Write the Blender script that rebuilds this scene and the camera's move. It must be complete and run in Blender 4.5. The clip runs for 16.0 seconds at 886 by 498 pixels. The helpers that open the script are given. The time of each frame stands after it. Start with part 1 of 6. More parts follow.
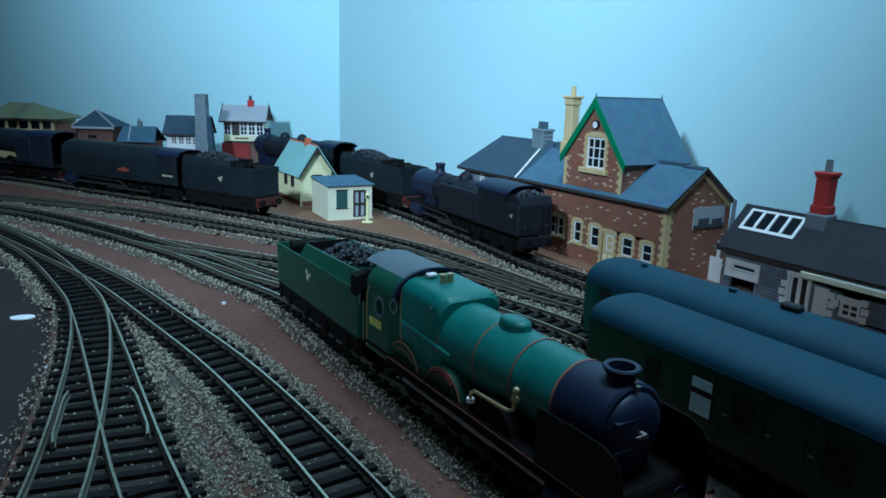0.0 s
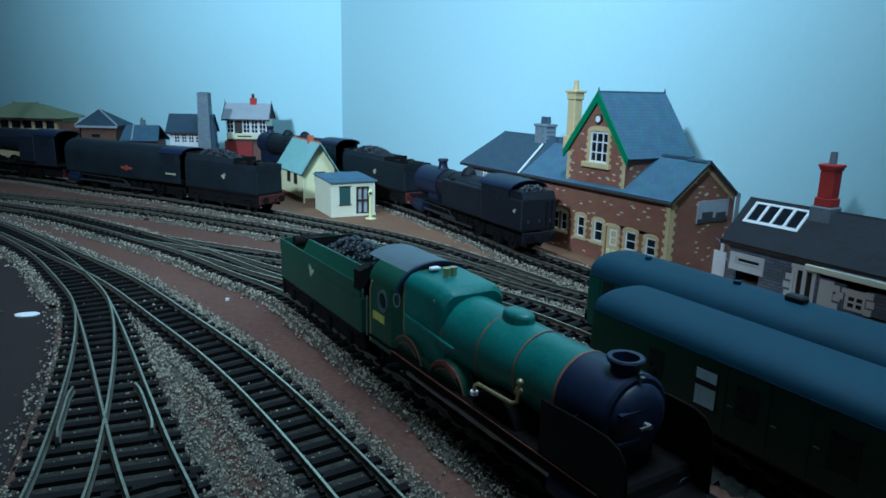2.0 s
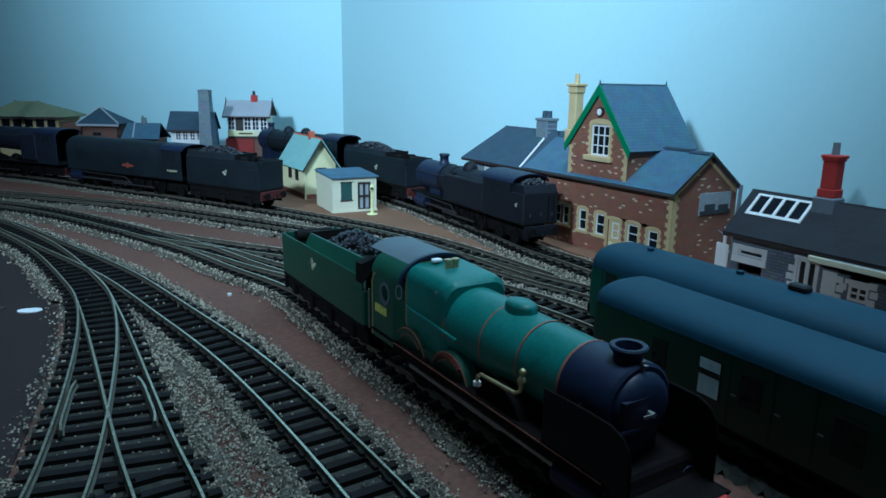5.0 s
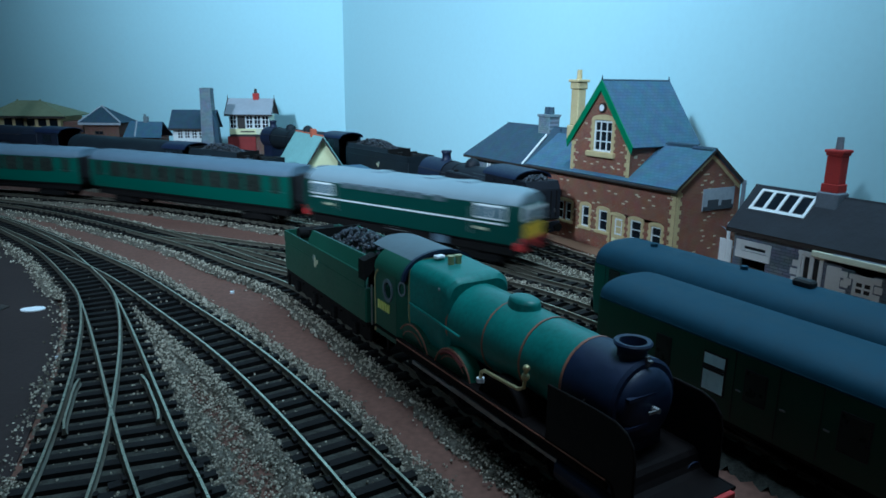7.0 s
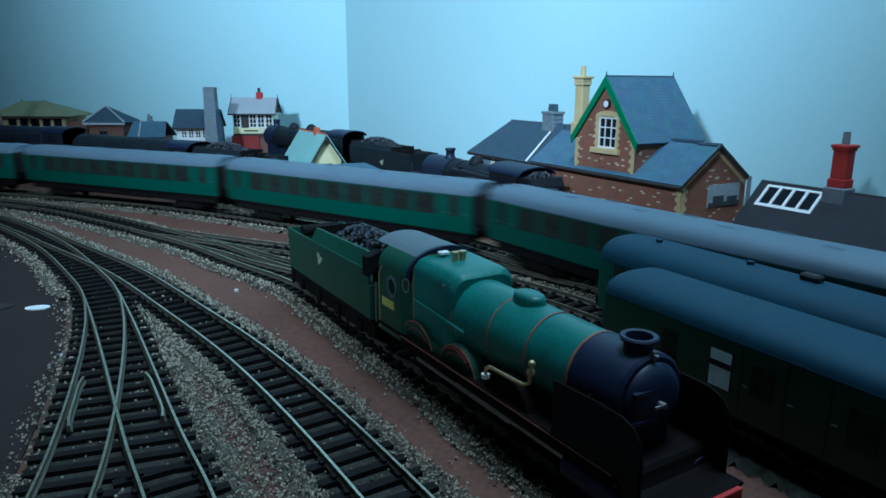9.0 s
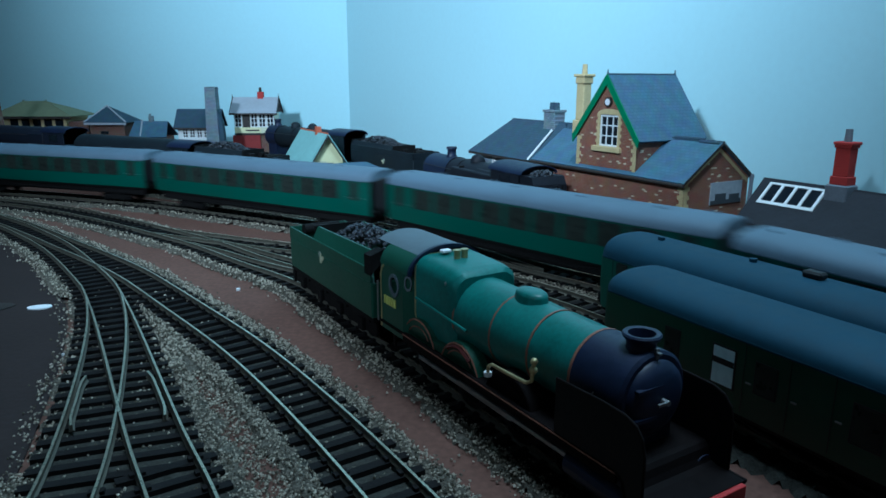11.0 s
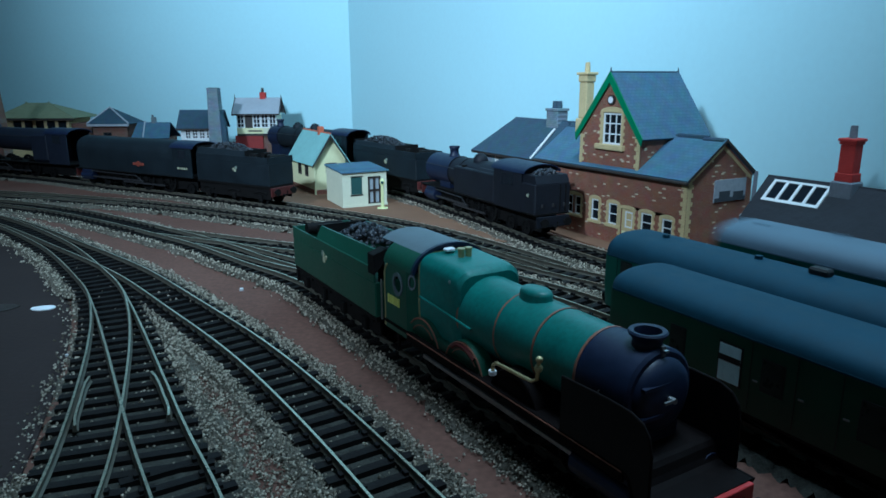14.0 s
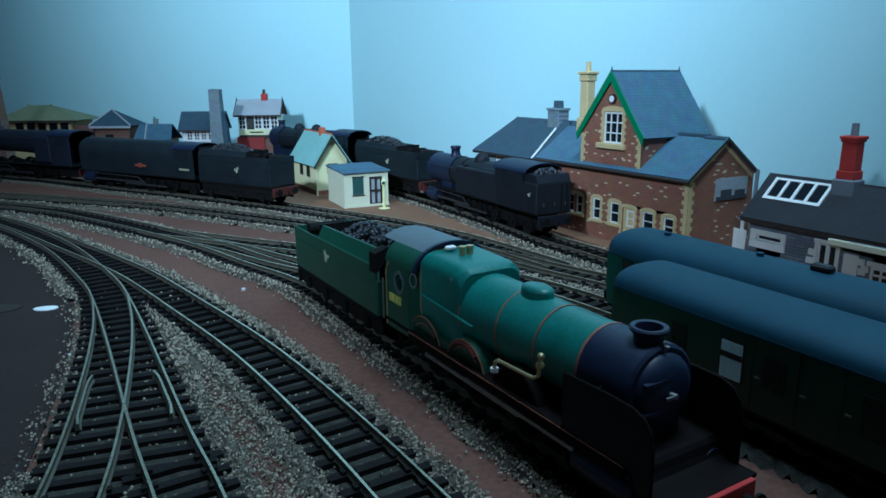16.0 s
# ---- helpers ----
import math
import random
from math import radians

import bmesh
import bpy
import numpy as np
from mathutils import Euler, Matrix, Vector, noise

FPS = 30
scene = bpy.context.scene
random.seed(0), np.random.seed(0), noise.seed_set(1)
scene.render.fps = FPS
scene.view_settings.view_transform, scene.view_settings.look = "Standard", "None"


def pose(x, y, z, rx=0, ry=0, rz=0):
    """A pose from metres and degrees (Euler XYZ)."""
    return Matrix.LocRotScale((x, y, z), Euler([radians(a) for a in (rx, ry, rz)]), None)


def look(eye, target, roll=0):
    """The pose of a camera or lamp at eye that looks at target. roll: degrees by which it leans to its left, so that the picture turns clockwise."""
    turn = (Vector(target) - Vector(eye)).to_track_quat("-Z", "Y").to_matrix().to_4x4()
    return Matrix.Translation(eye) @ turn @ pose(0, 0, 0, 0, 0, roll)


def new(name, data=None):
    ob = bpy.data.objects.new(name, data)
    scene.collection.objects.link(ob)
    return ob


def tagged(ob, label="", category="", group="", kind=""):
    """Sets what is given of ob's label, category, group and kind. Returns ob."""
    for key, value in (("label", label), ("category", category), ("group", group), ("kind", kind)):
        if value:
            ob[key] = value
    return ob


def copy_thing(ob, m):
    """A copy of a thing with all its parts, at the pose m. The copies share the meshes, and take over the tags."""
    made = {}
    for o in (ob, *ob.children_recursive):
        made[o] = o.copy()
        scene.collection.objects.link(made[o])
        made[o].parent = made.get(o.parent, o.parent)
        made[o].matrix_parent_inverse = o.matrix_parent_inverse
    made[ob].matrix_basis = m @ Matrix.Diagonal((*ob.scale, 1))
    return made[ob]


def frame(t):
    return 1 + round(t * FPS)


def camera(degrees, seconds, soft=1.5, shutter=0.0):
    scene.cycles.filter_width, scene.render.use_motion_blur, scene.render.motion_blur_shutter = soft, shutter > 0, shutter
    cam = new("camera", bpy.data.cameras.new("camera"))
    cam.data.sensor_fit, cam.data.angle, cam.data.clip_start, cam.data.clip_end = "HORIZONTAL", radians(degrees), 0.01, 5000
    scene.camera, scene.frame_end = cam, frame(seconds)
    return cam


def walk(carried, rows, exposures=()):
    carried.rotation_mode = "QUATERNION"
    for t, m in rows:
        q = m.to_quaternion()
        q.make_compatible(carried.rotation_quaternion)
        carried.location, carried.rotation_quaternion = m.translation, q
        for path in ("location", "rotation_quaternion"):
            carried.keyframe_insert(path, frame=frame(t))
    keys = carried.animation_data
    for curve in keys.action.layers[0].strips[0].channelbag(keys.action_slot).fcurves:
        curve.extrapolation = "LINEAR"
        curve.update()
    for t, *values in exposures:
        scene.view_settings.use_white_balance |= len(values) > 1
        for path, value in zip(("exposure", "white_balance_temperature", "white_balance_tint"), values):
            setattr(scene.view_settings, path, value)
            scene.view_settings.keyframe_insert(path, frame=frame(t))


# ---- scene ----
cam = camera(66.32, 16.0, soft=1.6, shutter=0.8)
walk(cam, [
    (0.0, look((0.0009, -0.0026, 0.1296), (0.0134, 0.4841, 0.0157), 1.771)),
    (0.5, look((0.0011, -0.0025, 0.1291), (0.0126, 0.4841, 0.0148), 1.668)),
    (1.0, look((0.0010, -0.0029, 0.1282), (0.0122, 0.4837, 0.0135), 1.433)),
    (1.5, look((0.0013, -0.0031, 0.1281), (0.0114, 0.4834, 0.0129), 1.370)),
    (2.0, look((0.0012, -0.0026, 0.1279), (0.0111, 0.4837, 0.0123), 1.339)),
    (2.5, look((0.0010, -0.0026, 0.1278), (0.0107, 0.4836, 0.0117), 1.201)),
    (3.0, look((0.0009, -0.0022, 0.1271), (0.0107, 0.4839, 0.0107), 1.142)),
    (3.5, look((0.0014, -0.0022, 0.1265), (0.0103, 0.4839, 0.0099), 1.025)),
    (4.0, look((0.0013, -0.0026, 0.1262), (0.0101, 0.4835, 0.0094), 0.992)),
    (6.5, look((0.0013, -0.0022, 0.1250), (0.0085, 0.4833, 0.0059), 0.690)),
    (7.0, look((0.0012, -0.0019, 0.1250), (0.0079, 0.4836, 0.0056), 0.605)),
    (7.5, look((0.0007, -0.0015, 0.1247), (0.0064, 0.4841, 0.0056), 0.513)),
    (8.0, look((0.0012, -0.0013, 0.1240), (0.0059, 0.4842, 0.0045), 0.376)),
    (8.5, look((0.0012, -0.0021, 0.1238), (0.0055, 0.4834, 0.0045), 0.323)),
    (9.0, look((0.0011, -0.0011, 0.1236), (0.0049, 0.4842, 0.0035), 0.294)),
    (11.5, look((0.0009, -0.0006, 0.1230), (0.0035, 0.4847, 0.0024), 0.092)),
    (12.0, look((0.0002, 0.0003, 0.1234), (0.0028, 0.4856, 0.0031), 0.161)),
    (12.5, look((0.0003, 0.0003, 0.1233), (0.0017, 0.4857, 0.0032), 0.039)),
    (13.0, look((0.0008, -0.0001, 0.1222), (0.0016, 0.4853, 0.0024), -0.108)),
    (13.5, look((0.0010, -0.0003, 0.1221), (0.0015, 0.4851, 0.0022), -0.105)),
    (14.0, look((0.0006, 0.0001, 0.1222), (0.0012, 0.4854, 0.0016), -0.232)),
    (14.5, look((-0.0000, -0.0000, 0.1227), (0.0000, 0.4854, 0.0028), -0.221)),
    (15.0, look((0.0001, 0.0000, 0.1225), (-0.0006, 0.4855, 0.0029), -0.254)),
    (15.5, look((0.0005, 0.0001, 0.1216), (-0.0007, 0.4858, 0.0025), -0.398)),
    (16.0, look((0.0008, -0.0005, 0.1211), (-0.0000, 0.4849, 0.0014), -0.485)),
], exposures=[(0.0, 0.0, 5200, 4), (16.0, 0.0, 5200, 4)])

# ---- light: unseen spot, added behind the camera's left shoulder, turned on the layout's back ----
world = bpy.data.worlds.new("room_air")
scene.world = world
world.use_nodes = True
world.node_tree.nodes["Background"].inputs[0].default_value = (0.35, 0.55, 0.75, 1)
world.node_tree.nodes["Background"].inputs[1].default_value = 0.03
lamp = new("spot_fitting", bpy.data.lights.new("spot_fitting", "SPOT"))
lamp.data.energy, lamp.data.spot_size, lamp.data.spot_blend, lamp.data.shadow_soft_size = 111.0, radians(61), 1.0, 0.06
lamp.data.color = (0.80, 0.93, 1.0)
LAMP_AT, LAMP_AIM = Vector((-0.60, -0.52, 0.70)), Vector((-0.05, 0.88, 0.29))
lamp.matrix_world = look(LAMP_AT, LAMP_AIM)
# unseen area light, added overhead to brighten the front of the board
overhead_fill = new("ceiling_lamp_light", bpy.data.lights.new("ceiling_lamp_light", "AREA"))
overhead_fill.data.shape, overhead_fill.data.size, overhead_fill.data.energy = "DISK", 0.40, 7.8
overhead_fill.data.color = (0.74, 0.92, 1.0)
overhead_fill.matrix_world = look((0.16, 0.22, 1.05), (0.16, 0.22, 0.0))

from mathutils import kdtree

RAIL = 0.0055          # top of the rails over the board
TRAIN = []             # vehicle, distance of its middle behind the leading coupling, half wheelbase


# ---- materials ----
def material(name, base, rough=0.6, metal=0.0, vary=0.25, scale=60.0, bump=0.15, tint=None, spec=0.4, island=False, fine=6.0):
    """Painted or natural surface: base colour broken up at two scales, with fine relief."""
    m = bpy.data.materials.new(name)
    m.use_nodes = True
    nt = m.node_tree
    bs = nt.nodes["Principled BSDF"]
    bs.inputs["Metallic"].default_value = metal
    bs.inputs["Specular IOR Level"].default_value = spec
    co = nt.nodes.new("ShaderNodeTexCoord")
    n1 = nt.nodes.new("ShaderNodeTexNoise")
    n1.inputs["Scale"].default_value, n1.inputs["Detail"].default_value = scale, 6
    n2 = nt.nodes.new("ShaderNodeTexNoise")
    n2.inputs["Scale"].default_value, n2.inputs["Detail"].default_value = scale * fine, 3
    for n in (n1, n2):
        nt.links.new(co.outputs["Object"], n.inputs["Vector"])
    add = nt.nodes.new("ShaderNodeMath")
    add.operation = "ADD"
    nt.links.new(n1.outputs["Fac"], add.inputs[0])
    nt.links.new(n2.outputs["Fac"], add.inputs[1])
    last = add
    if island:
        geo = nt.nodes.new("ShaderNodeNewGeometry")
        a2 = nt.nodes.new("ShaderNodeMath")
        a2.operation = "MULTIPLY_ADD"
        a2.inputs[1].default_value, a2.inputs[2].default_value = 1.3, -0.65
        nt.links.new(geo.outputs["Random Per Island"], a2.inputs[0])
        a3 = nt.nodes.new("ShaderNodeMath")
        a3.operation = "ADD"
        nt.links.new(last.outputs[0], a3.inputs[0])
        nt.links.new(a2.outputs[0], a3.inputs[1])
        last = a3
    ramp = nt.nodes.new("ShaderNodeValToRGB")
    dark = [c * (1 - vary) for c in base]
    lite = [min(1, c * (1 + vary)) for c in (tint or base)]
    ramp.color_ramp.elements[0].position, ramp.color_ramp.elements[1].position = 0.3, 0.75
    ramp.color_ramp.elements[0].color, ramp.color_ramp.elements[1].color = (*dark, 1), (*lite, 1)
    half = nt.nodes.new("ShaderNodeMath")
    half.operation = "MULTIPLY"
    half.inputs[1].default_value = 0.5
    nt.links.new(last.outputs[0], half.inputs[0])
    nt.links.new(half.outputs[0], ramp.inputs["Fac"])
    nt.links.new(ramp.outputs[0], bs.inputs["Base Color"])
    mr = nt.nodes.new("ShaderNodeMapRange")
    mr.inputs[3].default_value, mr.inputs[4].default_value = max(0.03, rough - 0.12), min(1, rough + 0.12)
    nt.links.new(n2.outputs["Fac"], mr.inputs[0])
    nt.links.new(mr.outputs[0], bs.inputs["Roughness"])
    if bump:
        bp = nt.nodes.new("ShaderNodeBump")
        bp.inputs["Strength"].default_value, bp.inputs["Distance"].default_value = bump, 0.0008
        nt.links.new(add.outputs[0], bp.inputs["Height"])
        nt.links.new(bp.outputs[0], bs.inputs["Normal"])
    return m


M = {}
M["board"] = material("board_paint", (0.120, 0.060, 0.046), 0.85, vary=0.28, scale=9, bump=0.25, tint=(0.150, 0.080, 0.060), fine=40, spec=0.15)
M["platform"] = material("earth_brown_paint", (0.20, 0.105, 0.06), 0.85, vary=0.25, scale=16, bump=0.3, fine=30)
M["wall"] = material("pale_blue_wall_paint", (0.47, 0.72, 0.78), 0.9, vary=0.03, scale=3, bump=0.05, fine=60, spec=0.15)
M["ceiling"] = material("ceiling_paint", (0.55, 0.56, 0.57), 0.9, vary=0.04, scale=3)
M["room"] = material("grey_wallpaper", (0.30, 0.34, 0.36), 0.9, vary=0.10, scale=8)
M["sleeper"] = material("sleeper_plastic", (0.010, 0.009, 0.009), 0.75, vary=0.35, scale=150, bump=0.2, spec=0.15)
M["rail"] = material("nickel_silver_rail", (0.62, 0.58, 0.44), 0.30, metal=0.85, vary=0.3, scale=200, bump=0.05)
M["web"] = material("tarnished_rail_side", (0.12, 0.11, 0.085), 0.5, metal=0.4, vary=0.3, scale=200, bump=0.05)
M["ballast"] = material("granite_ballast", (0.075, 0.066, 0.052), 0.95, vary=0.6, scale=500, bump=0.9, tint=(0.15, 0.135, 0.108), fine=3, spec=0.1)
M["stone"] = material("ballast_chips", (0.235, 0.205, 0.155), 0.9, vary=0.6, scale=300, bump=0.1, tint=(0.32, 0.285, 0.225), island=True, spec=0.15)
M["bed"] = material("dark_underlay_and_shade", (0.028, 0.028, 0.024), 0.95, vary=0.5, scale=300, bump=0.5, tint=(0.055, 0.055, 0.047), spec=0.1)


# ---- mesh helpers ----
def part(name, bm, mat, parent=None, label="", smooth=None):
    me = bpy.data.meshes.new(name)
    bmesh.ops.recalc_face_normals(bm, faces=bm.faces)
    if smooth is not None:
        for f in bm.faces:
            f.smooth = True
        for e in bm.edges:
            e.smooth = len(e.link_faces) == 2 and e.calc_face_angle(0) < radians(smooth)
    bm.to_mesh(me)
    bm.free()
    me.materials.append(M[mat] if isinstance(mat, str) else mat)
    ob = new(name, me)
    if parent is not None:
        ob.parent = parent
    if label:
        ob["label"] = label
    return ob


def empty(name, m, label, category, group="", kind=""):
    ob = new(name)
    ob.empty_display_size = 0.01
    ob.matrix_world = m
    return tagged(ob, label, category, group, kind)


def box(bm, x0, x1, y0, y1, z0, z1, bevel=0.0):
    r = bmesh.ops.create_cube(bm, size=1)
    for v in r["verts"]:
        v.co = Vector(((x0 + x1) / 2 + v.co.x * (x1 - x0), (y0 + y1) / 2 + v.co.y * (y1 - y0), (z0 + z1) / 2 + v.co.z * (z1 - z0)))
    if bevel:
        es = {e for v in r["verts"] for e in v.link_edges}
        bmesh.ops.bevel(bm, geom=list(es), offset=bevel, segments=1, affect="EDGES")
    return bm


def cyl(bm, a, b, r, seg=16, r2=None):
    a, b = Vector(a), Vector(b)
    q = (b - a).to_track_quat("Z", "Y").to_matrix().to_4x4()
    bmesh.ops.create_cone(bm, cap_ends=True, segments=seg, radius1=r, radius2=r if r2 is None else r2, depth=(b - a).length,
                          matrix=Matrix.Translation((a + b) / 2) @ q)
    return bm


def ball(bm, c, r, seg=12, scale=(1, 1, 1)):
    bmesh.ops.create_uvsphere(bm, u_segments=seg, v_segments=seg // 2 + 2, radius=r, matrix=Matrix.Translation(c) @ Matrix.Diagonal((*scale, 1)))
    return bm


def loft(bm, rings, cap=True):
    """Skin a row of closed rings with equal counts."""
    vs = [[bm.verts.new(p) for p in ring] for ring in rings]
    n = len(vs[0])
    for a, b in zip(vs[:-1], vs[1:]):
        for i in range(n):
            bm.faces.new((a[i], a[(i + 1) % n], b[(i + 1) % n], b[i]))
    if cap:
        bm.faces.new(list(reversed(vs[0])))
        bm.faces.new(vs[-1])
    return bm


def extrude_x(bm, profile, x0, x1):
    """A closed (y, z) profile drawn out along x."""
    return loft(bm, [[(x, y, z) for y, z in profile] for x in (x0, x1)])


def tube(bm, pts, r, seg=6):
    pts = [Vector(p) for p in pts]
    rings = []
    for i, p in enumerate(pts):
        d = (pts[min(i + 1, len(pts) - 1)] - pts[max(i - 1, 0)]).normalized()
        q = d.to_track_quat("Z", "Y")
        rings.append([p + q @ Vector((r * math.cos(a), r * math.sin(a), 0)) for a in [2 * math.pi * k / seg for k in range(seg)]])
    return loft(bm, rings)


B = bmesh.new


def obox(name, mat, parent, x0, x1, y0, y1, z0, z1, bevel=0.0, label=""):
    return part(name, box(B(), x0, x1, y0, y1, z0, z1, bevel), mat, parent, label)


def spline(nodes, step=0.004):
    n = [np.array(p, float) for p in nodes]
    out = []
    for i in range(len(n) - 1):
        p0, p1, p2, p3 = n[max(i - 1, 0)], n[i], n[i + 1], n[min(i + 2, len(n) - 1)]
        k = max(2, int(np.linalg.norm(p2 - p1) / step))
        for j in range(k):
            t = j / k
            out.append(0.5 * (2 * p1 + (p2 - p0) * t + (2 * p0 - 5 * p1 + 4 * p2 - p3) * t * t + (3 * p1 - p0 - 3 * p2 + p3) * t ** 3))
    out.append(n[-1])
    return np.array(out)


class Path:
    def __init__(self, nodes):
        self.p = spline(nodes)
        d = np.linalg.norm(np.diff(self.p, axis=0), axis=1)
        self.s = np.concatenate([[0], np.cumsum(d)])
        self.length = self.s[-1]

    def at(self, s):
        return np.array([np.interp(s, self.s, self.p[:, 0]), np.interp(s, self.s, self.p[:, 1])])

    def place(self, s, half):
        """Place and heading of a vehicle whose bogies stand half a wheelbase before and behind s."""
        a, b = self.at(s - half), self.at(s + half)
        c, d = (a + b) / 2, b - a
        return pose(c[0], c[1], 0, 0, 0, math.degrees(math.atan2(d[1], d[0])))

    def near(self, x, y):
        return self.s[np.argmin((self.p[:, 0] - x) ** 2 + (self.p[:, 1] - y) ** 2)]


def kd_of(pts):
    tree = kdtree.KDTree(len(pts))
    for i, p in enumerate(pts):
        tree.insert((p[0], p[1], 0), i)
    tree.balance()
    return tree


# ---- the plan of the tracks ----
MAIN = Path([(-2.6, -1.0), (-2.75, -0.3), (-2.45, 0.35), (-1.9, 0.68), (-1.3, 0.81), (-0.95, 0.815), (-0.72, 0.79), (-.58, 0.762), (-.475, .735), (-.393, .708),
             (-.287, .665), (-.209, .624), (-.13, .577), (-.045, .521), (.033, .46), (.069, .421), (.107, .381), (.1445, .325), (.1715, .2705), (.205, .2090), (.2405, .1480), (.275, .06),
             (.30, -.05), (.38, -.5), (.4, -1.0), (.1, -1.6), (-.5, -2.0), (-1.2, -2.1), (-2.0, -1.8)])
TRACKS = {
    "main": MAIN,
    "left_route": Path([(-.085, .03), (-.096, .12), (-.110, .177), (-.125, .222), (-.144, .271), (-.158, .304), (-.173, .336), (-.192, .371), (-.216, .405), (-.264, .465),
                        (-.305, .509), (-.369, .568), (-.45, .628), (-.55, .68), (-.7, .73), (-.95, .755), (-1.3, .74)]),
    "right_route": Path([(-.02, .06), (-.045, .12), (-.0715, .1695), (-.0985, .2135), (-.1465, .296), (-.1745, .343), (-.199, .382), (-.216, .405)]),
    "branch": Path([(.07, .03), (.03, .105), (-.0135, .1785), (-.054, .241), (-.092, .293), (-.139, .349), (-.190, .408), (-.235, .452), (-.278, .491), (-.322, .531), (-.375, .576), (-.45, .628)]),
    "loco_road": Path([(.1557, .0035), (.1207, .0635), (.0907, .1205), (.0602, .171), (.0372, .209), (.0227, .233), (-.0103, .2875), (-.0623, .3735), (-.0765, .3945), (-.0965, .416), (-.127, .4445),
                       (-.177, .495), (-.222, .532), (-.281, .578), (-.359, .632), (-.436, .671), (-.55, .712), (-.75, .756), (-.95, .775)]),
    "carriage_road": Path([(.2304, .0076), (.1820, .0951), (.1335, .1825), (.085, .27), (.03, .335), (-.06, .405), (-.109, .441), (-.146, .473), (-.177, .497)]),
    "second_road": Path([(.2350, .0770), (.2011, .1382), (.1526, .2256), (.1041, .3131), (.054, .381), (-.01, .433), (-.08, .465), (-.15, .497), (-.222, .532)]),
    "back_road": Path([(-1.05, 1.06), (-.75, .975), (-.58, .902), (-.478, .852), (-.377, .788), (-.293, .741), (-.217, .692), (-.149, .649), (-.106, .617), (-.072, .592), (-.034, .56), (0.0, .525), (.033, .483), (.075, .421)]),
    "siding": Path([(.178, .345), (.124, .425), (.1, .466), (.083, .493), (.066, .531), (.046, .574), (.022, .620), (-.012, .683), (-.05, .745), (-.11, .82), (-.19, .905), (-.30, .985), (-.45, 1.05)]),
}


# ---- setting ----
def polygon_slab(name, pts, z0, z1, mat, label, category):
    bm = B()
    loft(bm, [[(x, y, z) for x, y in pts] for z in (z0, z1)])
    return tagged(part(name, bm, mat), label, category, kind="structure")


CORNER = (-0.156, 1.209)
RIGHT_END = (1.235, -0.988)
LEFT_END = (-1.9, 1.45)
polygon_slab("ground", [(-3.4, -2.8), (1.6, -2.8), (1.6, 1.7), (-3.4, 1.7)], -0.03, -0.0005, "board", "brown painted baseboard of a model railway", "baseboard")


def wall_between(name, a, b, height=1.9, thick=0.05, mat="wall", label="plain pale blue painted room wall behind the layout"):
    a, b = Vector((*a, 0)), Vector((*b, 0))
    n = Vector(((b - a).y, -(b - a).x, 0)).normalized() * thick
    bm = B()
    loft(bm, [[p + Vector((0, 0, z)) for p in (a, b, b + n, a + n)] for z in (-0.9, height)])
    return tagged(part(name, bm, mat), label, "wall", kind="structure")


wall_between("wall_east", RIGHT_END, CORNER)
wall_between("wall_north", CORNER, LEFT_END)
wall_between("wall_north_west", LEFT_END, (-3.5, 0.9))
wall_between("wall_west", (-3.5, 0.9), (-3.5, -3.0), mat="room", label="plain grey papered room wall behind the camera")
wall_between("wall_south", (-3.5, -3.0), (1.235, -3.0), mat="room", label="plain grey papered room wall behind the camera")
wall_between("wall_south_east", (1.235, -3.0), RIGHT_END, mat="room", label="plain grey papered room wall behind the camera")
polygon_slab("ceiling", [(-3.7, -3.2), (1.8, -3.2), (1.8, 1.8), (-3.7, 1.8)], 1.9, 1.95, "ceiling", "off-white painted room ceiling", "ceiling")


# unseen hood added here: its lower lip keeps the beam off the board's front
HOOD = look(LAMP_AT, LAMP_AIM) @ pose(0, 0, 0, 0, 0, -28)
hood = empty("spot_lamp", HOOD, "dark spot lamp hood added out of view to shape the beam", "lamp")
part("hood", box(box(box(box(B(), -.20, .20, -.070, -.064, -.22, .05), -.20, .20, .110, .116, -.10, .05), -.206, -.200, -.074, .116, -.22, .05), .082, .088, -.064, .110, -.22, .05), "sleeper", hood)
part("back_plate", box(B(), -.206, .206, -.074, .116, .051, .056), "sleeper", hood)
stem = part("stem", cyl(B(), LAMP_AT + Vector((0, -.01, .11)), LAMP_AT + Vector((0, -.01, 1.22)), .008, 10), "sleeper", hood)
stem.matrix_parent_inverse = HOOD.inverted()


# ---- track ----
def rail_mesh(path, off, s0, s1, z):
    prof = [(-.0010, z - .0026), (.0010, z - .0026), (.00035, z - .0018), (.00045, z - .0009), (.00045, z), (-.00045, z), (-.00045, z - .0009), (-.00035, z - .0018)]
    bm = B()
    rings = []
    n = max(2, int((s1 - s0) / 0.006))
    for i in range(n + 1):
        s = s0 + (s1 - s0) * i / n
        p, a, b = path.at(s), path.at(max(0, s - .004)), path.at(min(path.length, s + .004))
        d = (b - a) / np.linalg.norm(b - a)
        nn = np.array([-d[1], d[0]])
        rings.append([(*(p + nn * (off + u)), w) for u, w in prof])
    return loft(bm, rings)


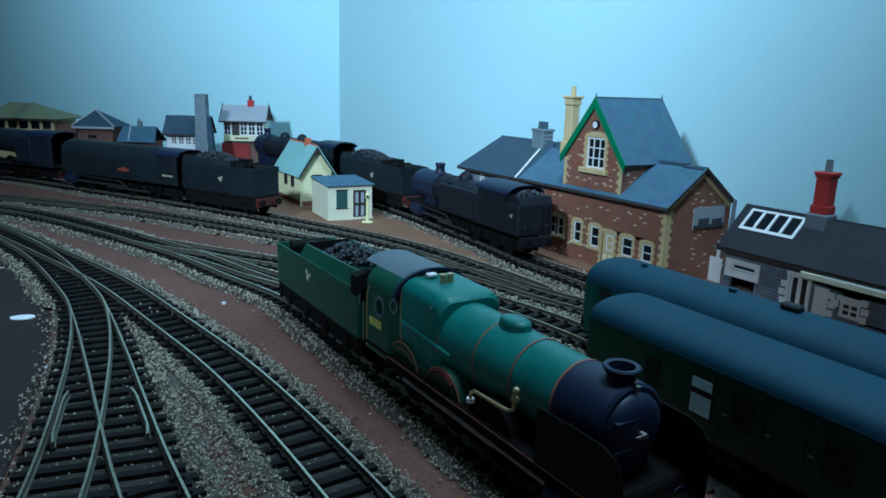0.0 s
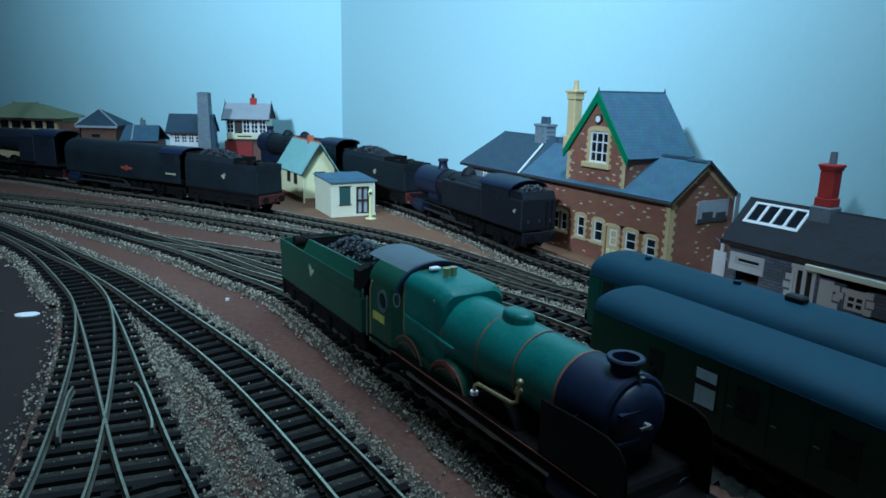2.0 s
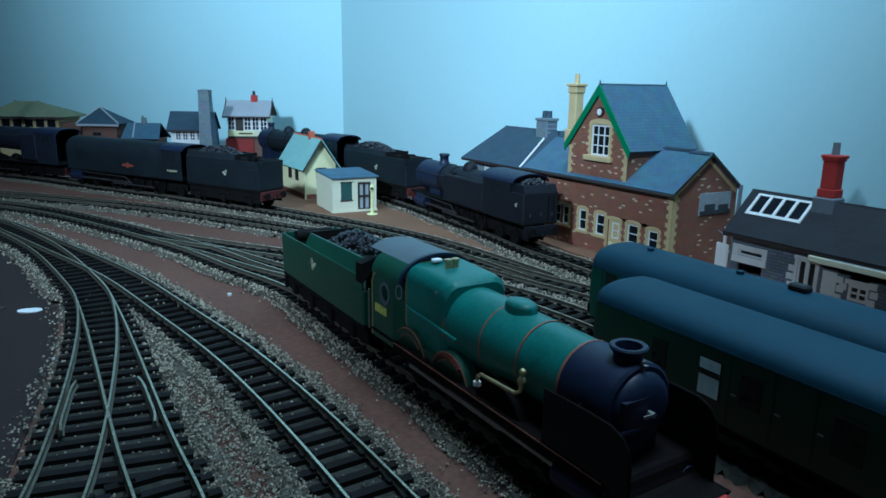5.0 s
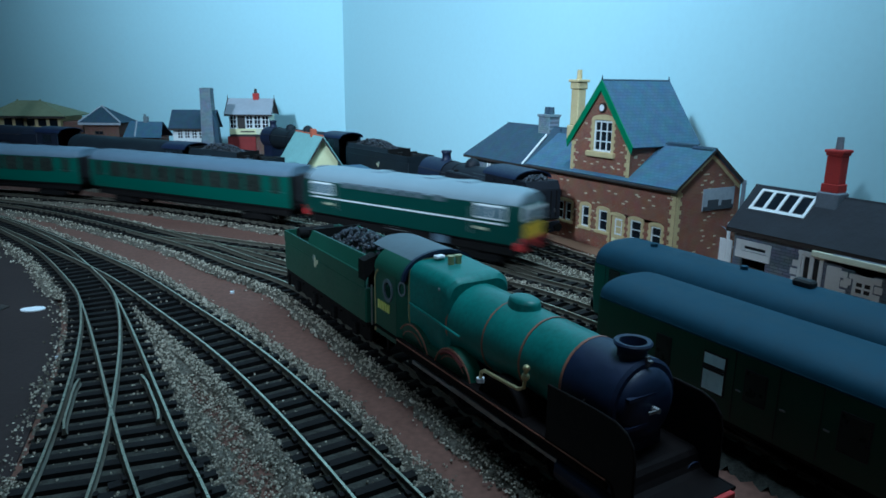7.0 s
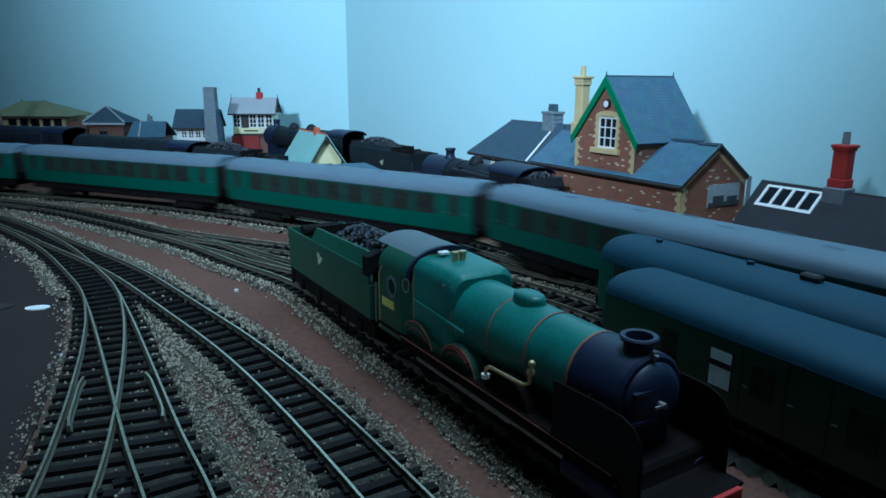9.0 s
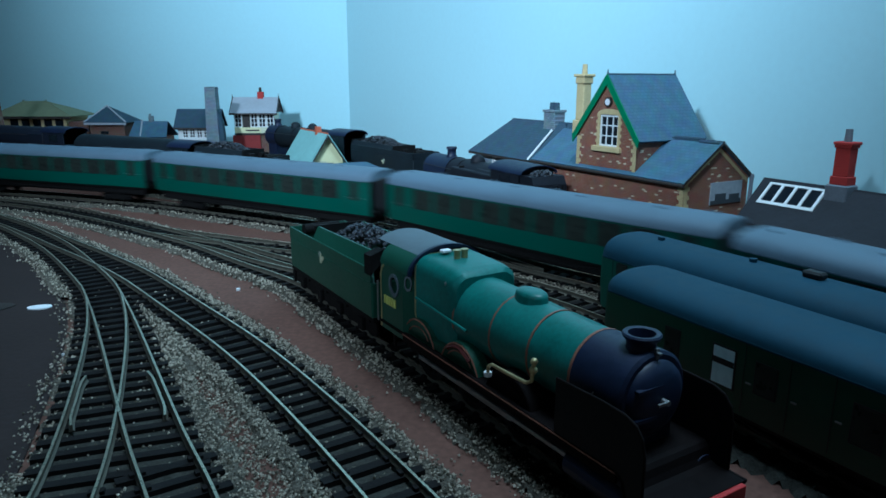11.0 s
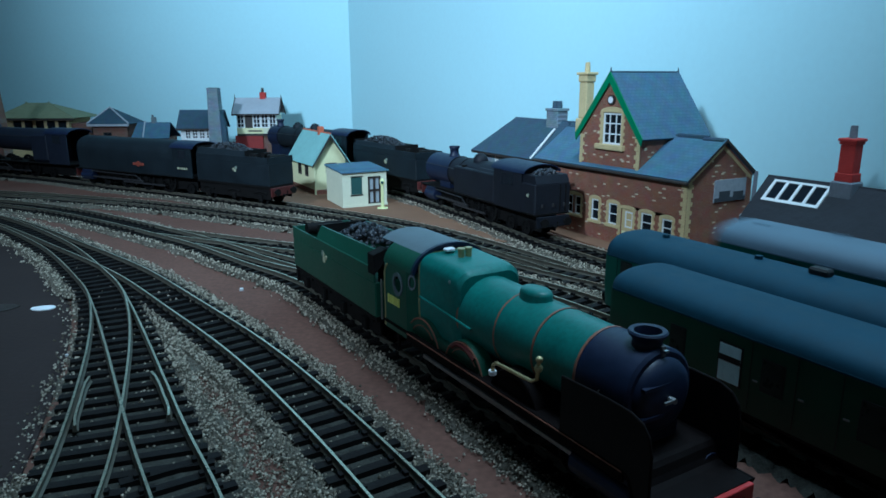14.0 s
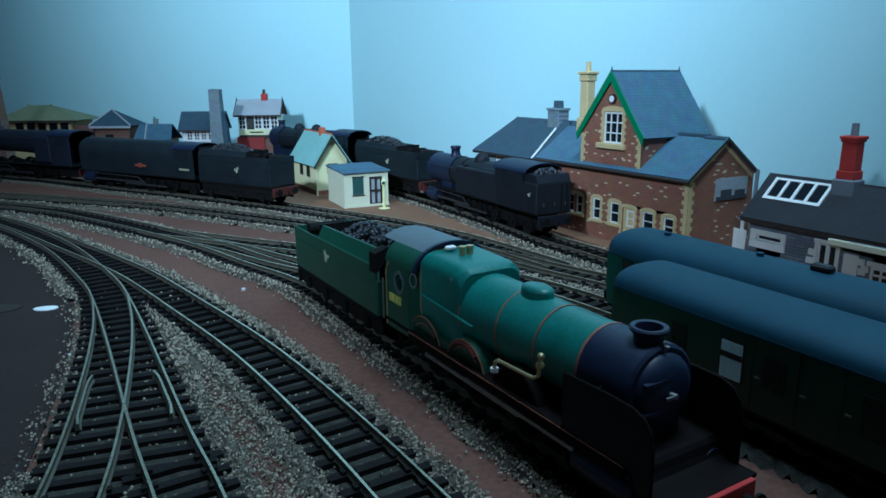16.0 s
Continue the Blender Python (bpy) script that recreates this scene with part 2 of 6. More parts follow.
def sleeper_data():
    bm = B()
    box(bm, -.0018, .0018, -.0152, .0152, -.0008, .0028)
    for y in (-.00875, .00875):
        for dy in (-.0016, .0016):
            box(bm, -.0012, .0012, y + dy - .0007, y + dy + .0007, .0027, .0040)
    me = bpy.data.meshes.new("sleeper")
    bm.to_mesh(me)
    bm.free()
    me.materials.append(M["sleeper"])
    return me


SLEEPER = sleeper_data()
SPACING = 0.0096
placed = []


def lay_track(path, lift, s0=0.0, s1=None, over=(), under=(), label="plain track with dark sleepers and bright rails", single=250):
    s1 = path.length if s1 is None else s1
    top = empty("railway_track", pose(0, 0, 0), label, "track", "tracks of the yard", "structure")
    for off in (-.0088, .0088):
        ob = part("rail", rail_mesh(path, off, s0, s1, RAIL + lift), "rail", top, "bright worn metal rail")
        ob.data.materials.append(M["web"])
        for f in ob.data.polygons:
            f.material_index = 0 if f.normal.z > 0.7 else 1
    rest, made, mine = [], 0, []
    for i in range(int((s1 - s0) / SPACING)):
        s = s0 + (i + 0.5) * SPACING
        p = path.at(s)
        if any(t.find((*p, 0))[2] < 0.0058 for t in placed):
            continue
        if any(TREES[k].find((*p, 0))[2] < 0.0275 for k in under):
            continue
        reach = [(TREES[k].find((*p, 0))) for k in over]
        reach = [(Vector(c) - Vector((*p, 0))) for c, _, d in reach if d < 0.0275]
        near_main = any(t.find((*p, 0))[2] < 0.019 for t in placed)
        mine.append(p)
        if reach:
            side = path.place(s, .003).to_3x3() @ Vector((0, 1, 0))
            ends = [0.0] + [v.dot(side) for v in reach]
            timber = part("long_timber", box(B(), -.0018, .0018, min(ends) - .0152, max(ends) + .0152, -.0008, .0028), "sleeper", top)
            timber.matrix_basis = path.place(s, .003) @ Matrix.Translation((0, 0, lift))
            continue
        m = path.place(s, .003) @ Matrix.Translation((0, 0, lift - (0.0004 if near_main else 0)))
        if np.hypot(p[0], p[1]) < 0.75 and made < single:
            ob = new("sleeper", SLEEPER)
            ob.parent = top
            ob.matrix_basis = m
            made += 1
        else:
            rest.append(m)
    if rest:
        bm = B()
        for m in rest:
            box_at(bm, m, .0018, .0152, .0028)
        tagged(part("distant_sleepers", bm, "sleeper", top), kind="stuff")
    placed.append(kd_of(mine))


def box_at(bm, m, hx, hy, z):
    vs = [bm.verts.new(m @ Vector((sx * hx, sy * hy, zz))) for zz in (0, z) for sx, sy in ((-1, -1), (1, -1), (1, 1), (-1, 1))]
    for f in ((3, 2, 1, 0), (4, 5, 6, 7), (0, 1, 5, 4), (1, 2, 6, 5), (2, 3, 7, 6), (3, 0, 4, 7)):
        bm.faces.new([vs[i] for i in f])


def loose_rail(nodes, top):
    """A short bent rail laid on the turnout's timbers."""
    ob = part("check_rail", rail_mesh(Path(nodes), 0.0, 0.0, Path(nodes).length, RAIL + .0002), "rail", top, "short bent check rail")
    ob.data.materials.append(M["web"])
    for f in ob.data.polygons:
        f.material_index = 0 if f.normal.z > 0.7 else 1


def check_rails(path, off, s0, s1, top):
    """A rail beside a running rail, flared away from it at both ends."""
    nodes = []
    for k in range(7):
        u = s0 + (s1 - s0) * k / 6
        a, b = path.at(u - .004), path.at(u + .004)
        d = (b - a) / np.linalg.norm(b - a)
        flare = .0011 if k in (0, 6) else 0
        p = path.at(u) + np.array([-d[1], d[0]]) * (off - math.copysign(.0026 + flare, off))
        nodes.append((float(p[0]), float(p[1])))
    loose_rail(nodes, top)


TREES = {k: kd_of(t.p) for k, t in TRACKS.items()}
OVER = {"main": ("back_road",), "left_route": ("right_route", "branch"), "loco_road": ("carriage_road", "second_road")}
UNDER = {"back_road": ("main",), "right_route": ("left_route",), "branch": ("left_route",), "carriage_road": ("loco_road",), "second_road": ("loco_road",)}
for i, (key, path) in enumerate(TRACKS.items()):
    lay_track(path, 0.00012 * i, over=OVER.get(key, ()), under=UNDER.get(key, ()))


crossing = [ob for ob in scene.objects if ob.name.startswith("railway_track")][1]
for key in ("left_route", "right_route"):
    s_mid = TRACKS[key].near(*((-.112, .215) if key == "left_route" else (-.098, .213)))
    check_rails(TRACKS[key], .0088 if key == "left_route" else -.0088, s_mid + .008, s_mid + .052, crossing)


# ---- ballast: a bed of loose chips along each track ----
def ballast():
    rng = np.random.default_rng(4)
    allp = np.concatenate([t.p for k, t in TRACKS.items()])
    allp = allp[(np.abs(allp[:, 0]) < 1.6) & (allp[:, 1] > -.4)]

    tree = kd_of(allp)

    def gap(p):
        return np.array([tree.find((x, y, 0))[2] for x, y in p])

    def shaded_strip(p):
        # between locomotive road and carriage road: shade put in as chip-free dark bed
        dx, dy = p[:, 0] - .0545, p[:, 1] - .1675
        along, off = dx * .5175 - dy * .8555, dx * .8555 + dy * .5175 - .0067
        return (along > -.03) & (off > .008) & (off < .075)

    curve = TRACKS["left_route"].p
    order = np.argsort(curve[:, 1])

    def bare_side(p):
        # outside of the turnout's curve, where most chips are left out
        side = np.interp(p[:, 1], curve[order, 1], curve[order, 0]) - p[:, 0]
        return (side > .015) & (p[:, 1] > .19) & (p[:, 1] < .37)

    inner_a, inner_b = TRACKS["right_route"].p, TRACKS["branch"].p

    def between(p):
        # the wedge between the turnout and the branch, where chips lie nearly right across
        xa = np.interp(p[:, 1], inner_a[:, 1], inner_a[:, 0])
        xb = np.interp(p[:, 1], inner_b[:, 1], inner_b[:, 0])
        return (p[:, 0] > xa) & (p[:, 0] < xb) & (p[:, 1] < .33)

    # continuous bed
    step = 0.004
    gx, gy = np.meshgrid(np.arange(-1.4, .46, step), np.arange(-.1, 1.12, step))
    pts = np.c_[gx.ravel(), gy.ravel()]
    d = gap(pts)
    nz = np.array([noise.noise((x * 60, y * 60, 0)) for x, y in pts])
    edge = 0.0222 + 0.0032 * nz - .0045 * bare_side(pts)
    z = np.where(d < .0165, .0012, np.where(d < edge, .0012 + .0016 * np.clip((d - .0145) / .004, 0, 1) * np.clip((edge - d) / .005, 0, 1), -.002))
    h, w = gx.shape
    keep = (d < edge + .004).reshape(h, w)
    cells = np.argwhere(keep[:-1, :-1] & keep[1:, :-1] & keep[:-1, 1:] & keep[1:, 1:])
    idx = cells[:, 0] * w + cells[:, 1]
    faces = np.stack([idx, idx + 1, idx + w + 1, idx + w], 1)
    # the shaded strip takes the dark underlay colour in place of shade
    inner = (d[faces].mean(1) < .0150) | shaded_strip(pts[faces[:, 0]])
    for name, sel, mat, label in (("ballast_bed", ~inner, "ballast", "grey granite ballast spread along the tracks"), ("track_underlay", inner, "bed", "dark grimy underlay between the sleepers, and painted shade between two roads")):
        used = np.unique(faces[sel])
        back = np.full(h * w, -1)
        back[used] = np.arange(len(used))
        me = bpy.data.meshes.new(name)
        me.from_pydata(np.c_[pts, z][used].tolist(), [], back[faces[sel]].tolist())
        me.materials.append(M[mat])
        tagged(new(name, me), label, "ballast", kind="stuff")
    # loose chips
    c = []
    while sum(len(a) for a in c) < 64000:
        p = np.c_[rng.uniform(-.62, .36, 60000), rng.uniform(.05, .8, 60000)]
        far = np.hypot(p[:, 0], p[:, 1])
        p = p[rng.random(len(p)) < np.clip(.30 / far, 0.12, 1) ** 2]
        g = gap(p)
        wob = np.array([noise.noise((x * 60, y * 60, 0)) for x, y in p])
        ok = (g > .0128) & (g < .0222 + .0035 * wob + .0125 * between(p) + rng.exponential(.0011, len(p))) | ((g < .0128) & (rng.random(len(p)) < .05))
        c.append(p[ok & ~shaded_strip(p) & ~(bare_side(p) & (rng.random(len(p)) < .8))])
    c = np.concatenate(c)[:64000]
    gg = gap(c)
    n = len(c)
    size = rng.uniform(.00035, .00075, n) * np.clip(np.hypot(c[:, 0], c[:, 1]) / .3, .8, 1.15)
    zc = np.where(gg < .0148, .0014, np.where(gg < .0212, .0026, .0007)) + rng.uniform(-.0004, .0006, n)
    oct_v = np.array([(1, 0, 0), (-1, 0, 0), (0, 1, 0), (0, -1, 0), (0, 0, 1), (0, 0, -1)], float)
    oct_f = np.array([(0, 2, 4), (2, 1, 4), (1, 3, 4), (3, 0, 4), (2, 0, 5), (1, 2, 5), (3, 1, 5), (0, 3, 5)])
    v = oct_v[None] * size[:, None, None] * rng.uniform(.6, 1.4, (n, 6, 1))
    ang = rng.uniform(0, 6.28, n)
    ca, sa = np.cos(ang)[:, None], np.sin(ang)[:, None]
    v = np.stack([v[:, :, 0] * ca - v[:, :, 1] * sa, v[:, :, 0] * sa + v[:, :, 1] * ca, v[:, :, 2]], 2) + np.c_[c, zc][:, None, :]
    f = oct_f[None] + (np.arange(n) * 6)[:, None, None]
    me = bpy.data.meshes.new("ballast_chips")
    me.from_pydata(v.reshape(-1, 3).tolist(), [], f.reshape(-1, 3).tolist())
    me.materials.append(M["stone"])
    tagged(new("ballast_chips", me), "loose grey and buff ballast chips beside the sleepers", "ballast", kind="stuff")


ballast()


# ---- building materials ----
def brick_material(name, c1, c2, mortar, scale=1.0, bump=0.3, w=0.0031, h=0.00105):
    m = material(name, c1, 0.85, vary=0.2, scale=40, bump=0)
    nt = m.node_tree
    bs = nt.nodes["Principled BSDF"]
    co = nt.nodes.new("ShaderNodeTexCoord")
    sep = nt.nodes.new("ShaderNodeSeparateXYZ")
    com = nt.nodes.new("ShaderNodeCombineXYZ")
    nt.links.new(co.outputs["Object"], sep.inputs[0])
    nt.links.new(sep.outputs["X"], com.inputs["X"])
    nt.links.new(sep.outputs["Z"], com.inputs["Y"])
    br = nt.nodes.new("ShaderNodeTexBrick")
    nt.links.new(com.outputs[0], br.inputs["Vector"])
    br.inputs["Color1"].default_value, br.inputs["Color2"].default_value, br.inputs["Mortar"].default_value = (*c1, 1), (*c2, 1), (*mortar, 1)
    br.inputs["Scale"].default_value = scale
    br.inputs["Brick Width"].default_value, br.inputs["Row Height"].default_value = w, h
    br.inputs["Mortar Size"].default_value = h * 0.10
    ns = nt.nodes.new("ShaderNodeTexNoise")
    ns.inputs["Scale"].default_value = 120
    nt.links.new(co.outputs["Object"], ns.inputs["Vector"])
    mx = nt.nodes.new("ShaderNodeMix")
    mx.data_type, mx.blend_type = "RGBA", "MULTIPLY"
    mx.inputs["Factor"].default_value = 0.45
    nt.links.new(br.outputs["Color"], mx.inputs["A"])
    nt.links.new(ns.outputs["Color"], mx.inputs["B"])
    nt.links.new(mx.outputs["Result"], bs.inputs["Base Color"])
    bp = nt.nodes.new("ShaderNodeBump")
    bp.inputs["Strength"].default_value, bp.inputs["Distance"].default_value = bump, 0.0003
    nt.links.new(br.outputs["Fac"], bp.inputs["Height"])
    bp.invert = True
    nt.links.new(bp.outputs[0], bs.inputs["Normal"])
    return m


M["brick"] = brick_material("red_brick_card", (0.34, 0.115, 0.065), (0.26, 0.085, 0.055), (0.36, 0.27, 0.2))
M["brick_dark"] = brick_material("dull_brick", (0.22, 0.10, 0.07), (0.17, 0.08, 0.06), (0.22, 0.18, 0.15))
M["greystone"] = brick_material("grey_coursed_stone", (0.25, 0.29, 0.36), (0.17, 0.20, 0.26), (0.10, 0.12, 0.15), w=0.0065, h=0.0021)
M["greybrick"] = brick_material("grey_chimney_brick", (0.19, 0.25, 0.30), (0.26, 0.32, 0.37), (0.14, 0.17, 0.2), w=0.004, h=0.002)
M["slate"] = brick_material("blue_grey_slate_card", (0.095, 0.185, 0.265), (0.082, 0.165, 0.24), (0.072, 0.145, 0.215), w=0.004, h=0.0028, bump=0.10)
M["slate_dark"] = brick_material("dark_slate_card", (0.055, 0.100, 0.145), (0.048, 0.09, 0.13), (0.04, 0.075, 0.11), w=0.004, h=0.0028, bump=0.2)
M["blackroof"] = material("black_felt_roof", (0.018, 0.020, 0.026), 0.8, vary=0.4, scale=50, bump=0.4)
M["tealroof"] = material("pale_teal_roof_card", (0.23, 0.43, 0.42), 0.75, vary=0.12, scale=45, bump=0.15)
M["greenroof"] = material("olive_tile_roof", (0.20, 0.22, 0.13), 0.85, vary=0.15, scale=90, bump=0.3)
M["greyroof"] = material("pale_grey_roof", (0.36, 0.38, 0.42), 0.8, vary=0.1, scale=60, bump=0.2)
M["buff"] = material("buff_stone", (0.58, 0.46, 0.24), 0.85, vary=0.18, scale=110, bump=0.2)
M["cream"] = material("cream_card", (0.72, 0.70, 0.42), 0.75, vary=0.06, scale=60, bump=0.1)
M["ivory"] = material("ivory_card", (0.66, 0.66, 0.50), 0.75, vary=0.07, scale=60, bump=0.1)
M["white"] = material("white_paint", (0.74, 0.76, 0.76), 0.6, vary=0.06, scale=80, bump=0.08)
M["barge"] = material("green_barge_paint", (0.02, 0.20, 0.085), 0.45, vary=0.12, scale=80, bump=0.08)
M["darkwood"] = material("dark_brown_paint", (0.035, 0.028, 0.025), 0.6, vary=0.25, scale=90, bump=0.15)
M["darkgreen"] = material("dark_green_shutter", (0.03, 0.085, 0.08), 0.55, vary=0.15, scale=90, bump=0.1)
M["redbrickpaint"] = material("bright_red_brick", (0.42, 0.035, 0.03), 0.75, vary=0.15, scale=150, bump=0.35)
M["redtile"] = material("orange_red_ridge", (0.48, 0.12, 0.06), 0.8, vary=0.2, scale=150, bump=0.2)
M["box_red"] = material("dull_red_brick", (0.24, 0.03, 0.028), 0.8, vary=0.2, scale=150, bump=0.3)
M["lead"] = material("grey_lead", (0.16, 0.18, 0.21), 0.6, vary=0.2, scale=120, bump=0.2)
M["window_dark"] = material("dark_window_film", (0.012, 0.016, 0.022), 0.12, vary=0.2, scale=40, bump=0.0, spec=0.5)
M["poster"] = material("grey_poster_sky", (0.34, 0.38, 0.42), 0.7, vary=0.2, scale=70, bump=0)
M["posterdark"] = material("poster_dark_hills", (0.05, 0.06, 0.07), 0.7, vary=0.3, scale=120, bump=0)
M["lampyellow"] = material("pale_yellow_paint", (0.72, 0.74, 0.38), 0.55, vary=0.08, scale=150, bump=0.05)
M["paper"] = material("white_paper", (0.8, 0.82, 0.85), 0.8, vary=0.04, scale=60, bump=0.05)


# ---- building helpers: local x along the front, y away from it, z up ----
def panel(name, mat, parent, x0, x1, z0, z1, holes=(), thick=0.0016, m=None, label=""):
    """A wall in the plane y = 0 (outer face towards -y) with rectangular openings right through it."""
    xs = sorted({x0, x1, *[h[0] for h in holes], *[h[1] for h in holes]})
    zs = sorted({z0, z1, *[h[2] for h in holes], *[h[3] for h in holes]})
    bm = B()
    for a, b in zip(xs[:-1], xs[1:]):
        for c, d in zip(zs[:-1], zs[1:]):
            mx, mz = (a + b) / 2, (c + d) / 2
            if any(h[0] < mx < h[1] and h[2] < mz < h[3] for h in holes):
                continue
            box(bm, a, b, 0, thick, c, d)
    bmesh.ops.remove_doubles(bm, verts=bm.verts, dist=1e-6)
    inner = [f for f in bm.faces if all(len(e.link_faces) > 2 for e in f.edges)]
    bmesh.ops.delete(bm, geom=inner, context="FACES_ONLY")
    ob = part(name, bm, mat, parent, label)
    if m is not None:
        ob.matrix_basis = m
    return ob


def gable(name, mat, parent, x0, x1, z0, zr, thick=0.0016, m=None):
    bm = B()
    loft(bm, [[(x0, y, z0), (x1, y, z0), ((x0 + x1) / 2, y, zr)] for y in (0, thick)])
    ob = part(name, bm, mat, parent)
    if m is not None:
        ob.matrix_basis = m
    return ob


def slope(name, mat, parent, a, b, c, d, thick=0.0014, label=""):
    """A roof slab over the corners a, b (eave) and c, d (ridge side); its own x runs along the eave, so that courses lie level."""
    a, b, c, d = [Vector(p) for p in (a, b, c, d)]
    ux = (b - a).normalized()
    n = ux.cross(d - a).normalized()
    if n.z < 0:
        n = -n
    uy = n.cross(ux)
    m = Matrix((ux, n, uy)).transposed().to_4x4()
    if m.determinant() < 0:
        m = Matrix((ux, -n, uy)).transposed().to_4x4()
        n = -n
    m.translation = a
    inv = m.inverted()
    up = inv.to_3x3() @ (Vector((0, 0, 1)))
    sgn = 1 if up.y > 0 else -1
    bm = B()
    pts = [inv @ p for p in (a, b, c, d)]
    if (pts[2] - pts[3]).length < 1e-6:
        pts = pts[:3]
    loft(bm, [[p + Vector((0, k * sgn * thick, 0)) for p in pts] for k in (0, 1)])
    ob = part(name, bm, mat, parent, label)
    ob.matrix_basis = m
    return ob


def window(parent, x, z0, w, h, cols=2, rows=2, frame="white", m=None, glass="window_dark", depth=0.0010, bar=0.0007):
    """A sash set back in its opening: frame and glazing bars, with a dark pane behind."""
    bm = B()
    x0, x1, z1 = x - w / 2, x + w / 2, z0 + h
    for a, b, c, d in ((x0, x0 + bar * 1.5, z0, z1), (x1 - bar * 1.5, x1, z0, z1), (x0 + bar * 1.5, x1 - bar * 1.5, z0, z0 + bar * 1.5), (x0 + bar * 1.5, x1 - bar * 1.5, z1 - bar * 1.5, z1)):
        box(bm, a, b, depth * 0.3, depth, c, d)
    for i in range(1, cols):
        cx = x0 + w * i / cols
        box(bm, cx - bar / 2, cx + bar / 2, depth * 0.45, depth, z0 + bar, z1 - bar)
    for i in range(1, rows):
        cz = z0 + h * i / rows
        box(bm, x0 + bar, x1 - bar, depth * 0.5, depth * 0.96, cz - bar / 2, cz + bar / 2)
    fr = part("window", bm, frame, parent)
    if m is not None:
        fr.matrix_basis = m
    part("pane", box(B(), x0 + bar * .5, x1 - bar * .5, depth + .0002, depth + .0006, z0 + bar * .5, z1 - bar * .5), glass, fr)
    return fr


def surround(parent, x, z0, w, h, mat="buff", arch=0.0025, side=0.0028, sill=True, m=None):
    """Stone dressings round an opening, an arched head above and a sill below."""
    bm = B()
    n, t = 8, 0.0007
    x0, x1, z1 = x - w / 2, x + w / 2, z0 + h
    outer = [(x0 - side * .8, z1 - .002)] + [(x + (w / 2 + side * .8) * -math.cos(math.pi * k / n), z1 + arch * math.sin(math.pi * k / n) + .0006) for k in range(n + 1)] + [(x1 + side * .8, z1 - .002)]
    inner = [(x1, z1 - .002)] + [(x + w / 2 * math.cos(math.pi * k / n), z1 + (arch * .12) * math.sin(math.pi * k / n)) for k in range(n + 1)] + [(x0, z1 - .002)]
    ring_o, ring_i = outer, list(reversed(inner))
    for a, b, c, d in zip(ring_o[:-1], ring_o[1:], ring_i[1:], ring_i[:-1]):
        loft(bm, [[(p[0], y, p[1]) for p in (a, b, c, d)] for y in (-t, .0004)])
    k, zz = 0, z0
    while zz < z1 - .002:
        e = min(zz + .0024, z1 - .002)
        s = side if k % 2 else side * .6
        box(bm, x0 - s, x0, -t, .0004, zz, e - .0001)
        box(bm, x1, x1 + s, -t, .0004, zz, e - .0001)
        zz, k = e, k + 1
    ob = part("window_surround", bm, mat, parent, "buff stone dressings")
    if m is not None:
        ob.matrix_basis = m
    if sill:
        part("window_sill", box(B(), x0 - side, x1 + side, -.0016, .0006, z0 - .0022, z0, .0002), mat, ob)
    return ob


def quoins(parent, x, z0, z1, to_right, m=None, y0=0.0):
    k, z = 0, z0
    while z < z1 - .001:
        e = min(z + .0030, z1)
        w = .0048 if k % 2 else .0030
        a, b = (x, x + w) if to_right else (x - w, x)
        ob = part("quoin", box(B(), a, b, y0 - .0005, y0 + .0004, z, e - .00015), "buff", parent)
        if m is not None:
            ob.matrix_basis = m
        z, k = e, k + 1


def accents(parent, mat, x0, x1, z0, z1, n, seed, m=None, holes=()):
    """Pale bricks let into the wall here and there."""
    rng = random.Random(seed)
    bm = B()
    for _ in range(n):
        x, z = rng.uniform(x0, x1 - .003), z0 + round(rng.uniform(0, z1 - z0) / .00105) * .00105
        if any(h[0] - .004 < x < h[1] + .002 and h[2] - .004 < z < h[3] + .004 for h in holes):
            continue
        box(bm, x, x + .0030, -.00018, .0002, z, z + .0010)
    ob = tagged(part("pale_bricks", bm, mat, parent), kind="stuff")
    if m is not None:
        ob.matrix_basis = m


def turn_side(x):
    """Frame for a wall that faces +x at that x: its own x runs along the building's y."""
    return Matrix.Translation((x, 0, 0)) @ pose(0, 0, 0, 0, 0, 90)


def turn_left(x, d):
    """Frame for a wall that faces -x at that x; its own x runs back along -y from y = d."""
    return Matrix.Translation((x, d, 0)) @ pose(0, 0, 0, 0, 0, -90)


M["pale_brick"] = material("pale_brick", (0.62, 0.52, 0.36), 0.85, vary=0.2, scale=120)


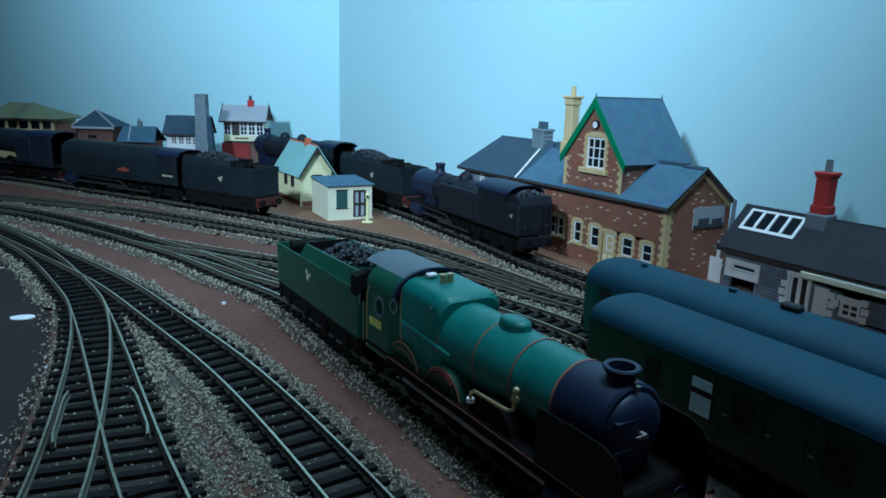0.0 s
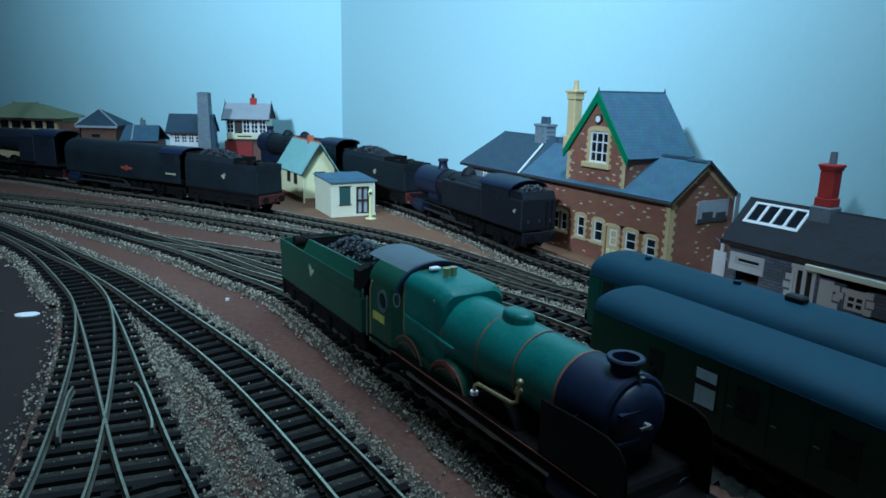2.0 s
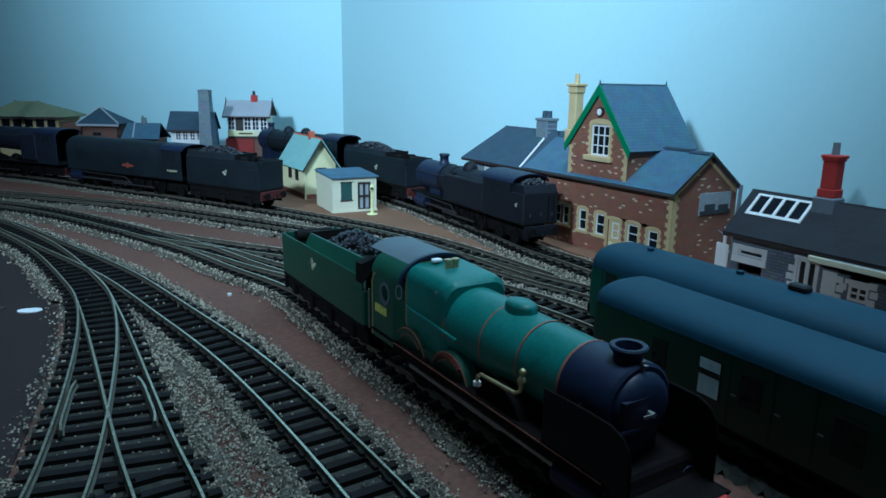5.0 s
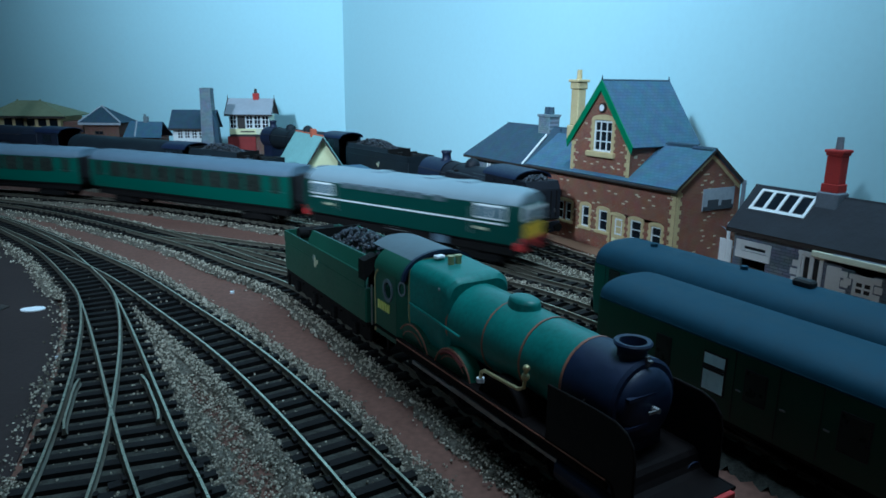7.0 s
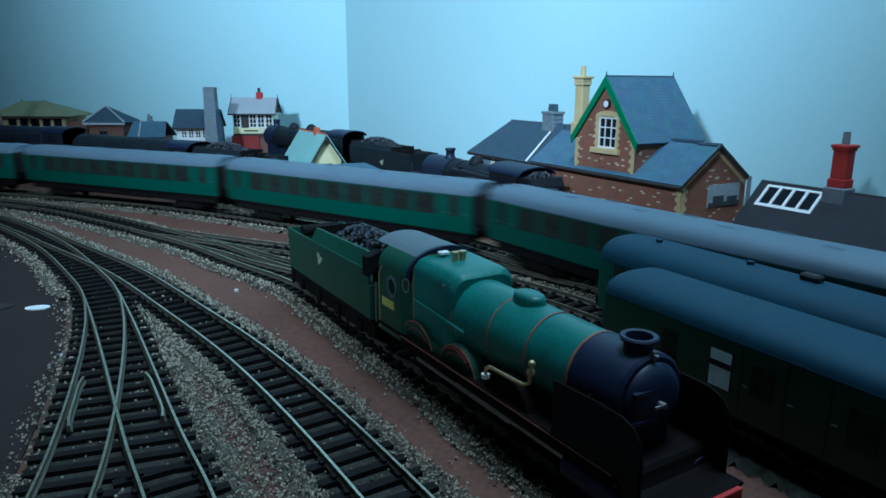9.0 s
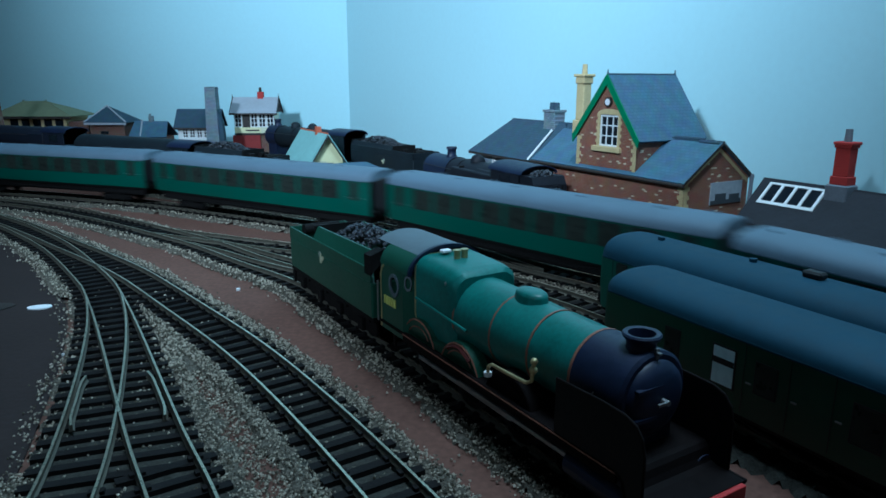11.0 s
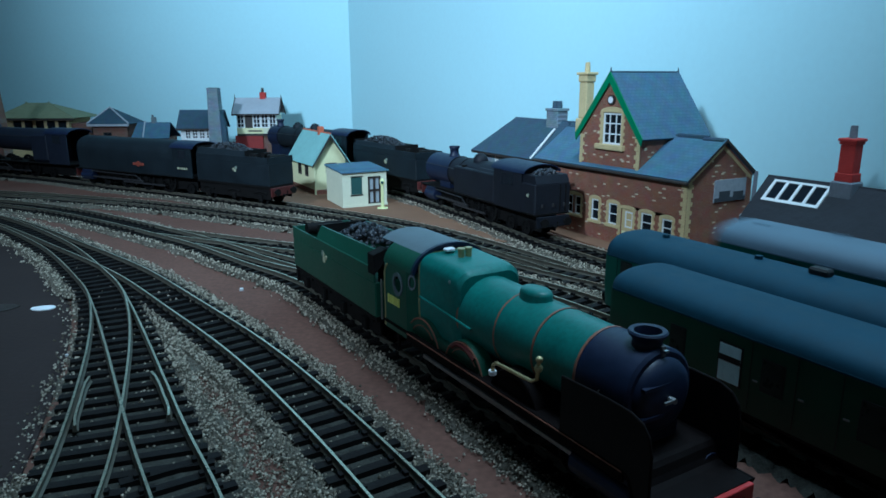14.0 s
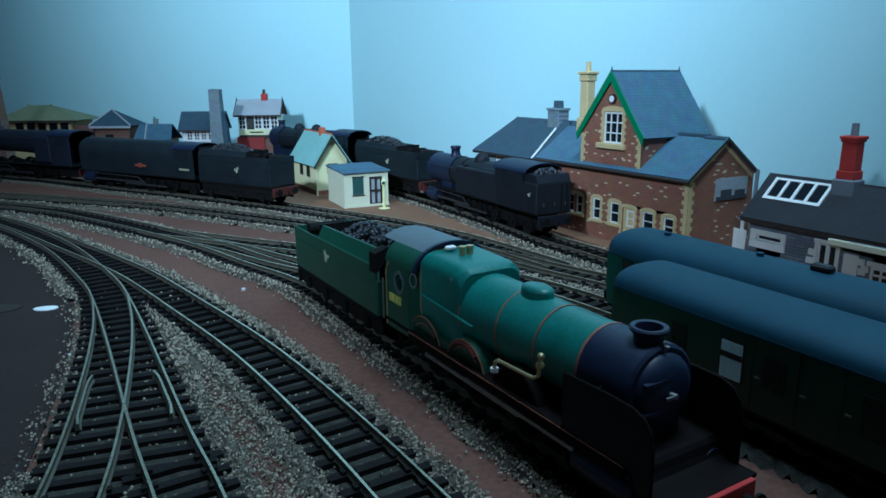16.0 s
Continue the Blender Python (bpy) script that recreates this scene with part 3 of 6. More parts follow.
# ---- the tall-gabled brick station house ----
def station_house():
    h = empty("station_house", pose(.1645, .4482, 0, 0, 0, -60.66), "red brick station house with slate roofs, green bargeboards and buff dressings", "model house")
    L, D, He, Hr = .1618, .0637, .0584, .0815
    wins = [(-.1191, .0162, .0072, .0150), (-.1092, .0162, .0072, .0150), (-.0886, .0150, .0088, .0165), (-.0686, .0150, .0098, .0160), (-.0345, .0150, .0108, .0140), (-.0152, .0150, .0095, .0130)]
    door = (-.0600, -.0475, 0, .0290)
    holes = [(x - w / 2, x + w / 2, z, z + hh) for x, z, w, hh in wins] + [door]
    panel("front_wall", "brick", h, -L, 0, 0, He, holes)
    accents(h, "pale_brick", -L, 0, .002, He - .002, 90, 1, holes=holes)
    for i, (x, z, w, hh) in enumerate(wins):
        window(h, x, z, w, hh, 1, 2)
        if i not in (0, 1):
            surround(h, x, z, w, hh)
    surround(h, -.1141, .0162, .0172, .0150)
    # door of two leaves with a glazed top
    d = part("door", box(B(), -.0596, -.0479, .0006, .0014, 0, .0286), "buff", h, "cream painted panelled door")
    part("door_panel", box(B(), -.0588, -.0545, .0003, .0007, .002, .012, .0002), "cream", d)
    part("door_panel", box(B(), -.0530, -.0487, .0003, .0007, .002, .012, .0002), "cream", d)
    window(h, -.0520, .0150, .0078, .0122, 1, 2, depth=0.0006)
    surround(h, -.0538, .001, .0125, .0278, sill=False)
    rs = turn_side(0)
    panel("end_wall", "brick", h, 0.0016, D, 0, He, m=rs)
    gable("gable_wall", "brick", h, 0.0004, D, He, Hr - .001, m=rs)
    accents(h, "pale_brick", .002, D, .003, He, 26, 2, m=rs)
    accents(h, "pale_brick", .02, D - .02, He, Hr - .012, 6, 3, m=rs)
    ls = turn_left(-L, D)
    panel("end_wall", "brick", h, 0, D - .0016, 0, He, m=ls)
    gable("gable_wall", "brick", h, 0, D, He, Hr - .001, m=ls)
    obox("back_wall", "brick", h, -L, 0, D, D + .0016, 0, He)
    quoins(h, 0, 0, He - .002, False)
    quoins(h, 0.0004, 0, He - .002, True, m=rs)
    quoins(h, -L, 0, He - .002, True)
    # verge stones up the end gable
    bm = B()
    for a, b in (((0, He), (D / 2, Hr)), ((D, He), (D / 2, Hr))):
        va, vb = Vector((a[0], 0, a[1])), Vector((b[0], 0, b[1]))
        dn = Vector((0, 0, -.0026))
        loft(bm, [[p + Vector((0, y, 0)) for p in (va + dn, vb + dn, vb + dn * 2.0, va + dn * 2.0)] for y in (-.0005, .0003)])
    part("verge_course", bm, "buff", h).matrix_basis = rs
    # main roof, in two lengths each side of the tall cross gable
    k = (Hr - He) / (D / 2)
    o = .0035
    for x0, x1 in ((-L - .002, -.1085), (-.1085, .003)):
        slope("roof_slope", "slate", h, (x0, -o, He - o * k), (x1, -o, He - o * k), (x1, D / 2, Hr), (x0, D / 2, Hr))
        slope("roof_slope", "slate", h, (x1, D + o, He - o * k), (x0, D + o, He - o * k), (x0, D / 2, Hr), (x1, D / 2, Hr))
    part("gutter", tube(B(), [(-L - .002, -o - .0008, He - .0032), (.003, -o - .0008, He - .0032)], .0012, 8), "darkwood", h, "black gutter")
    for s in (-1, 1):
        part("bargeboard", loft(B(), [[(x, D / 2 + s * (D / 2 + o), He - o * k - .0006), (x, D / 2, Hr - .0004), (x, D / 2, Hr + .0016), (x, D / 2 + s * (D / 2 + o), He - o * k + .0016)] for x in (.0022, .0032)]), "darkwood", h)
    part("ridge_tiles", tube(B(), [(-L - .002, D / 2, Hr + .001), (.003, D / 2, Hr + .001)], .0011, 6), "slate_dark", h)
    part("finial", ball(cyl(B(), (-L, D / 2, Hr), (-L, D / 2, Hr + .004), .0008, 8), (-L, D / 2, Hr + .0045), .0013, 8), "slate_dark", h)
    part("ridge_end", box(B(), -.016, .002, D / 2 - .003, D / 2 + .003, Hr - .0015, Hr + .0016, .0008), "slate_dark", h)
    # the tall cross gable
    a, b, zb, zr, vb = -.1112, -.0415, .0800, .1262, .0674
    c = (a + b) / 2
    wl, wr, wz = -.1080, -.0440, .0846
    hole = (-.0832, -.0634, .0752, .0985)
    panel("upper_front_wall", "brick", h, wl, wr, He - .006, wz, [(hole[0], hole[1], hole[2], wz)], m=Matrix.Translation((0, -.0012, 0)))
    bm = B()
    kz = (zr - .003 - wz) / ((wr - wl) / 2)
    # gable above, built round the window head
    for xs0, xs1 in ((wl, hole[0]), (hole[0], hole[1]), (hole[1], wr)):
        zl = wz if not xs0 == hole[0] else hole[3]
        top = lambda x: zr - .003 - abs(x - (wl + wr) / 2) * kz
        pts = [(xs0, zl), (xs1, zl), (xs1, max(zl, top(xs1)))]
        if xs0 < (wl + wr) / 2 < xs1:
            pts.append(((wl + wr) / 2, zr - .003))
        if xs0 > wl:
            pts.append((xs0, top(xs0)))
        if len(pts) > 3 and abs(pts[2][1] - zl) < 1e-6:
            pts.pop(2)
        if xs0 == wl:
            pts = [(xs0, zl), (xs1, zl), (xs1, top(xs1))]
        loft(bm, [[(x, y, z) for x, z in pts] for y in (-.0012, .0004)])
    part("upper_gable_wall", bm, "brick", h)
    fm = Matrix.Translation((0, -.0012, 0))
    accents(h, "pale_brick", wl + .004, wr - .004, He + .002, wz, 22, 5, m=fm, holes=[hole])
    accents(h, "pale_brick", -.094, -.060, wz, .100, 8, 6, m=fm, holes=[hole])
    window(h, -.0733, .0752, .0196, .0231, 3, 3, m=fm, bar=.0009, depth=.0012)
    surround(h, -.0733, .0752, .0196, .0231, arch=.0040, side=.0036, sill=False, m=fm)
    part("window_sill", box(B(), -.0888, -.0590, -.0042, -.0008, .0712, .0752, .0004), "buff", h, "heavy buff stone sill")
    quoins(h, wr, He - .001, wz - .003, False, y0=-.0012)
    quoins(h, wl, He - .001, wz - .003, True, y0=-.0012)
    cl = part("clock", cyl(B(), (-.0745, -.0030, .1078), (-.0745, -.0010, .1078), .0036, 24), "darkwood", h, "round gable clock with pale face")
    part("clock_face", cyl(B(), (-.0745, -.0033, .1078), (-.0745, -.0029, .1078), .0024, 24), "paper", cl)
    for x, side in ((wr, turn_side(wr)), (wl, turn_left(wl, vb))):
        panel("upper_side_wall", "brick", h, 0.0006, vb - .001, He - .002, wz, m=side)
    accents(h, "pale_brick", .002, .02, He + .006, wz - .002, 5, 7, m=turn_side(wr))
    part("upper_back_wall", loft(B(), [[(wl, y, He), (wr, y, He), (wr, y, wz), ((wl + wr) / 2, y, zr - .003), (wl, y, wz)] for y in (vb - .004, vb - .0024)]), "brick", h)
    f0 = -.0026
    slope("upper_roof_slope", "slate", h, (b, f0, zb), (b, vb, zb), (c, vb, zr), (c, f0, zr), .0018)
    slope("upper_roof_slope", "slate", h, (a, vb, zb), (a, f0, zb), (c, f0, zr), (c, vb, zr), .0018)
    for x, nm in ((a, -1), (b, 1)):
        dz = Vector((0, 0, .0062))
        p, q = Vector((x, 0, zb)), Vector((c, 0, zr))
        part("bargeboard", loft(B(), [[v + Vector((0, y, 0)) for v in (p - dz * .62, q - dz, q + Vector((0, 0, .0020)), p + Vector((nm * .0012, 0, .0016)))] for y in (f0 - .0010, f0)]), "barge", h, "bright green bargeboard")
    part("ridge_tiles", tube(B(), [(c, f0, zr + .0014), (c, vb, zr + .0014)], .0011, 6), "slate_dark", h)
    for y in (f0, vb):
        part("finial", cyl(B(), (c, y, zr), (c, y, zr + .0050), .0009, 8, .0003), "slate_dark", h)
    # vents of the lower roof behind the gable
    part("roof_vent", box(B(), -.0395, -.0140, D / 2 - .002, D / 2 + .0018, Hr - .001, Hr + .0030, .0008), "slate_dark", h)
    # chimney: plinth, shaft, cap and pot
    cx, cy = -.1412, D / 2
    ch = part("chimney", box(B(), cx - .0066, cx + .0066, cy - .0056, cy + .0056, .070, .0905, .0006), "buff", h, "tall buff stone chimney")
    part("chimney_shaft", box(B(), cx - .0048, cx + .0048, cy - .0044, cy + .0044, .0905, .1205, .0008), "buff", ch)
    part("chimney_cap", box(box(B(), cx - .0056, cx + .0056, cy - .0052, cy + .0052, .1205, .1262, .0007), cx - .0068, cx + .0068, cy - .0064, cy + .0064, .1262, .1285, .0005), "buff", ch)
    part("chimney_pot", cyl(B(), (cx, cy, .1285), (cx, cy, .1365), .0024, 12, .0020), "buff", ch)
    # enamel view board on the end wall
    po = part("picture_board", box(B(), .026, .0585, -.0007, .0002, .0395, .0550), "poster", h, "grey landscape picture board")
    po.matrix_basis = rs
    for i, (x0, x1, z0, z1) in enumerate(((.0265, .058, .0397, .0425), (.031, .042, .0425, .0470), (.0455, .056, .0425, .0460))):
        part("picture_hill", box(B(), x0, x1, -.00095, -.0006, z0, z1), "posterdark", po)
    for x, zt in ((.0650, .0592),):
        part("downpipe", cyl(B(), (.0030, x, 0), (.0030, x, zt), .0014, 8), "lead", h, "grey rainwater downpipe")
    return h


station_house()


# ---- grey cottage behind the sidings ----
def cottage():
    h = empty("cottage", pose(.1645, .4482, 0, 0, 0, -60.66) @ Matrix.Translation((0, .05, 0)), "grey-walled cottage with hipped slate roof and brick chimney", "model house")
    x0, x1, D, He, Hr = -.338, -.190, .05, .0475, .0815
    wins = [(-.3020, .0330), (-.2570, .0330)]
    holes = [(x - .004, x + .004, z, z + .0115) for x, z in wins]
    panel("front_wall", "greybrick", h, x0, x1, 0, He, holes)
    for x, z in wins:
        window(h, x, z, .008, .0115, 2, 2, bar=.001)
    panel("end_wall", "greybrick", h, 0, D - .0016, 0, He, m=turn_left(x0, D))
    panel("end_wall", "greybrick", h, .0016, D, 0, He, m=turn_side(x1))
    obox("back_wall", "greybrick", h, x0, x1, D, D + .0016, 0, He)
    e = .006
    rl, rr = -.3035, x1 + .002
    k = (Hr - He) / (D / 2)
    z = He - e * k * .25
    slope("roof_slope", "slate_dark", h, (x0 - e, -e, z), (x1 + .002, -e, z), (rr, D / 2, Hr), (rl, D / 2, Hr))
    slope("roof_slope", "slate_dark", h, (x1 + .002, D + e, z), (x0 - e, D + e, z), (rl, D / 2, Hr), (rr, D / 2, Hr))
    slope("roof_hip", "slate_dark", h, (x0 - e, D + e, z), (x0 - e, -e, z), (rl, D / 2, Hr), (rl, D / 2, Hr))
    part("eave_board", box(B(), x0 - e, x1 + .002, -e - .0006, -e + .0004, z - .0018, z + .0004), "darkwood", h)
    part("ridge_tiles", tube(B(), [(rl, D / 2, Hr + .0012), (rr, D / 2, Hr + .0012)], .001, 6), "slate_dark", h)
    c = part("chimney", box(B(), -.2420, -.2240, D / 2 - .0065, D / 2 + .0065, .062, .0945, .0006), "greybrick", h, "grey brick chimney stack")
    part("chimney_cap", box(B(), -.2430, -.2230, D / 2 - .0075, D / 2 + .0075, .0925, .0950, .0004), "greybrick", c)
    for x in (-.2362, -.2295):
        part("chimney_pot", cyl(B(), (x, D / 2, .0950), (x, D / 2, .1020), .0030, 12, .0026), "slate_dark", c)
    part("white_downpipe", tube(B(), [(-.2230, D / 2 - .010, .076), (-.2330, -.0065, .0470), (-.2330, -.0035, .0440), (-.2330, -.0030, 0.0)], .0011, 8), "white", h, "white painted downpipe")


cottage()


# ---- long grey stone station building with black roof and red chimney ----
def stone_station():
    h = empty("station_building", pose(.2365, .4009, 0, 0, 0, -60.66), "long grey stone station building with black felt roof and red chimney", "model building")
    x0, x1, D, He, Hr = -.0575, .19, .052, .031, .0556
    W1 = (-.0510, -.0325, .0160, .0205)
    door1 = (-.0080, .0045, .0035, .0228)
    door2 = (.0078, .0172, .0, .0195)
    w2 = (.0245, .0365, .0050, .0150)
    w3 = (.060, .076, .0060, .0190)
    w4 = (.105, .121, .0060, .0190)
    panel("front_wall", "greystone", h, x0, x1, 0, He, [W1, door1, door2, w2, w3, w4])
    panel("end_wall", "greystone", h, 0, D - .0016, 0, He, m=turn_left(x0, D))
    gable("gable_wall", "greystone", h, 0, D, He, Hr - .002, m=turn_left(x0, D))
    panel("end_wall", "greystone", h, .0016, D, 0, He, m=turn_side(x1))
    gable("gable_wall", "greystone", h, 0, D, He, Hr - .002, m=turn_side(x1))
    obox("back_wall", "greystone", h, x0, x1, D, D + .0016, 0, He)
    window(h, (W1[0] + W1[1]) / 2, W1[2], W1[1] - W1[0], W1[3] - W1[2], 1, 1, bar=.0008)
    part("window_band", box(box(box(B(), -.0555, -.0295, -.0007, .0002, .0205, .0232), -.0555, -.0510, -.0007, .0002, .0160, .0205), -.0325, -.0295, -.0007, .0002, .0160, .0205), "white", h, "white painted window surround")
    part("window_sill", box(B(), -.0555, -.0295, -.0012, .0004, .0110, .0158, .0002), "white", h, "white painted panel under the window")
    for k in range(2):
        xm = door1[0] + .0031 + k * .0062
        window(h, xm, .0035, .0062, .0193, 1, 1, bar=.0009)
    part("door_frame", box(box(box(B(), -.0105, .0062, -.0008, .0003, .0228, .0250), -.0098, -.0080, -.0008, .0003, .0020, .0228), .0045, .0060, -.0008, .0003, .0020, .0228), "white", h, "white painted door frame")
    part("door", box(B(), .0080, .0170, .0004, .0012, 0, .0193), "white", h, "white boarded door")
    for x, z in ((-.0115, .016), (-.0125, .0105), (-.0115, .005), (.0190, .016), (.0200, .0105), (.0190, .005), (.0215, .0125), (.0385, .0165), (.0395, .0115), (.0385, .0065), (.054, .015), (.054, .009), (.078, .015), (.078, .009)):
        part("quoin", box(B(), x - .0022, x + .0022, -.0006, .0003, z - .0020, z + .0020, .0001), "white", h)
    window(h, .0305, .0050, .0120, .0100, 2, 2, bar=.0012)
    window(h, .068, .0060, .016, .013, 3, 2, bar=.0009)
    window(h, .113, .0060, .016, .013, 3, 2, bar=.0009)
    part("window_head", box(B(), .0225, .0385, -.0008, .0003, .0150, .0178), "white", h)
    # flat canopy in front of the doors
    cn = part("canopy", box(B(), .0010, .150, -.0062, -.0002, .0240, .0278, .0004), "ivory", h, "pale canopy with grey felt top")
    part("canopy_top", loft(B(), [[(x, -.0058, .0279), (x, .0006, .0279), (x, .0006, .0310)] for x in (.014, .149)]), "lead", cn)
    k = (Hr - He) / (D / 2)
    o = .0040
    for s, ya, yb in ((0, -o, D / 2), (1, D + o, D / 2)):
        a, b = (x0 - .004, ya, He - o * k * .35), (x1 + .004, ya, He - o * k * .35)
        c, d = (x1 + .004, yb, Hr), (x0 - .0065, yb, Hr)
        if s:
            a, b, c, d = b, a, d, c
        slope("roof_slope", "blackroof", h, a, b, c, d, .0016)
    part("eave_board", box(B(), x0 - .004, x1 + .004, -o - .0008, -o + .0004, He - .0030, He - .0002), "darkwood", h)
    part("ridge_tiles", tube(B(), [(x0 - .0065, D / 2, Hr + .0013), (x1 + .004, D / 2, Hr + .0013)], .0011, 6), "blackroof", h)
    # skylight of four panes on the front slope
    sk = new("skylight")
    sk.parent = h
    sk["label"] = "white framed roof skylight with four panes"
    ang = math.atan2(Hr - He, D / 2)
    ca, sa = math.cos(ang), math.sin(ang)
    sk.matrix_basis = Matrix.Translation((-.0560, .0095, He + .0095 * k + .0022)) @ pose(0, 0, 0, math.degrees(ang))
    lx, ly = .0400, .0185
    part("skylight_frame", box(box(B(), 0, lx, 0, .0022, 0, .0016), 0, lx, ly - .0016, ly, 0, .0016), "white", sk)
    for i in range(5):
        xx = i * (lx - .002) / 4
        part("glazing_bar", box(B(), xx, xx + .0020, .0022, ly - .0016, 0, .0016), "white", sk)
    for i in range(4):
        xx = i * (lx - .002) / 4
        part("pane", box(B(), xx + .0020, xx + (lx - .002) / 4, .0022, ly - .0016, .0002, .0008), "window_dark", sk)
    # red chimney on a grey base
    cx, cy = -.0085, D / 2 - .002
    bs = part("chimney_base", box(B(), cx - .0070, cx + .0070, cy - .0066, cy + .0062, .0455, .0602, .0008), "lead", h, "grey lead chimney base")
    ch = part("chimney", box(B(), cx - .0056, cx + .0056, cy - .0050, cy + .0050, .0602, .0655, .0004), "redbrickpaint", h, "tall bright red brick chimney")
    part("chimney_shaft", box(B(), cx - .0047, cx + .0047, cy - .0043, cy + .0043, .0655, .0830, .0005), "redbrickpaint", ch)
    part("chimney_cap", box(box(B(), cx - .0053, cx + .0053, cy - .0049, cy + .0049, .0830, .0848, .0003), cx - .0060, cx + .0060, cy - .0056, cy + .0056, .0848, .0868, .0004), "redbrickpaint", ch)
    pot = part("chimney_pot", cyl(B(), (cx, cy, .0868), (cx, cy, .0945), .0023, 12, .0020), "lead", ch, "grey chimney pot")
    return h


stone_station()


# ---- the two huts on the brown ground ----
def cream_hut():
    h = empty("platelayers_hut", pose(-.1381, .7399, 0, 0, 0, 29.74), "cream walled hut with pale teal roof and brick plinth", "model hut")
    L, D, He, Hr = .0357, .0800, .0385, .0655
    gh = (.0125, .0250, .0235, .0345)
    panel("gable_wall", "cream", h, 0, L, 0, He, [gh])
    gable("gable_top", "cream", h, 0, L, He, Hr - .0015)
    window(h, .01875, .0235, .0125, .011, 2, 2, frame="darkwood", bar=.0009)
    ls = turn_left(0, D)
    holes = [(D - .0590, D - .0453, .0178, .0342), (D - .0348, D - .0218, .0178, .0342)]
    panel("side_wall", "cream", h, 0, D - .0016, 0, He, holes, m=ls)
    for a in holes:
        window(h, (a[0] + a[1]) / 2, a[2], a[1] - a[0], a[3] - a[2], 2, 1, frame="darkwood", m=ls, bar=.0014)
    panel("side_wall", "cream", h, .0016, D, 0, He, m=turn_side(L))
    part("back_wall", loft(B(), [[(0, y, 0), (L, y, 0), (L, y, He), (L / 2, y, Hr - .0015), (0, y, He)] for y in (D, D + .0016)]), "cream", h)
    part("plinth", box(B(), -.0006, L + .0006, -.0006, D + .002, 0, .0056, .0002), "brick", h, "red brick plinth")
    part("corner_post", box(B(), -.0012, .0006, -.0012, .0006, 0, He), "cream", h)
    k = (Hr - He) / (L / 2)
    o = .0042
    for s in (0, 1):
        xa = -o if s == 0 else L + o
        ab = [(xa, D + o, He - o * k), (xa, -o, He - o * k), (L / 2, -o, Hr), (L / 2, D + o, Hr)]
        if s:
            ab = [ab[1], ab[0], ab[3], ab[2]]
        slope("roof_slope", "tealroof", h, *ab, .0014)
        p, q = Vector((xa, 0, He - o * k)), Vector((L / 2, 0, Hr))
        dz = Vector((0, 0, .0034))
        part("bargeboard", loft(B(), [[v + Vector((0, y, 0)) for v in (p - dz * .6, q - dz, q, p)] for y in (-o - .0009, -o)]), "darkwood", h)
    part("ridge_tiles", tube(B(), [(L / 2, -o, Hr + .0012), (L / 2, D + o, Hr + .0012)], .0011, 6), "redtile", h, "orange red ridge tiles")
    part("chimney", box(B(), L / 2 - .003, L / 2 + .003, D * .28, D * .28 + .006, Hr - .004, Hr + .0072, .0004), "redtile", h, "small red brick chimney")
    part("fascia_block", box(B(), -.0050, -.0012, D - .006, D - .001, He - .0065, He - .0030), "white", h)


cream_hut()


def flat_hut():
    h = empty("lamp_hut", pose(-.0966, .6581, 0, 0, 0, 25.55), "ivory walled flat-roofed hut with dark green shutter and glazed door", "model hut")
    L, D, H = .0460, .0536, .0345
    win = (.0088, .0204, .0128, .0304)
    dr = (.0262, .0395, 0, .0302)
    panel("front_wall", "ivory", h, 0, L, 0, H, [win, dr])
    panel("side_wall", "ivory", h, 0, D - .0016, 0, H, m=turn_left(0, D))
    panel("side_wall", "ivory", h, .0016, D, 0, H, m=turn_side(L))
    obox("back_wall", "ivory", h, 0, L, D, D + .0016, 0, H)
    part("shutter", box(B(), win[0] + .0003, win[1] - .0003, .0003, .0012, win[2] + .0003, win[3] - .0003), "darkgreen", h, "dark green window shutter")
    fr = part("window_frame", box(box(B(), win[0] - .0008, win[1] + .0008, -.0005, .0002, win[2] - .0010, win[2]), win[0] - .0008, win[1] + .0008, -.0005, .0002, win[3], win[3] + .0008), "darkwood", h)
    bm = B()
    for a, b, c, d in ((dr[0], dr[0] + .0018, 0, dr[3]), (dr[1] - .0018, dr[1], 0, dr[3]), ((dr[0] + dr[1]) / 2 - .0011, (dr[0] + dr[1]) / 2 + .0011, 0, dr[3]), (dr[0] + .0018, dr[1] - .0018, 0, .004), (dr[0] + .0018, dr[1] - .0018, .0150, .0172), (dr[0] + .0018, dr[1] - .0018, dr[3] - .002, dr[3])):
        box(bm, a, b, .0002 - .0006, .0010, c, d)
    d = part("door", bm, "darkwood", h, "dark framed double door with pale panes")
    for x in (dr[0] + .0041, dr[1] - .0041):
        for z0, z1 in ((.004, .0150), (.0172, dr[3] - .002)):
            part("pane", box(B(), x - .0024, x + .0024, .0004, .0008, z0, z1), "poster", d)
    part("roof", loft(B(), [[(-.0015, -.002, H), (L + .002, -.002, H + .0004), (L + .002, D + .003, H + .0026), (-.0015, D + .003, H + .0022)], [(-.0015, -.002, H + .0012), (L + .002, -.002, H + .0016), (L + .002, D + .003, H + .0038), (-.0015, D + .003, H + .0034)]]), "slate", h, "blue-grey felt flat roof")
    part("skirting", box(B(), -.0006, L + .0006, -.0006, .0003, 0, .0030), "ivory", h)


flat_hut()


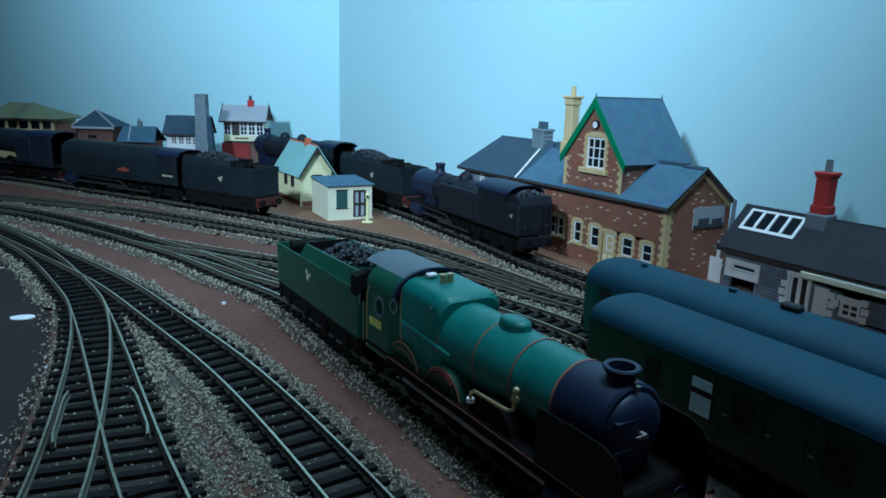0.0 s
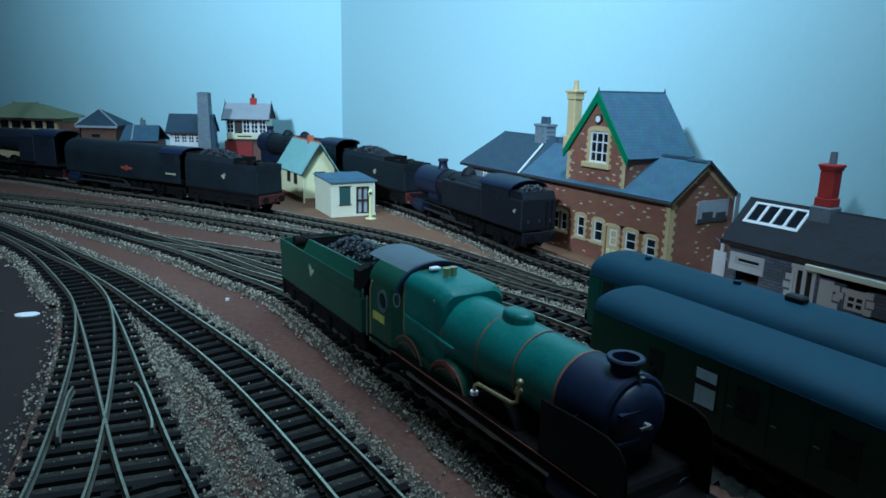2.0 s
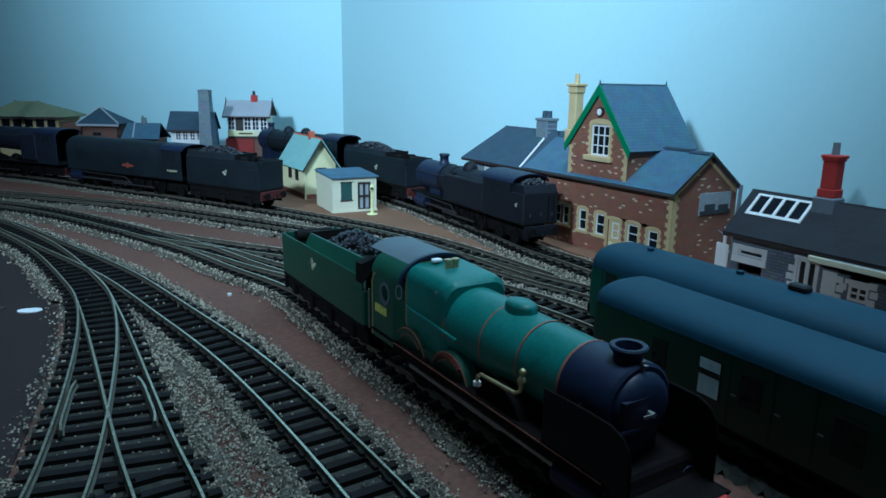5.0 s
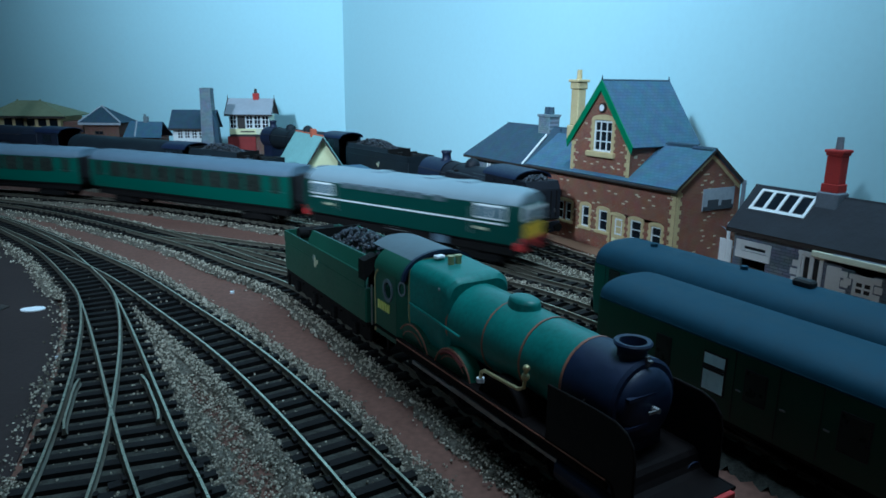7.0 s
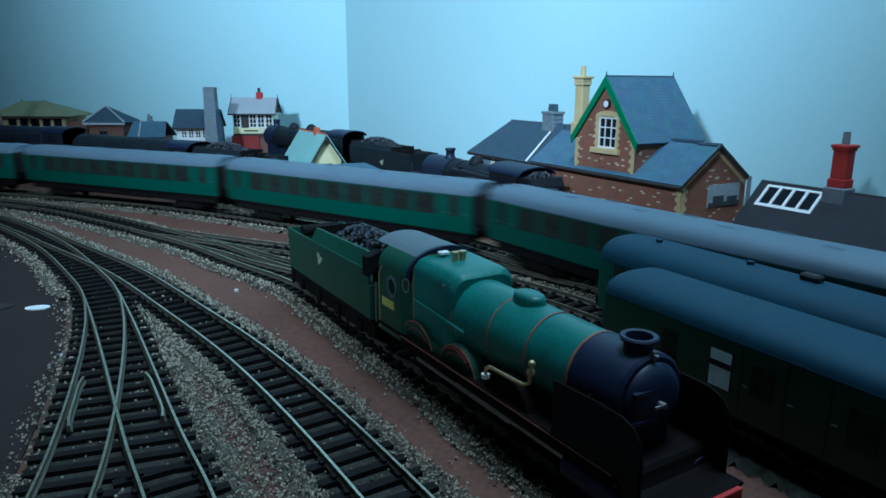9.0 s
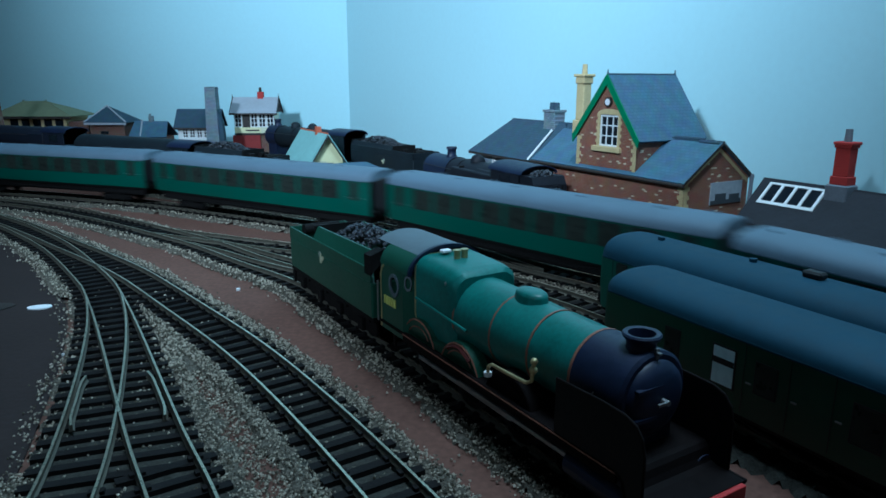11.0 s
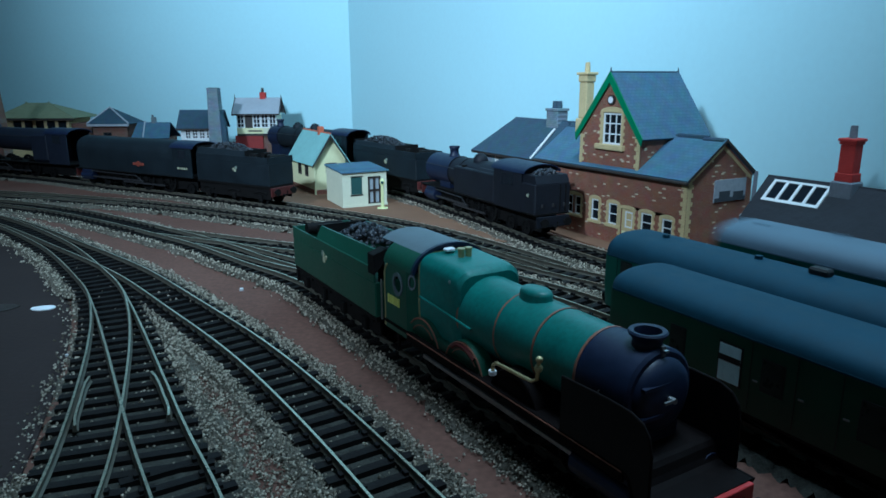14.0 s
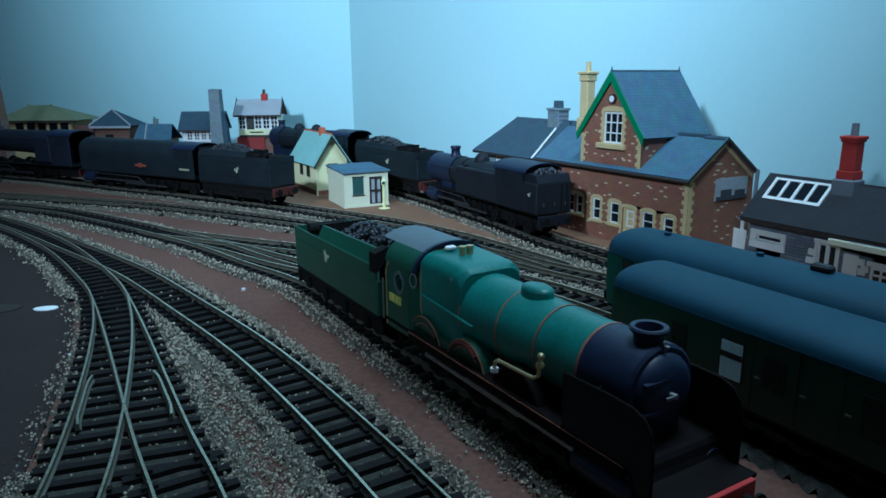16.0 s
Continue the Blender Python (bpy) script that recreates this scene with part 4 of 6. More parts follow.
def yard_lamp():
    h = empty("yard_lamp", pose(-.0577, .6577, 0), "pale yellow yard lamp on a round foot", "lamp post")
    part("foot", cyl(B(), (0, 0, 0), (0, 0, .0012), .0060, 20, .0052), "lampyellow", h)
    part("post", cyl(B(), (0, 0, .0012), (0, 0, .0235), .0017, 10, .0013), "lampyellow", h)
    hd = part("lamp_head", ball(B(), (0, 0, .0262), .0034, 12, (.7, .7, 1.15)), "lampyellow", h)
    part("lamp_glass", ball(B(), (0, -.0012, .0262), .0018, 8), "darkgreen", hd)


yard_lamp()


def white_fence():
    h = empty("fence", pose(.2034, .4812, 0, 0, 0, -66), "white boarded fence with round-headed posts beside the house", "fence")
    for i in range(10):
        part("board", box(B(), i * .0021, i * .0021 + .0019, 0, .0008, 0, .0185 + .0012 * (i % 2 == 0) * 0, .0001), "white", h)
    part("fence_rail", box(B(), 0, .021, .0008, .0016, .013, .0145), "white", h)
    for x, z in ((-.0006, .0225), (.0165, .0290)):
        part("post", ball(box(B(), x - .0008, x + .0008, -.0004, .0014, 0, z), (x, .0005, z + .0008), .0014, 8), "white", h)
    part("hoop", tube(B(), [(.0040 + .0062 - .0062 * math.cos(a), .0005, .0185 + .0080 * math.sin(a)) for a in [math.pi * k / 10 for k in range(11)]], .0004, 5), "lead", h, "grey wire hoop")


white_fence()


# ---- the row of buildings along the back ----
def signal_box():
    h = empty("signal_box", pose(-.3312, 1.115, 0, 0, 0, 3), "grey-roofed signal box with white glazing and red brick base", "signal box")
    L, D = .0640, .0480
    part("brick_base", box(B(), -.004, L * .63, .001, D, 0, .0360, .0004), "box_red", h, "red brick lower storey")
    part("brick_base_end", box(B(), L * .63, L, .004, D, 0, .0360), "brick_dark", h)
    part("name_band", box(B(), 0, L * .66, -.0012, .001, .0395, .0485, .0003), "cream", h, "cream name board band")
    part("name_bar", box(B(), L * .28, L * .62, -.0016, -.0011, .0428, .0450), "darkwood", h)
    part("floor_beam", box(B(), 0, L, 0, D, .0360, .0395), "darkwood", h)
    part("parapet", box(B(), 0, L, .0004, D, .0395, .0485), "ivory", h)
    for i in range(5):
        x = i * L / 5
        if i == 1:
            part("door", box(B(), x + .001, x + L / 5 - .001, .0010, .0022, .0485, .0695), "darkwood", h)
        else:
            window(h, x + L / 10, .0485, L / 5 - .0004, .0215, 2, 3, bar=.0011, depth=.0015)
    for i in range(3):
        y = D * (i + .5) / 3
        window(h, D - y, .0485, D / 3 - .0006, .0215, 2, 3, bar=.0011, m=turn_left(0, D))
    obox("back_wall", "ivory", h, .0, L, D - .002, D, .0485, .070)
    part("end_wall", box(B(), L - .0016, L, .003, D - .002, .0485, .070), "ivory", h)
    gable("gable_top", "cream", h, 0, D, .070, .092, m=turn_left(-.0005, D))
    o, He, Hr = .006, .0705, .0950
    slope("roof_slope", "greyroof", h, (-o, -o, He), (L + o, -o, He), (L + o - .002, D / 2, Hr), (-o + .002, D / 2, Hr), .0015)
    slope("roof_slope", "greyroof", h, (L + o, D + o, He), (-o, D + o, He), (-o + .002, D / 2, Hr), (L + o - .002, D / 2, Hr), .0015)
    for x in (-o, L + o - .001):
        for s in (-1, 1):
            part("bargeboard", loft(B(), [[(xx, D / 2 + s * (D / 2 + o), He - .002), (xx, D / 2, Hr - .002), (xx, D / 2, Hr + .002), (xx, D / 2 + s * (D / 2 + o), He + .002)] for xx in (x, x + .001)]), "darkwood", h)
        part("finial", cyl(B(), (x, D / 2, Hr), (x, D / 2, Hr + .0065), .0007, 6, .0003), "darkwood", h)
    part("eave_board", box(B(), -o, L + o, -o - .0006, -o + .0004, He - .0016, He + .001), "darkwood", h)
    c = part("chimney", box(B(), L * .55, L * .55 + .0095, D / 2 - .004, D / 2 + .006, Hr - .003, Hr + .0095, .0005), "redbrickpaint", h, "red brick chimney")
    part("chimney_pot", cyl(B(), (L * .55 + .0045, D / 2, Hr + .0095), (L * .55 + .0045, D / 2, Hr + .0165), .0026, 10, .0020), "darkwood", c)


signal_box()


def tall_stack():
    h = empty("chimney_stack", pose(-.343, 1.05, 0), "tall tapering grey stone factory chimney", "chimney")
    rings = [[(sx * w, sy * w, z) for sx, sy in ((-1, -1), (1, -1), (1, 1), (-1, 1))] for w, z in ((.0098, 0), (.0095, .035), (.0078, .1080), (.0080, .1085), (.0080, .1128))]
    part("shaft", loft(B(), rings), "greybrick", h)
    part("flue", box(B(), -.0055, .0055, -.0055, .0055, .1120, .1133), "window_dark", h)
    part("buttress", loft(B(), [[(x, y, 0) for x, y in ((.0075, -.006), (.018, -.006), (.018, .006), (.0075, .006))], [(x, y, .0600) for x, y in ((.0072, -.006), (.0145, -.006), (.0145, .006), (.0072, .006))], [(x, y, .0800) for x, y in ((.0070, -.006), (.0085, -.006), (.0085, .006), (.0070, .006))]]), "slate_dark", h)


tall_stack()


def goods_office():
    h = empty("goods_office", pose(-.4080, 1.075, 0, 0, 0, 4), "low goods office with dark slate roof and white windows", "model building")
    L, D, He, Hr = .060, .045, .052, .0775
    holes = [(.006 + i * .0108, .006 + i * .0108 + .0098, .0345, .0500) for i in range(5)]
    panel("front_wall", "white", h, 0, L, 0, He, holes)
    for a in holes:
        window(h, (a[0] + a[1]) / 2, a[2], a[1] - a[0], a[3] - a[2], 2, 3, bar=.0011)
    panel("end_wall", "greybrick", h, 0, D - .0016, 0, He, m=turn_left(0, D))
    gable("gable_top", "greybrick", h, 0, D, He, Hr - .002, m=turn_left(0, D))
    panel("end_wall", "greybrick", h, .0016, D, 0, He, m=turn_side(L))
    obox("back_wall", "greybrick", h, 0, L, D, D + .0016, 0, He)
    o = .005
    slope("roof_slope", "slate_dark", h, (-o, -o, He - .002), (L + o, -o, He - .002), (L + o, D / 2, Hr), (-o, D / 2, Hr), .0016)
    slope("roof_slope", "slate_dark", h, (L + o, D + o, He - .002), (-o, D + o, He - .002), (-o, D / 2, Hr), (L + o, D / 2, Hr), .0016)
    part("eave_board", box(B(), -o, L + o, -o - .0006, -o + .0004, He - .004, He - .0005), "darkwood", h)


goods_office()


def hipped_roof(h, x0, x1, y0, y1, ze, zr, r0, r1, mat):
    ym = (y0 + y1) / 2
    slope("roof_slope", mat, h, (x0, y0, ze), (x1, y0, ze), (r1, ym, zr), (r0, ym, zr), .0015)
    slope("roof_slope", mat, h, (x1, y1, ze), (x0, y1, ze), (r0, ym, zr), (r1, ym, zr), .0015)
    slope("roof_hip", mat, h, (x0, y1, ze), (x0, y0, ze), (r0, ym, zr), (r0, ym, zr), .0015)
    slope("roof_hip", mat, h, (x1, y0, ze), (x1, y1, ze), (r1, ym, zr), (r1, ym, zr), .0015)


def pavilion():
    h = empty("pavilion", pose(-.735, 1.135, 0), "buff waiting pavilion with olive hipped roof and row of dark openings", "model building")
    L, D = .125, .07
    holes = [(.030 + i * .0185, .030 + i * .0185 + .0135, .0480, .0605) for i in range(5)]
    panel("front_wall", "buff", h, .012, L - .003, 0, .064, holes)
    for a in holes:
        window(h, (a[0] + a[1]) / 2, a[2], a[1] - a[0], a[3] - a[2], 1, 1, frame="darkwood", bar=.0005)
    panel("end_wall", "buff", h, 0.0016, D, 0, .064, m=turn_side(L - .003))
    panel("end_wall", "buff", h, 0, D - .0016, 0, .064, m=turn_left(.012, D))
    obox("back_wall", "buff", h, .012, L - .003, D, D + .0016, 0, .064)
    hipped_roof(h, .002, L + .010, -.008, D + .008, .0640, .0870, .036, .0735, "greenroof")
    part("fascia", box(B(), .002, L + .010, -.0088, -.0076, .0615, .0645), "darkwood", h)
    for x in (.036, .0735):
        part("finial", ball(B(), (x, D / 2, .0885), .0018, 8), "greenroof", h)
    part("lean_to", box(B(), L - .003, L + .030, .006, D - .006, 0, .0560, .0006), "brick_dark", h, "brown brick side wing")


pavilion()


def brick_lodge():
    h = empty("brick_lodge", pose(-.5700, 1.125, 0), "small brick lodge with dark green hipped roof and pale hips", "model building")
    L, D = .056, .05
    panel("front_wall", "brick_dark", h, 0, L, 0, .054, [(.016, .030, .0360, .0420)])
    window(h, .023, .036, .014, .006, 2, 1, frame="darkwood")
    panel("end_wall", "brick_dark", h, 0.0016, D, 0, .054, m=turn_side(L))
    panel("end_wall", "brick_dark", h, 0, D - .0016, 0, .054, m=turn_left(0, D))
    obox("back_wall", "brick_dark", h, 0, L, D, D + .0016, 0, .054)
    hipped_roof(h, -.006, L + .006, -.006, D + .006, .0545, .0800, L / 2 - .009, L / 2 - .007, "slate_dark")
    ym = D / 2
    for x in (-.006, L + .006):
        part("hip_tiles", tube(B(), [(x, -.006, .0565), (L / 2 - .008, ym, .0815)], .0014, 6), "greyroof", h)
    part("eave_board", box(B(), -.006, L + .006, -.0070, -.0055, .0520, .0556), "greyroof", h)


brick_lodge()


def low_shed():
    h = empty("low_shed", pose(-.5000, 1.12, 0), "low shed with blue-grey slate roof and small chimney", "model shed")
    L, D = .052, .040
    panel("front_wall", "brick_dark", h, 0, L, 0, .033)
    obox("back_wall", "brick_dark", h, 0, L, D, D + .0016, 0, .033)
    panel("end_wall", "brick_dark", h, 0.0016, D, 0, .033, m=turn_side(L))
    panel("end_wall", "brick_dark", h, 0, D - .0016, 0, .033, m=turn_left(0, D))
    slope("roof_slope", "slate", h, (-.004, -.006, .0320), (L + .006, -.006, .0320), (L, D / 2, .0560), (-.002, D / 2, .0560), .0015)
    slope("roof_slope", "slate", h, (L + .006, D + .006, .0320), (-.004, D + .006, .0320), (-.002, D / 2, .0560), (L, D / 2, .0560), .0015)
    part("verge", tube(B(), [(.0150, -.006, .0345), (.0100, D / 2, .0585)], .0013, 6), "greyroof", h)
    part("chimney", box(B(), .0215, .0285, D / 2 - .003, D / 2 + .003, .054, .0655, .0004), "greybrick", h)
    part("chimney_pot", cyl(B(), (.0235, D / 2, .0655), (.0235, D / 2, .0690), .0018, 8), "greybrick", h)


low_shed()


def dark_stack():
    h = empty("brick_stack", pose(-.664, 1.03, 0), "slim dark red brick stack", "chimney")
    part("shaft", loft(B(), [[(sx * w, sy * w, z) for sx, sy in ((-1, -1), (1, -1), (1, 1), (-1, 1))] for w, z in ((.0115, 0), (.0092, .070), (.0065, .128), (.0078, .129), (.0078, .134))]), "brick_dark", h)
    part("pot", cyl(B(), (0, 0, .134), (0, 0, .141), .004, 10, .0032), "brick_dark", h)


dark_stack()


# ---- brown painted ground between the roads, scraps on the board ----
def apron(name, nodes, z, mat, label):
    bm = B()
    sp = spline(nodes + nodes[:1], .01)[:-1]
    rng = random.Random(3)
    pts = [(x + rng.uniform(-.0006, .0006), y + rng.uniform(-.0006, .0006)) for x, y in sp]
    loft(bm, [[(x, y, zz) for x, y in pts] for zz in (-.0004, z)])
    return tagged(part(name, bm, mat), label, "ground", kind="structure")


apron("platform_ground", [(-.17, .70), (-.10, .650), (-.04, .605), (.005, .555), (.04, .515), (.055, .52), (.03, .565), (.005, .61), (-.03, .69), (-.07, .75), (-.14, .83), (-.20, .86), (-.22, .80)], .0006, "platform", "bare brown painted ground between the sidings")
apron("house_ground", [(.05, .63), (.085, .56), (.115, .50), (.15, .435), (.19, .37), (.25, .30), (.33, .33), (.28, .48), (.20, .62), (.10, .76), (.03, .76)], .0007, "platform", "bare brown painted ground in front of the houses")


M["dark_board"] = material("grey_brown_board_paint", (0.029, 0.022, 0.021), 0.85, vary=0.2, scale=9, bump=0.25, tint=(0.038, 0.029, 0.028), fine=40, spec=0.12)
rim = [(x - .0185 * c, y - .0185 * d) for (x, y), (c, d) in ((TRACKS["left_route"].at(u), (lambda v: (v[1] / np.linalg.norm(v), -v[0] / np.linalg.norm(v)))(TRACKS["left_route"].at(u + .01) - TRACKS["left_route"].at(u - .01))) for u in np.arange(.02, .66, .03))]
polygon_slab("dark_ground", [(float(x), float(y)) for x, y in rim] + [(-.95, .62), (-1.6, .45), (-1.9, -.1), (-1.5, -.8), (-.6, -.9), (-.12, -.4)], -.0006, .0003, "dark_board", "dark grey-brown painted board inside the curve", "baseboard")


def scrap(x, y, r, sx, ang, mat, name, label, cat):
    bm = B()
    rng = random.Random(int(x * 1000) + 7)
    pts = [(x + r * sx * math.cos(a) * rng.uniform(.85, 1.1) * math.cos(ang) - r * math.sin(a) * math.sin(ang), y + r * sx * math.cos(a) * math.sin(ang) + r * math.sin(a) * rng.uniform(.85, 1.1) * math.cos(ang)) for a in [2 * math.pi * k / 14 for k in range(14)]]
    loft(bm, [[(a, b, z) for a, b in pts] for z in (-.0005, .0009)])
    tagged(part(name, bm, mat), label, cat)


scrap(-.2204, .3576, .0042, 1.6, .2, "paper", "paper_scrap", "small white scrap of paper lying on the board", "paper")
scrap(-.1207, .392, .0011, 1.1, .2, "paper", "plaster_crumb", "tiny white crumb lying on the brown board", "crumb")
scrap(-.172, .291, .0006, 1.2, .2, "paper", "plaster_crumb", "tiny pale crumb lying on the brown board", "crumb")
scrap(-.249, .357, .008, 1.7, .1, "darkwood", "debris_heap", "dark heap of track debris on the board", "debris")


# ---- rolling stock materials ----
M["loco_green"] = material("brunswick_green_enamel", (0.018, 0.130, 0.108), 0.38, vary=0.25, scale=45, bump=0.06, tint=(0.028, 0.160, 0.138), fine=12)
M["tender_green"] = material("weathered_green_enamel", (0.014, 0.068, 0.042), 0.42, vary=0.25, scale=45, bump=0.06, fine=12)
M["smokebox"] = material("satin_black_enamel", (0.007, 0.013, 0.038), 0.5, vary=0.3, scale=60, bump=0.08)
M["loco_black"] = material("weathered_black_enamel", (0.006, 0.008, 0.014), 0.6, vary=0.4, scale=45, bump=0.1, tint=(0.010, 0.012, 0.018), fine=10, spec=0.25)
M["loco_grime"] = material("grimy_dark_green_enamel", (0.006, 0.011, 0.016), 0.6, vary=0.4, scale=40, bump=0.1, tint=(0.010, 0.016, 0.021), fine=10, spec=0.25)
M["loco_blue"] = material("dark_blue_black_enamel", (0.008, 0.012, 0.024), 0.55, vary=0.3, scale=45, bump=0.1)
M["frames"] = material("underframe_black", (0.007, 0.0065, 0.0065), 0.75, vary=0.4, scale=80, bump=0.15, spec=0.15)
M["footplate"] = material("brown_black_footplate", (0.008, 0.006, 0.006), 0.65, vary=0.4, scale=80, bump=0.1, spec=0.06)
M["deflector"] = material("black_deflector_enamel", (0.006, 0.007, 0.010), 0.6, vary=0.35, scale=60, bump=0.1, spec=0.25)
M["lining"] = material("orange_lining", (0.25, 0.10, 0.065), 0.5, vary=0.3, scale=200, bump=0)
M["cab_roof"] = material("grey_cab_roof", (0.10, 0.13, 0.15), 0.55, vary=0.2, scale=60, bump=0.1)
M["brass"] = material("worn_brass", (0.52, 0.43, 0.22), 0.4, metal=0.7, vary=0.25, scale=200, bump=0.05)
M["steel"] = material("dull_steel", (0.30, 0.30, 0.30), 0.45, metal=0.8, vary=0.3, scale=200, bump=0.05)
M["grimy_steel"] = material("oily_grey_steel", (0.06, 0.06, 0.065), 0.55, metal=0.6, vary=0.4, scale=200, bump=0.05)
M["coal"] = material("coal", (0.020, 0.022, 0.026), 0.45, vary=0.5, scale=300, bump=0.3, island=True, tint=(0.030, 0.035, 0.045))
M["red_paint"] = material("buffer_beam_red", (0.42, 0.03, 0.03), 0.5, vary=0.2, scale=120, bump=0.05)
M["nameplate_red"] = material("faded_red_nameplate", (0.22, 0.045, 0.028), 0.6, vary=0.3, scale=120, bump=0.05)
M["dull_red"] = material("dull_red", (0.085, 0.016, 0.014), 0.6, vary=0.3, scale=120, bump=0.05)
M["emblem"] = material("cream_transfer", (0.42, 0.42, 0.28), 0.6, vary=0.15, scale=200, bump=0)
M["emblem_dull"] = material("grey_transfer", (0.20, 0.24, 0.20), 0.6, vary=0.2, scale=200, bump=0)
M["numerals"] = material("yellow_transfer", (0.62, 0.62, 0.15), 0.6, vary=0.1, scale=200, bump=0)
M["coach_green"] = material("malachite_coach_green", (0.005, 0.078, 0.054), 0.4, vary=0.12, scale=25, bump=0.03)
M["van_green"] = material("dark_coach_green", (0.006, 0.056, 0.030), 0.45, vary=0.2, scale=25, bump=0.03)
M["coach_roof"] = material("blue_grey_coach_roof", (0.105, 0.155, 0.205), 0.6, vary=0.12, scale=30, bump=0.05)
M["van_roof"] = material("dark_grey_coach_roof", (0.012, 0.046, 0.076), 0.65, vary=0.2, scale=30, bump=0.06, spec=0.2)
M["coach_end"] = material("black_coach_end", (0.012, 0.013, 0.015), 0.6, vary=0.3, scale=60, bump=0.05)
M["diesel_green"] = material("diesel_green", (0.005, 0.046, 0.036), 0.35, vary=0.12, scale=25, bump=0.03)
M["diesel_roof"] = material("pale_grey_diesel_roof", (0.22, 0.29, 0.33), 0.5, vary=0.08, scale=30, bump=0.04)
M["warning"] = material("warning_panel_yellow", (0.75, 0.46, 0.03), 0.45, vary=0.08, scale=60, bump=0.02)
M["blind"] = material("white_obscured_glass", (0.72, 0.92, 0.98), 0.3, vary=0.05, scale=60, bump=0)
M["carpane"] = material("dark_carriage_glass", (0.022, 0.028, 0.024), 0.3, vary=0.5, scale=40, bump=0, spec=0.3)
M["diesel_pane"] = material("grey_cab_glass", (0.13, 0.19, 0.22), 0.08, vary=0.15, scale=40, bump=0, spec=0.6)


def wheel_mesh(r, spokes, thick=0.0022):
    """A spoked wheel on the y axis, made of tyre, hub and spokes."""
    bm = B()
    n = 24
    for y0, y1, ra, rb in ((0, thick, r * .82, r), (-.0006, 0, r * .9, r * 1.08)):
        ring = []
        for y, rr in ((y0, ra), (y0, rb), (y1, rb), (y1, ra)):
            ring.append([(rr * math.cos(2 * math.pi * k / n), y, rr * math.sin(2 * math.pi * k / n)) for k in range(n)])
        vs = [[bm.verts.new(p) for p in q] for q in ring]
        for a in range(4):
            for i in range(n):
                bm.faces.new((vs[a][i], vs[a][(i + 1) % n], vs[(a + 1) % 4][(i + 1) % n], vs[(a + 1) % 4][i]))
    cyl(bm, (0, -.0003, 0), (0, thick + .0005, 0), r * .24, 10)
    if spokes:
        for k in range(spokes):
            a = 2 * math.pi * k / spokes
            d = Vector((math.cos(a), 0, math.sin(a)))
            s = Vector((-d.z, 0, d.x)) * r * .035
            loft(bm, [[d * q + s + Vector((0, .0004, 0)), d * q - s + Vector((0, .0004, 0)), d * q - s + Vector((0, thick * .8, 0)), d * q + s + Vector((0, thick * .8, 0))] for q in (r * .2, r * .86)])
    else:
        cyl(bm, (0, .0003, 0), (0, thick * .7, 0), r * .85, n)
    return bm


def wheelset(parent, x, r, spokes=10, mat="frames", rail=RAIL):
    for s in (-1, 1):
        ob = part("wheel", wheel_mesh(r, spokes), mat, parent)
        ob.matrix_basis = Matrix.Translation((x, s * .0078, rail + r)) @ (Matrix.Identity(4) if s > 0 else pose(0, 0, 0, 0, 0, 180))
    part("axle", cyl(B(), (x, -.0078, rail + r), (x, .0078, rail + r), .0011, 8), mat, parent)


def buffers(parent, x, z=.0190, beam="red_paint", d=1, w=.0150):
    b = part("buffer_beam", box(B(), x - .0008, x + .0008, -w, w, z - .0042, z + .0040, .0002), beam, parent)
    for y in (-.0105, .0105):
        part("buffer", cyl(cyl(B(), (x, y, z), (x + d * .0042, y, z), .0015, 10), (x + d * .0042, y, z), (x + d * .0050, y, z), .0034, 14), "frames", b)
    part("coupling", tube(B(), [(x, 0, z - .003), (x + d * .004, 0, z - .004), (x + d * .0062, 0, z - .002), (x + d * .0062, 0, z + .001)], .0007, 6), "frames", b)


def ring_section(x, zc, r, n=28):
    return [(x, r * math.cos(2 * math.pi * k / n), zc + r * math.sin(2 * math.pi * k / n)) for k in range(n)]


def band(parent, x, zc, r, mat="lining", w=.0007):
    n = 32
    bm = B()
    rings = []
    for xx, rr in ((x - w / 2, r - .0003), (x - w / 2, r + .00022), (x + w / 2, r + .00022), (x + w / 2, r - .0003)):
        rings.append([(xx, rr * math.cos(2 * math.pi * k / n), zc + rr * math.sin(2 * math.pi * k / n)) for k in range(n)])
    loft(bm, rings, cap=False)
    part("boiler_band", bm, mat, parent, smooth=40)


def arch_profile(half, z0, ze, zr, n=10, inset=0.0):
    """Sides up to the eave and a round-topped roof between them."""
    pts = [(-half + inset, z0), (half - inset, z0), (half, z0 + (ze - z0) * .35), (half, ze)]
    pts += [(half * math.cos(math.pi * k / n), ze + (zr - ze) * math.sin(math.pi * k / n)) for k in range(1, n)]
    pts += [(-half, ze), (-half, z0 + (ze - z0) * .35)]
    return pts


def roof_shell(half, ze, zr, x0, x1, over=.0008, thick=.0009, n=14):
    bm = B()
    arc = lambda h, z, e: [(h * math.cos(math.pi * k / n), e + (z - e) * math.sin(math.pi * k / n)) for k in range(n + 1)]
    o, i = arc(half + over, zr + thick, ze), arc(half + over - thick, zr, ze)
    prof = o + list(reversed(i))
    loft(bm, [[(x, y, z) for y, z in prof] for x in (x0, x1)])
    return bm


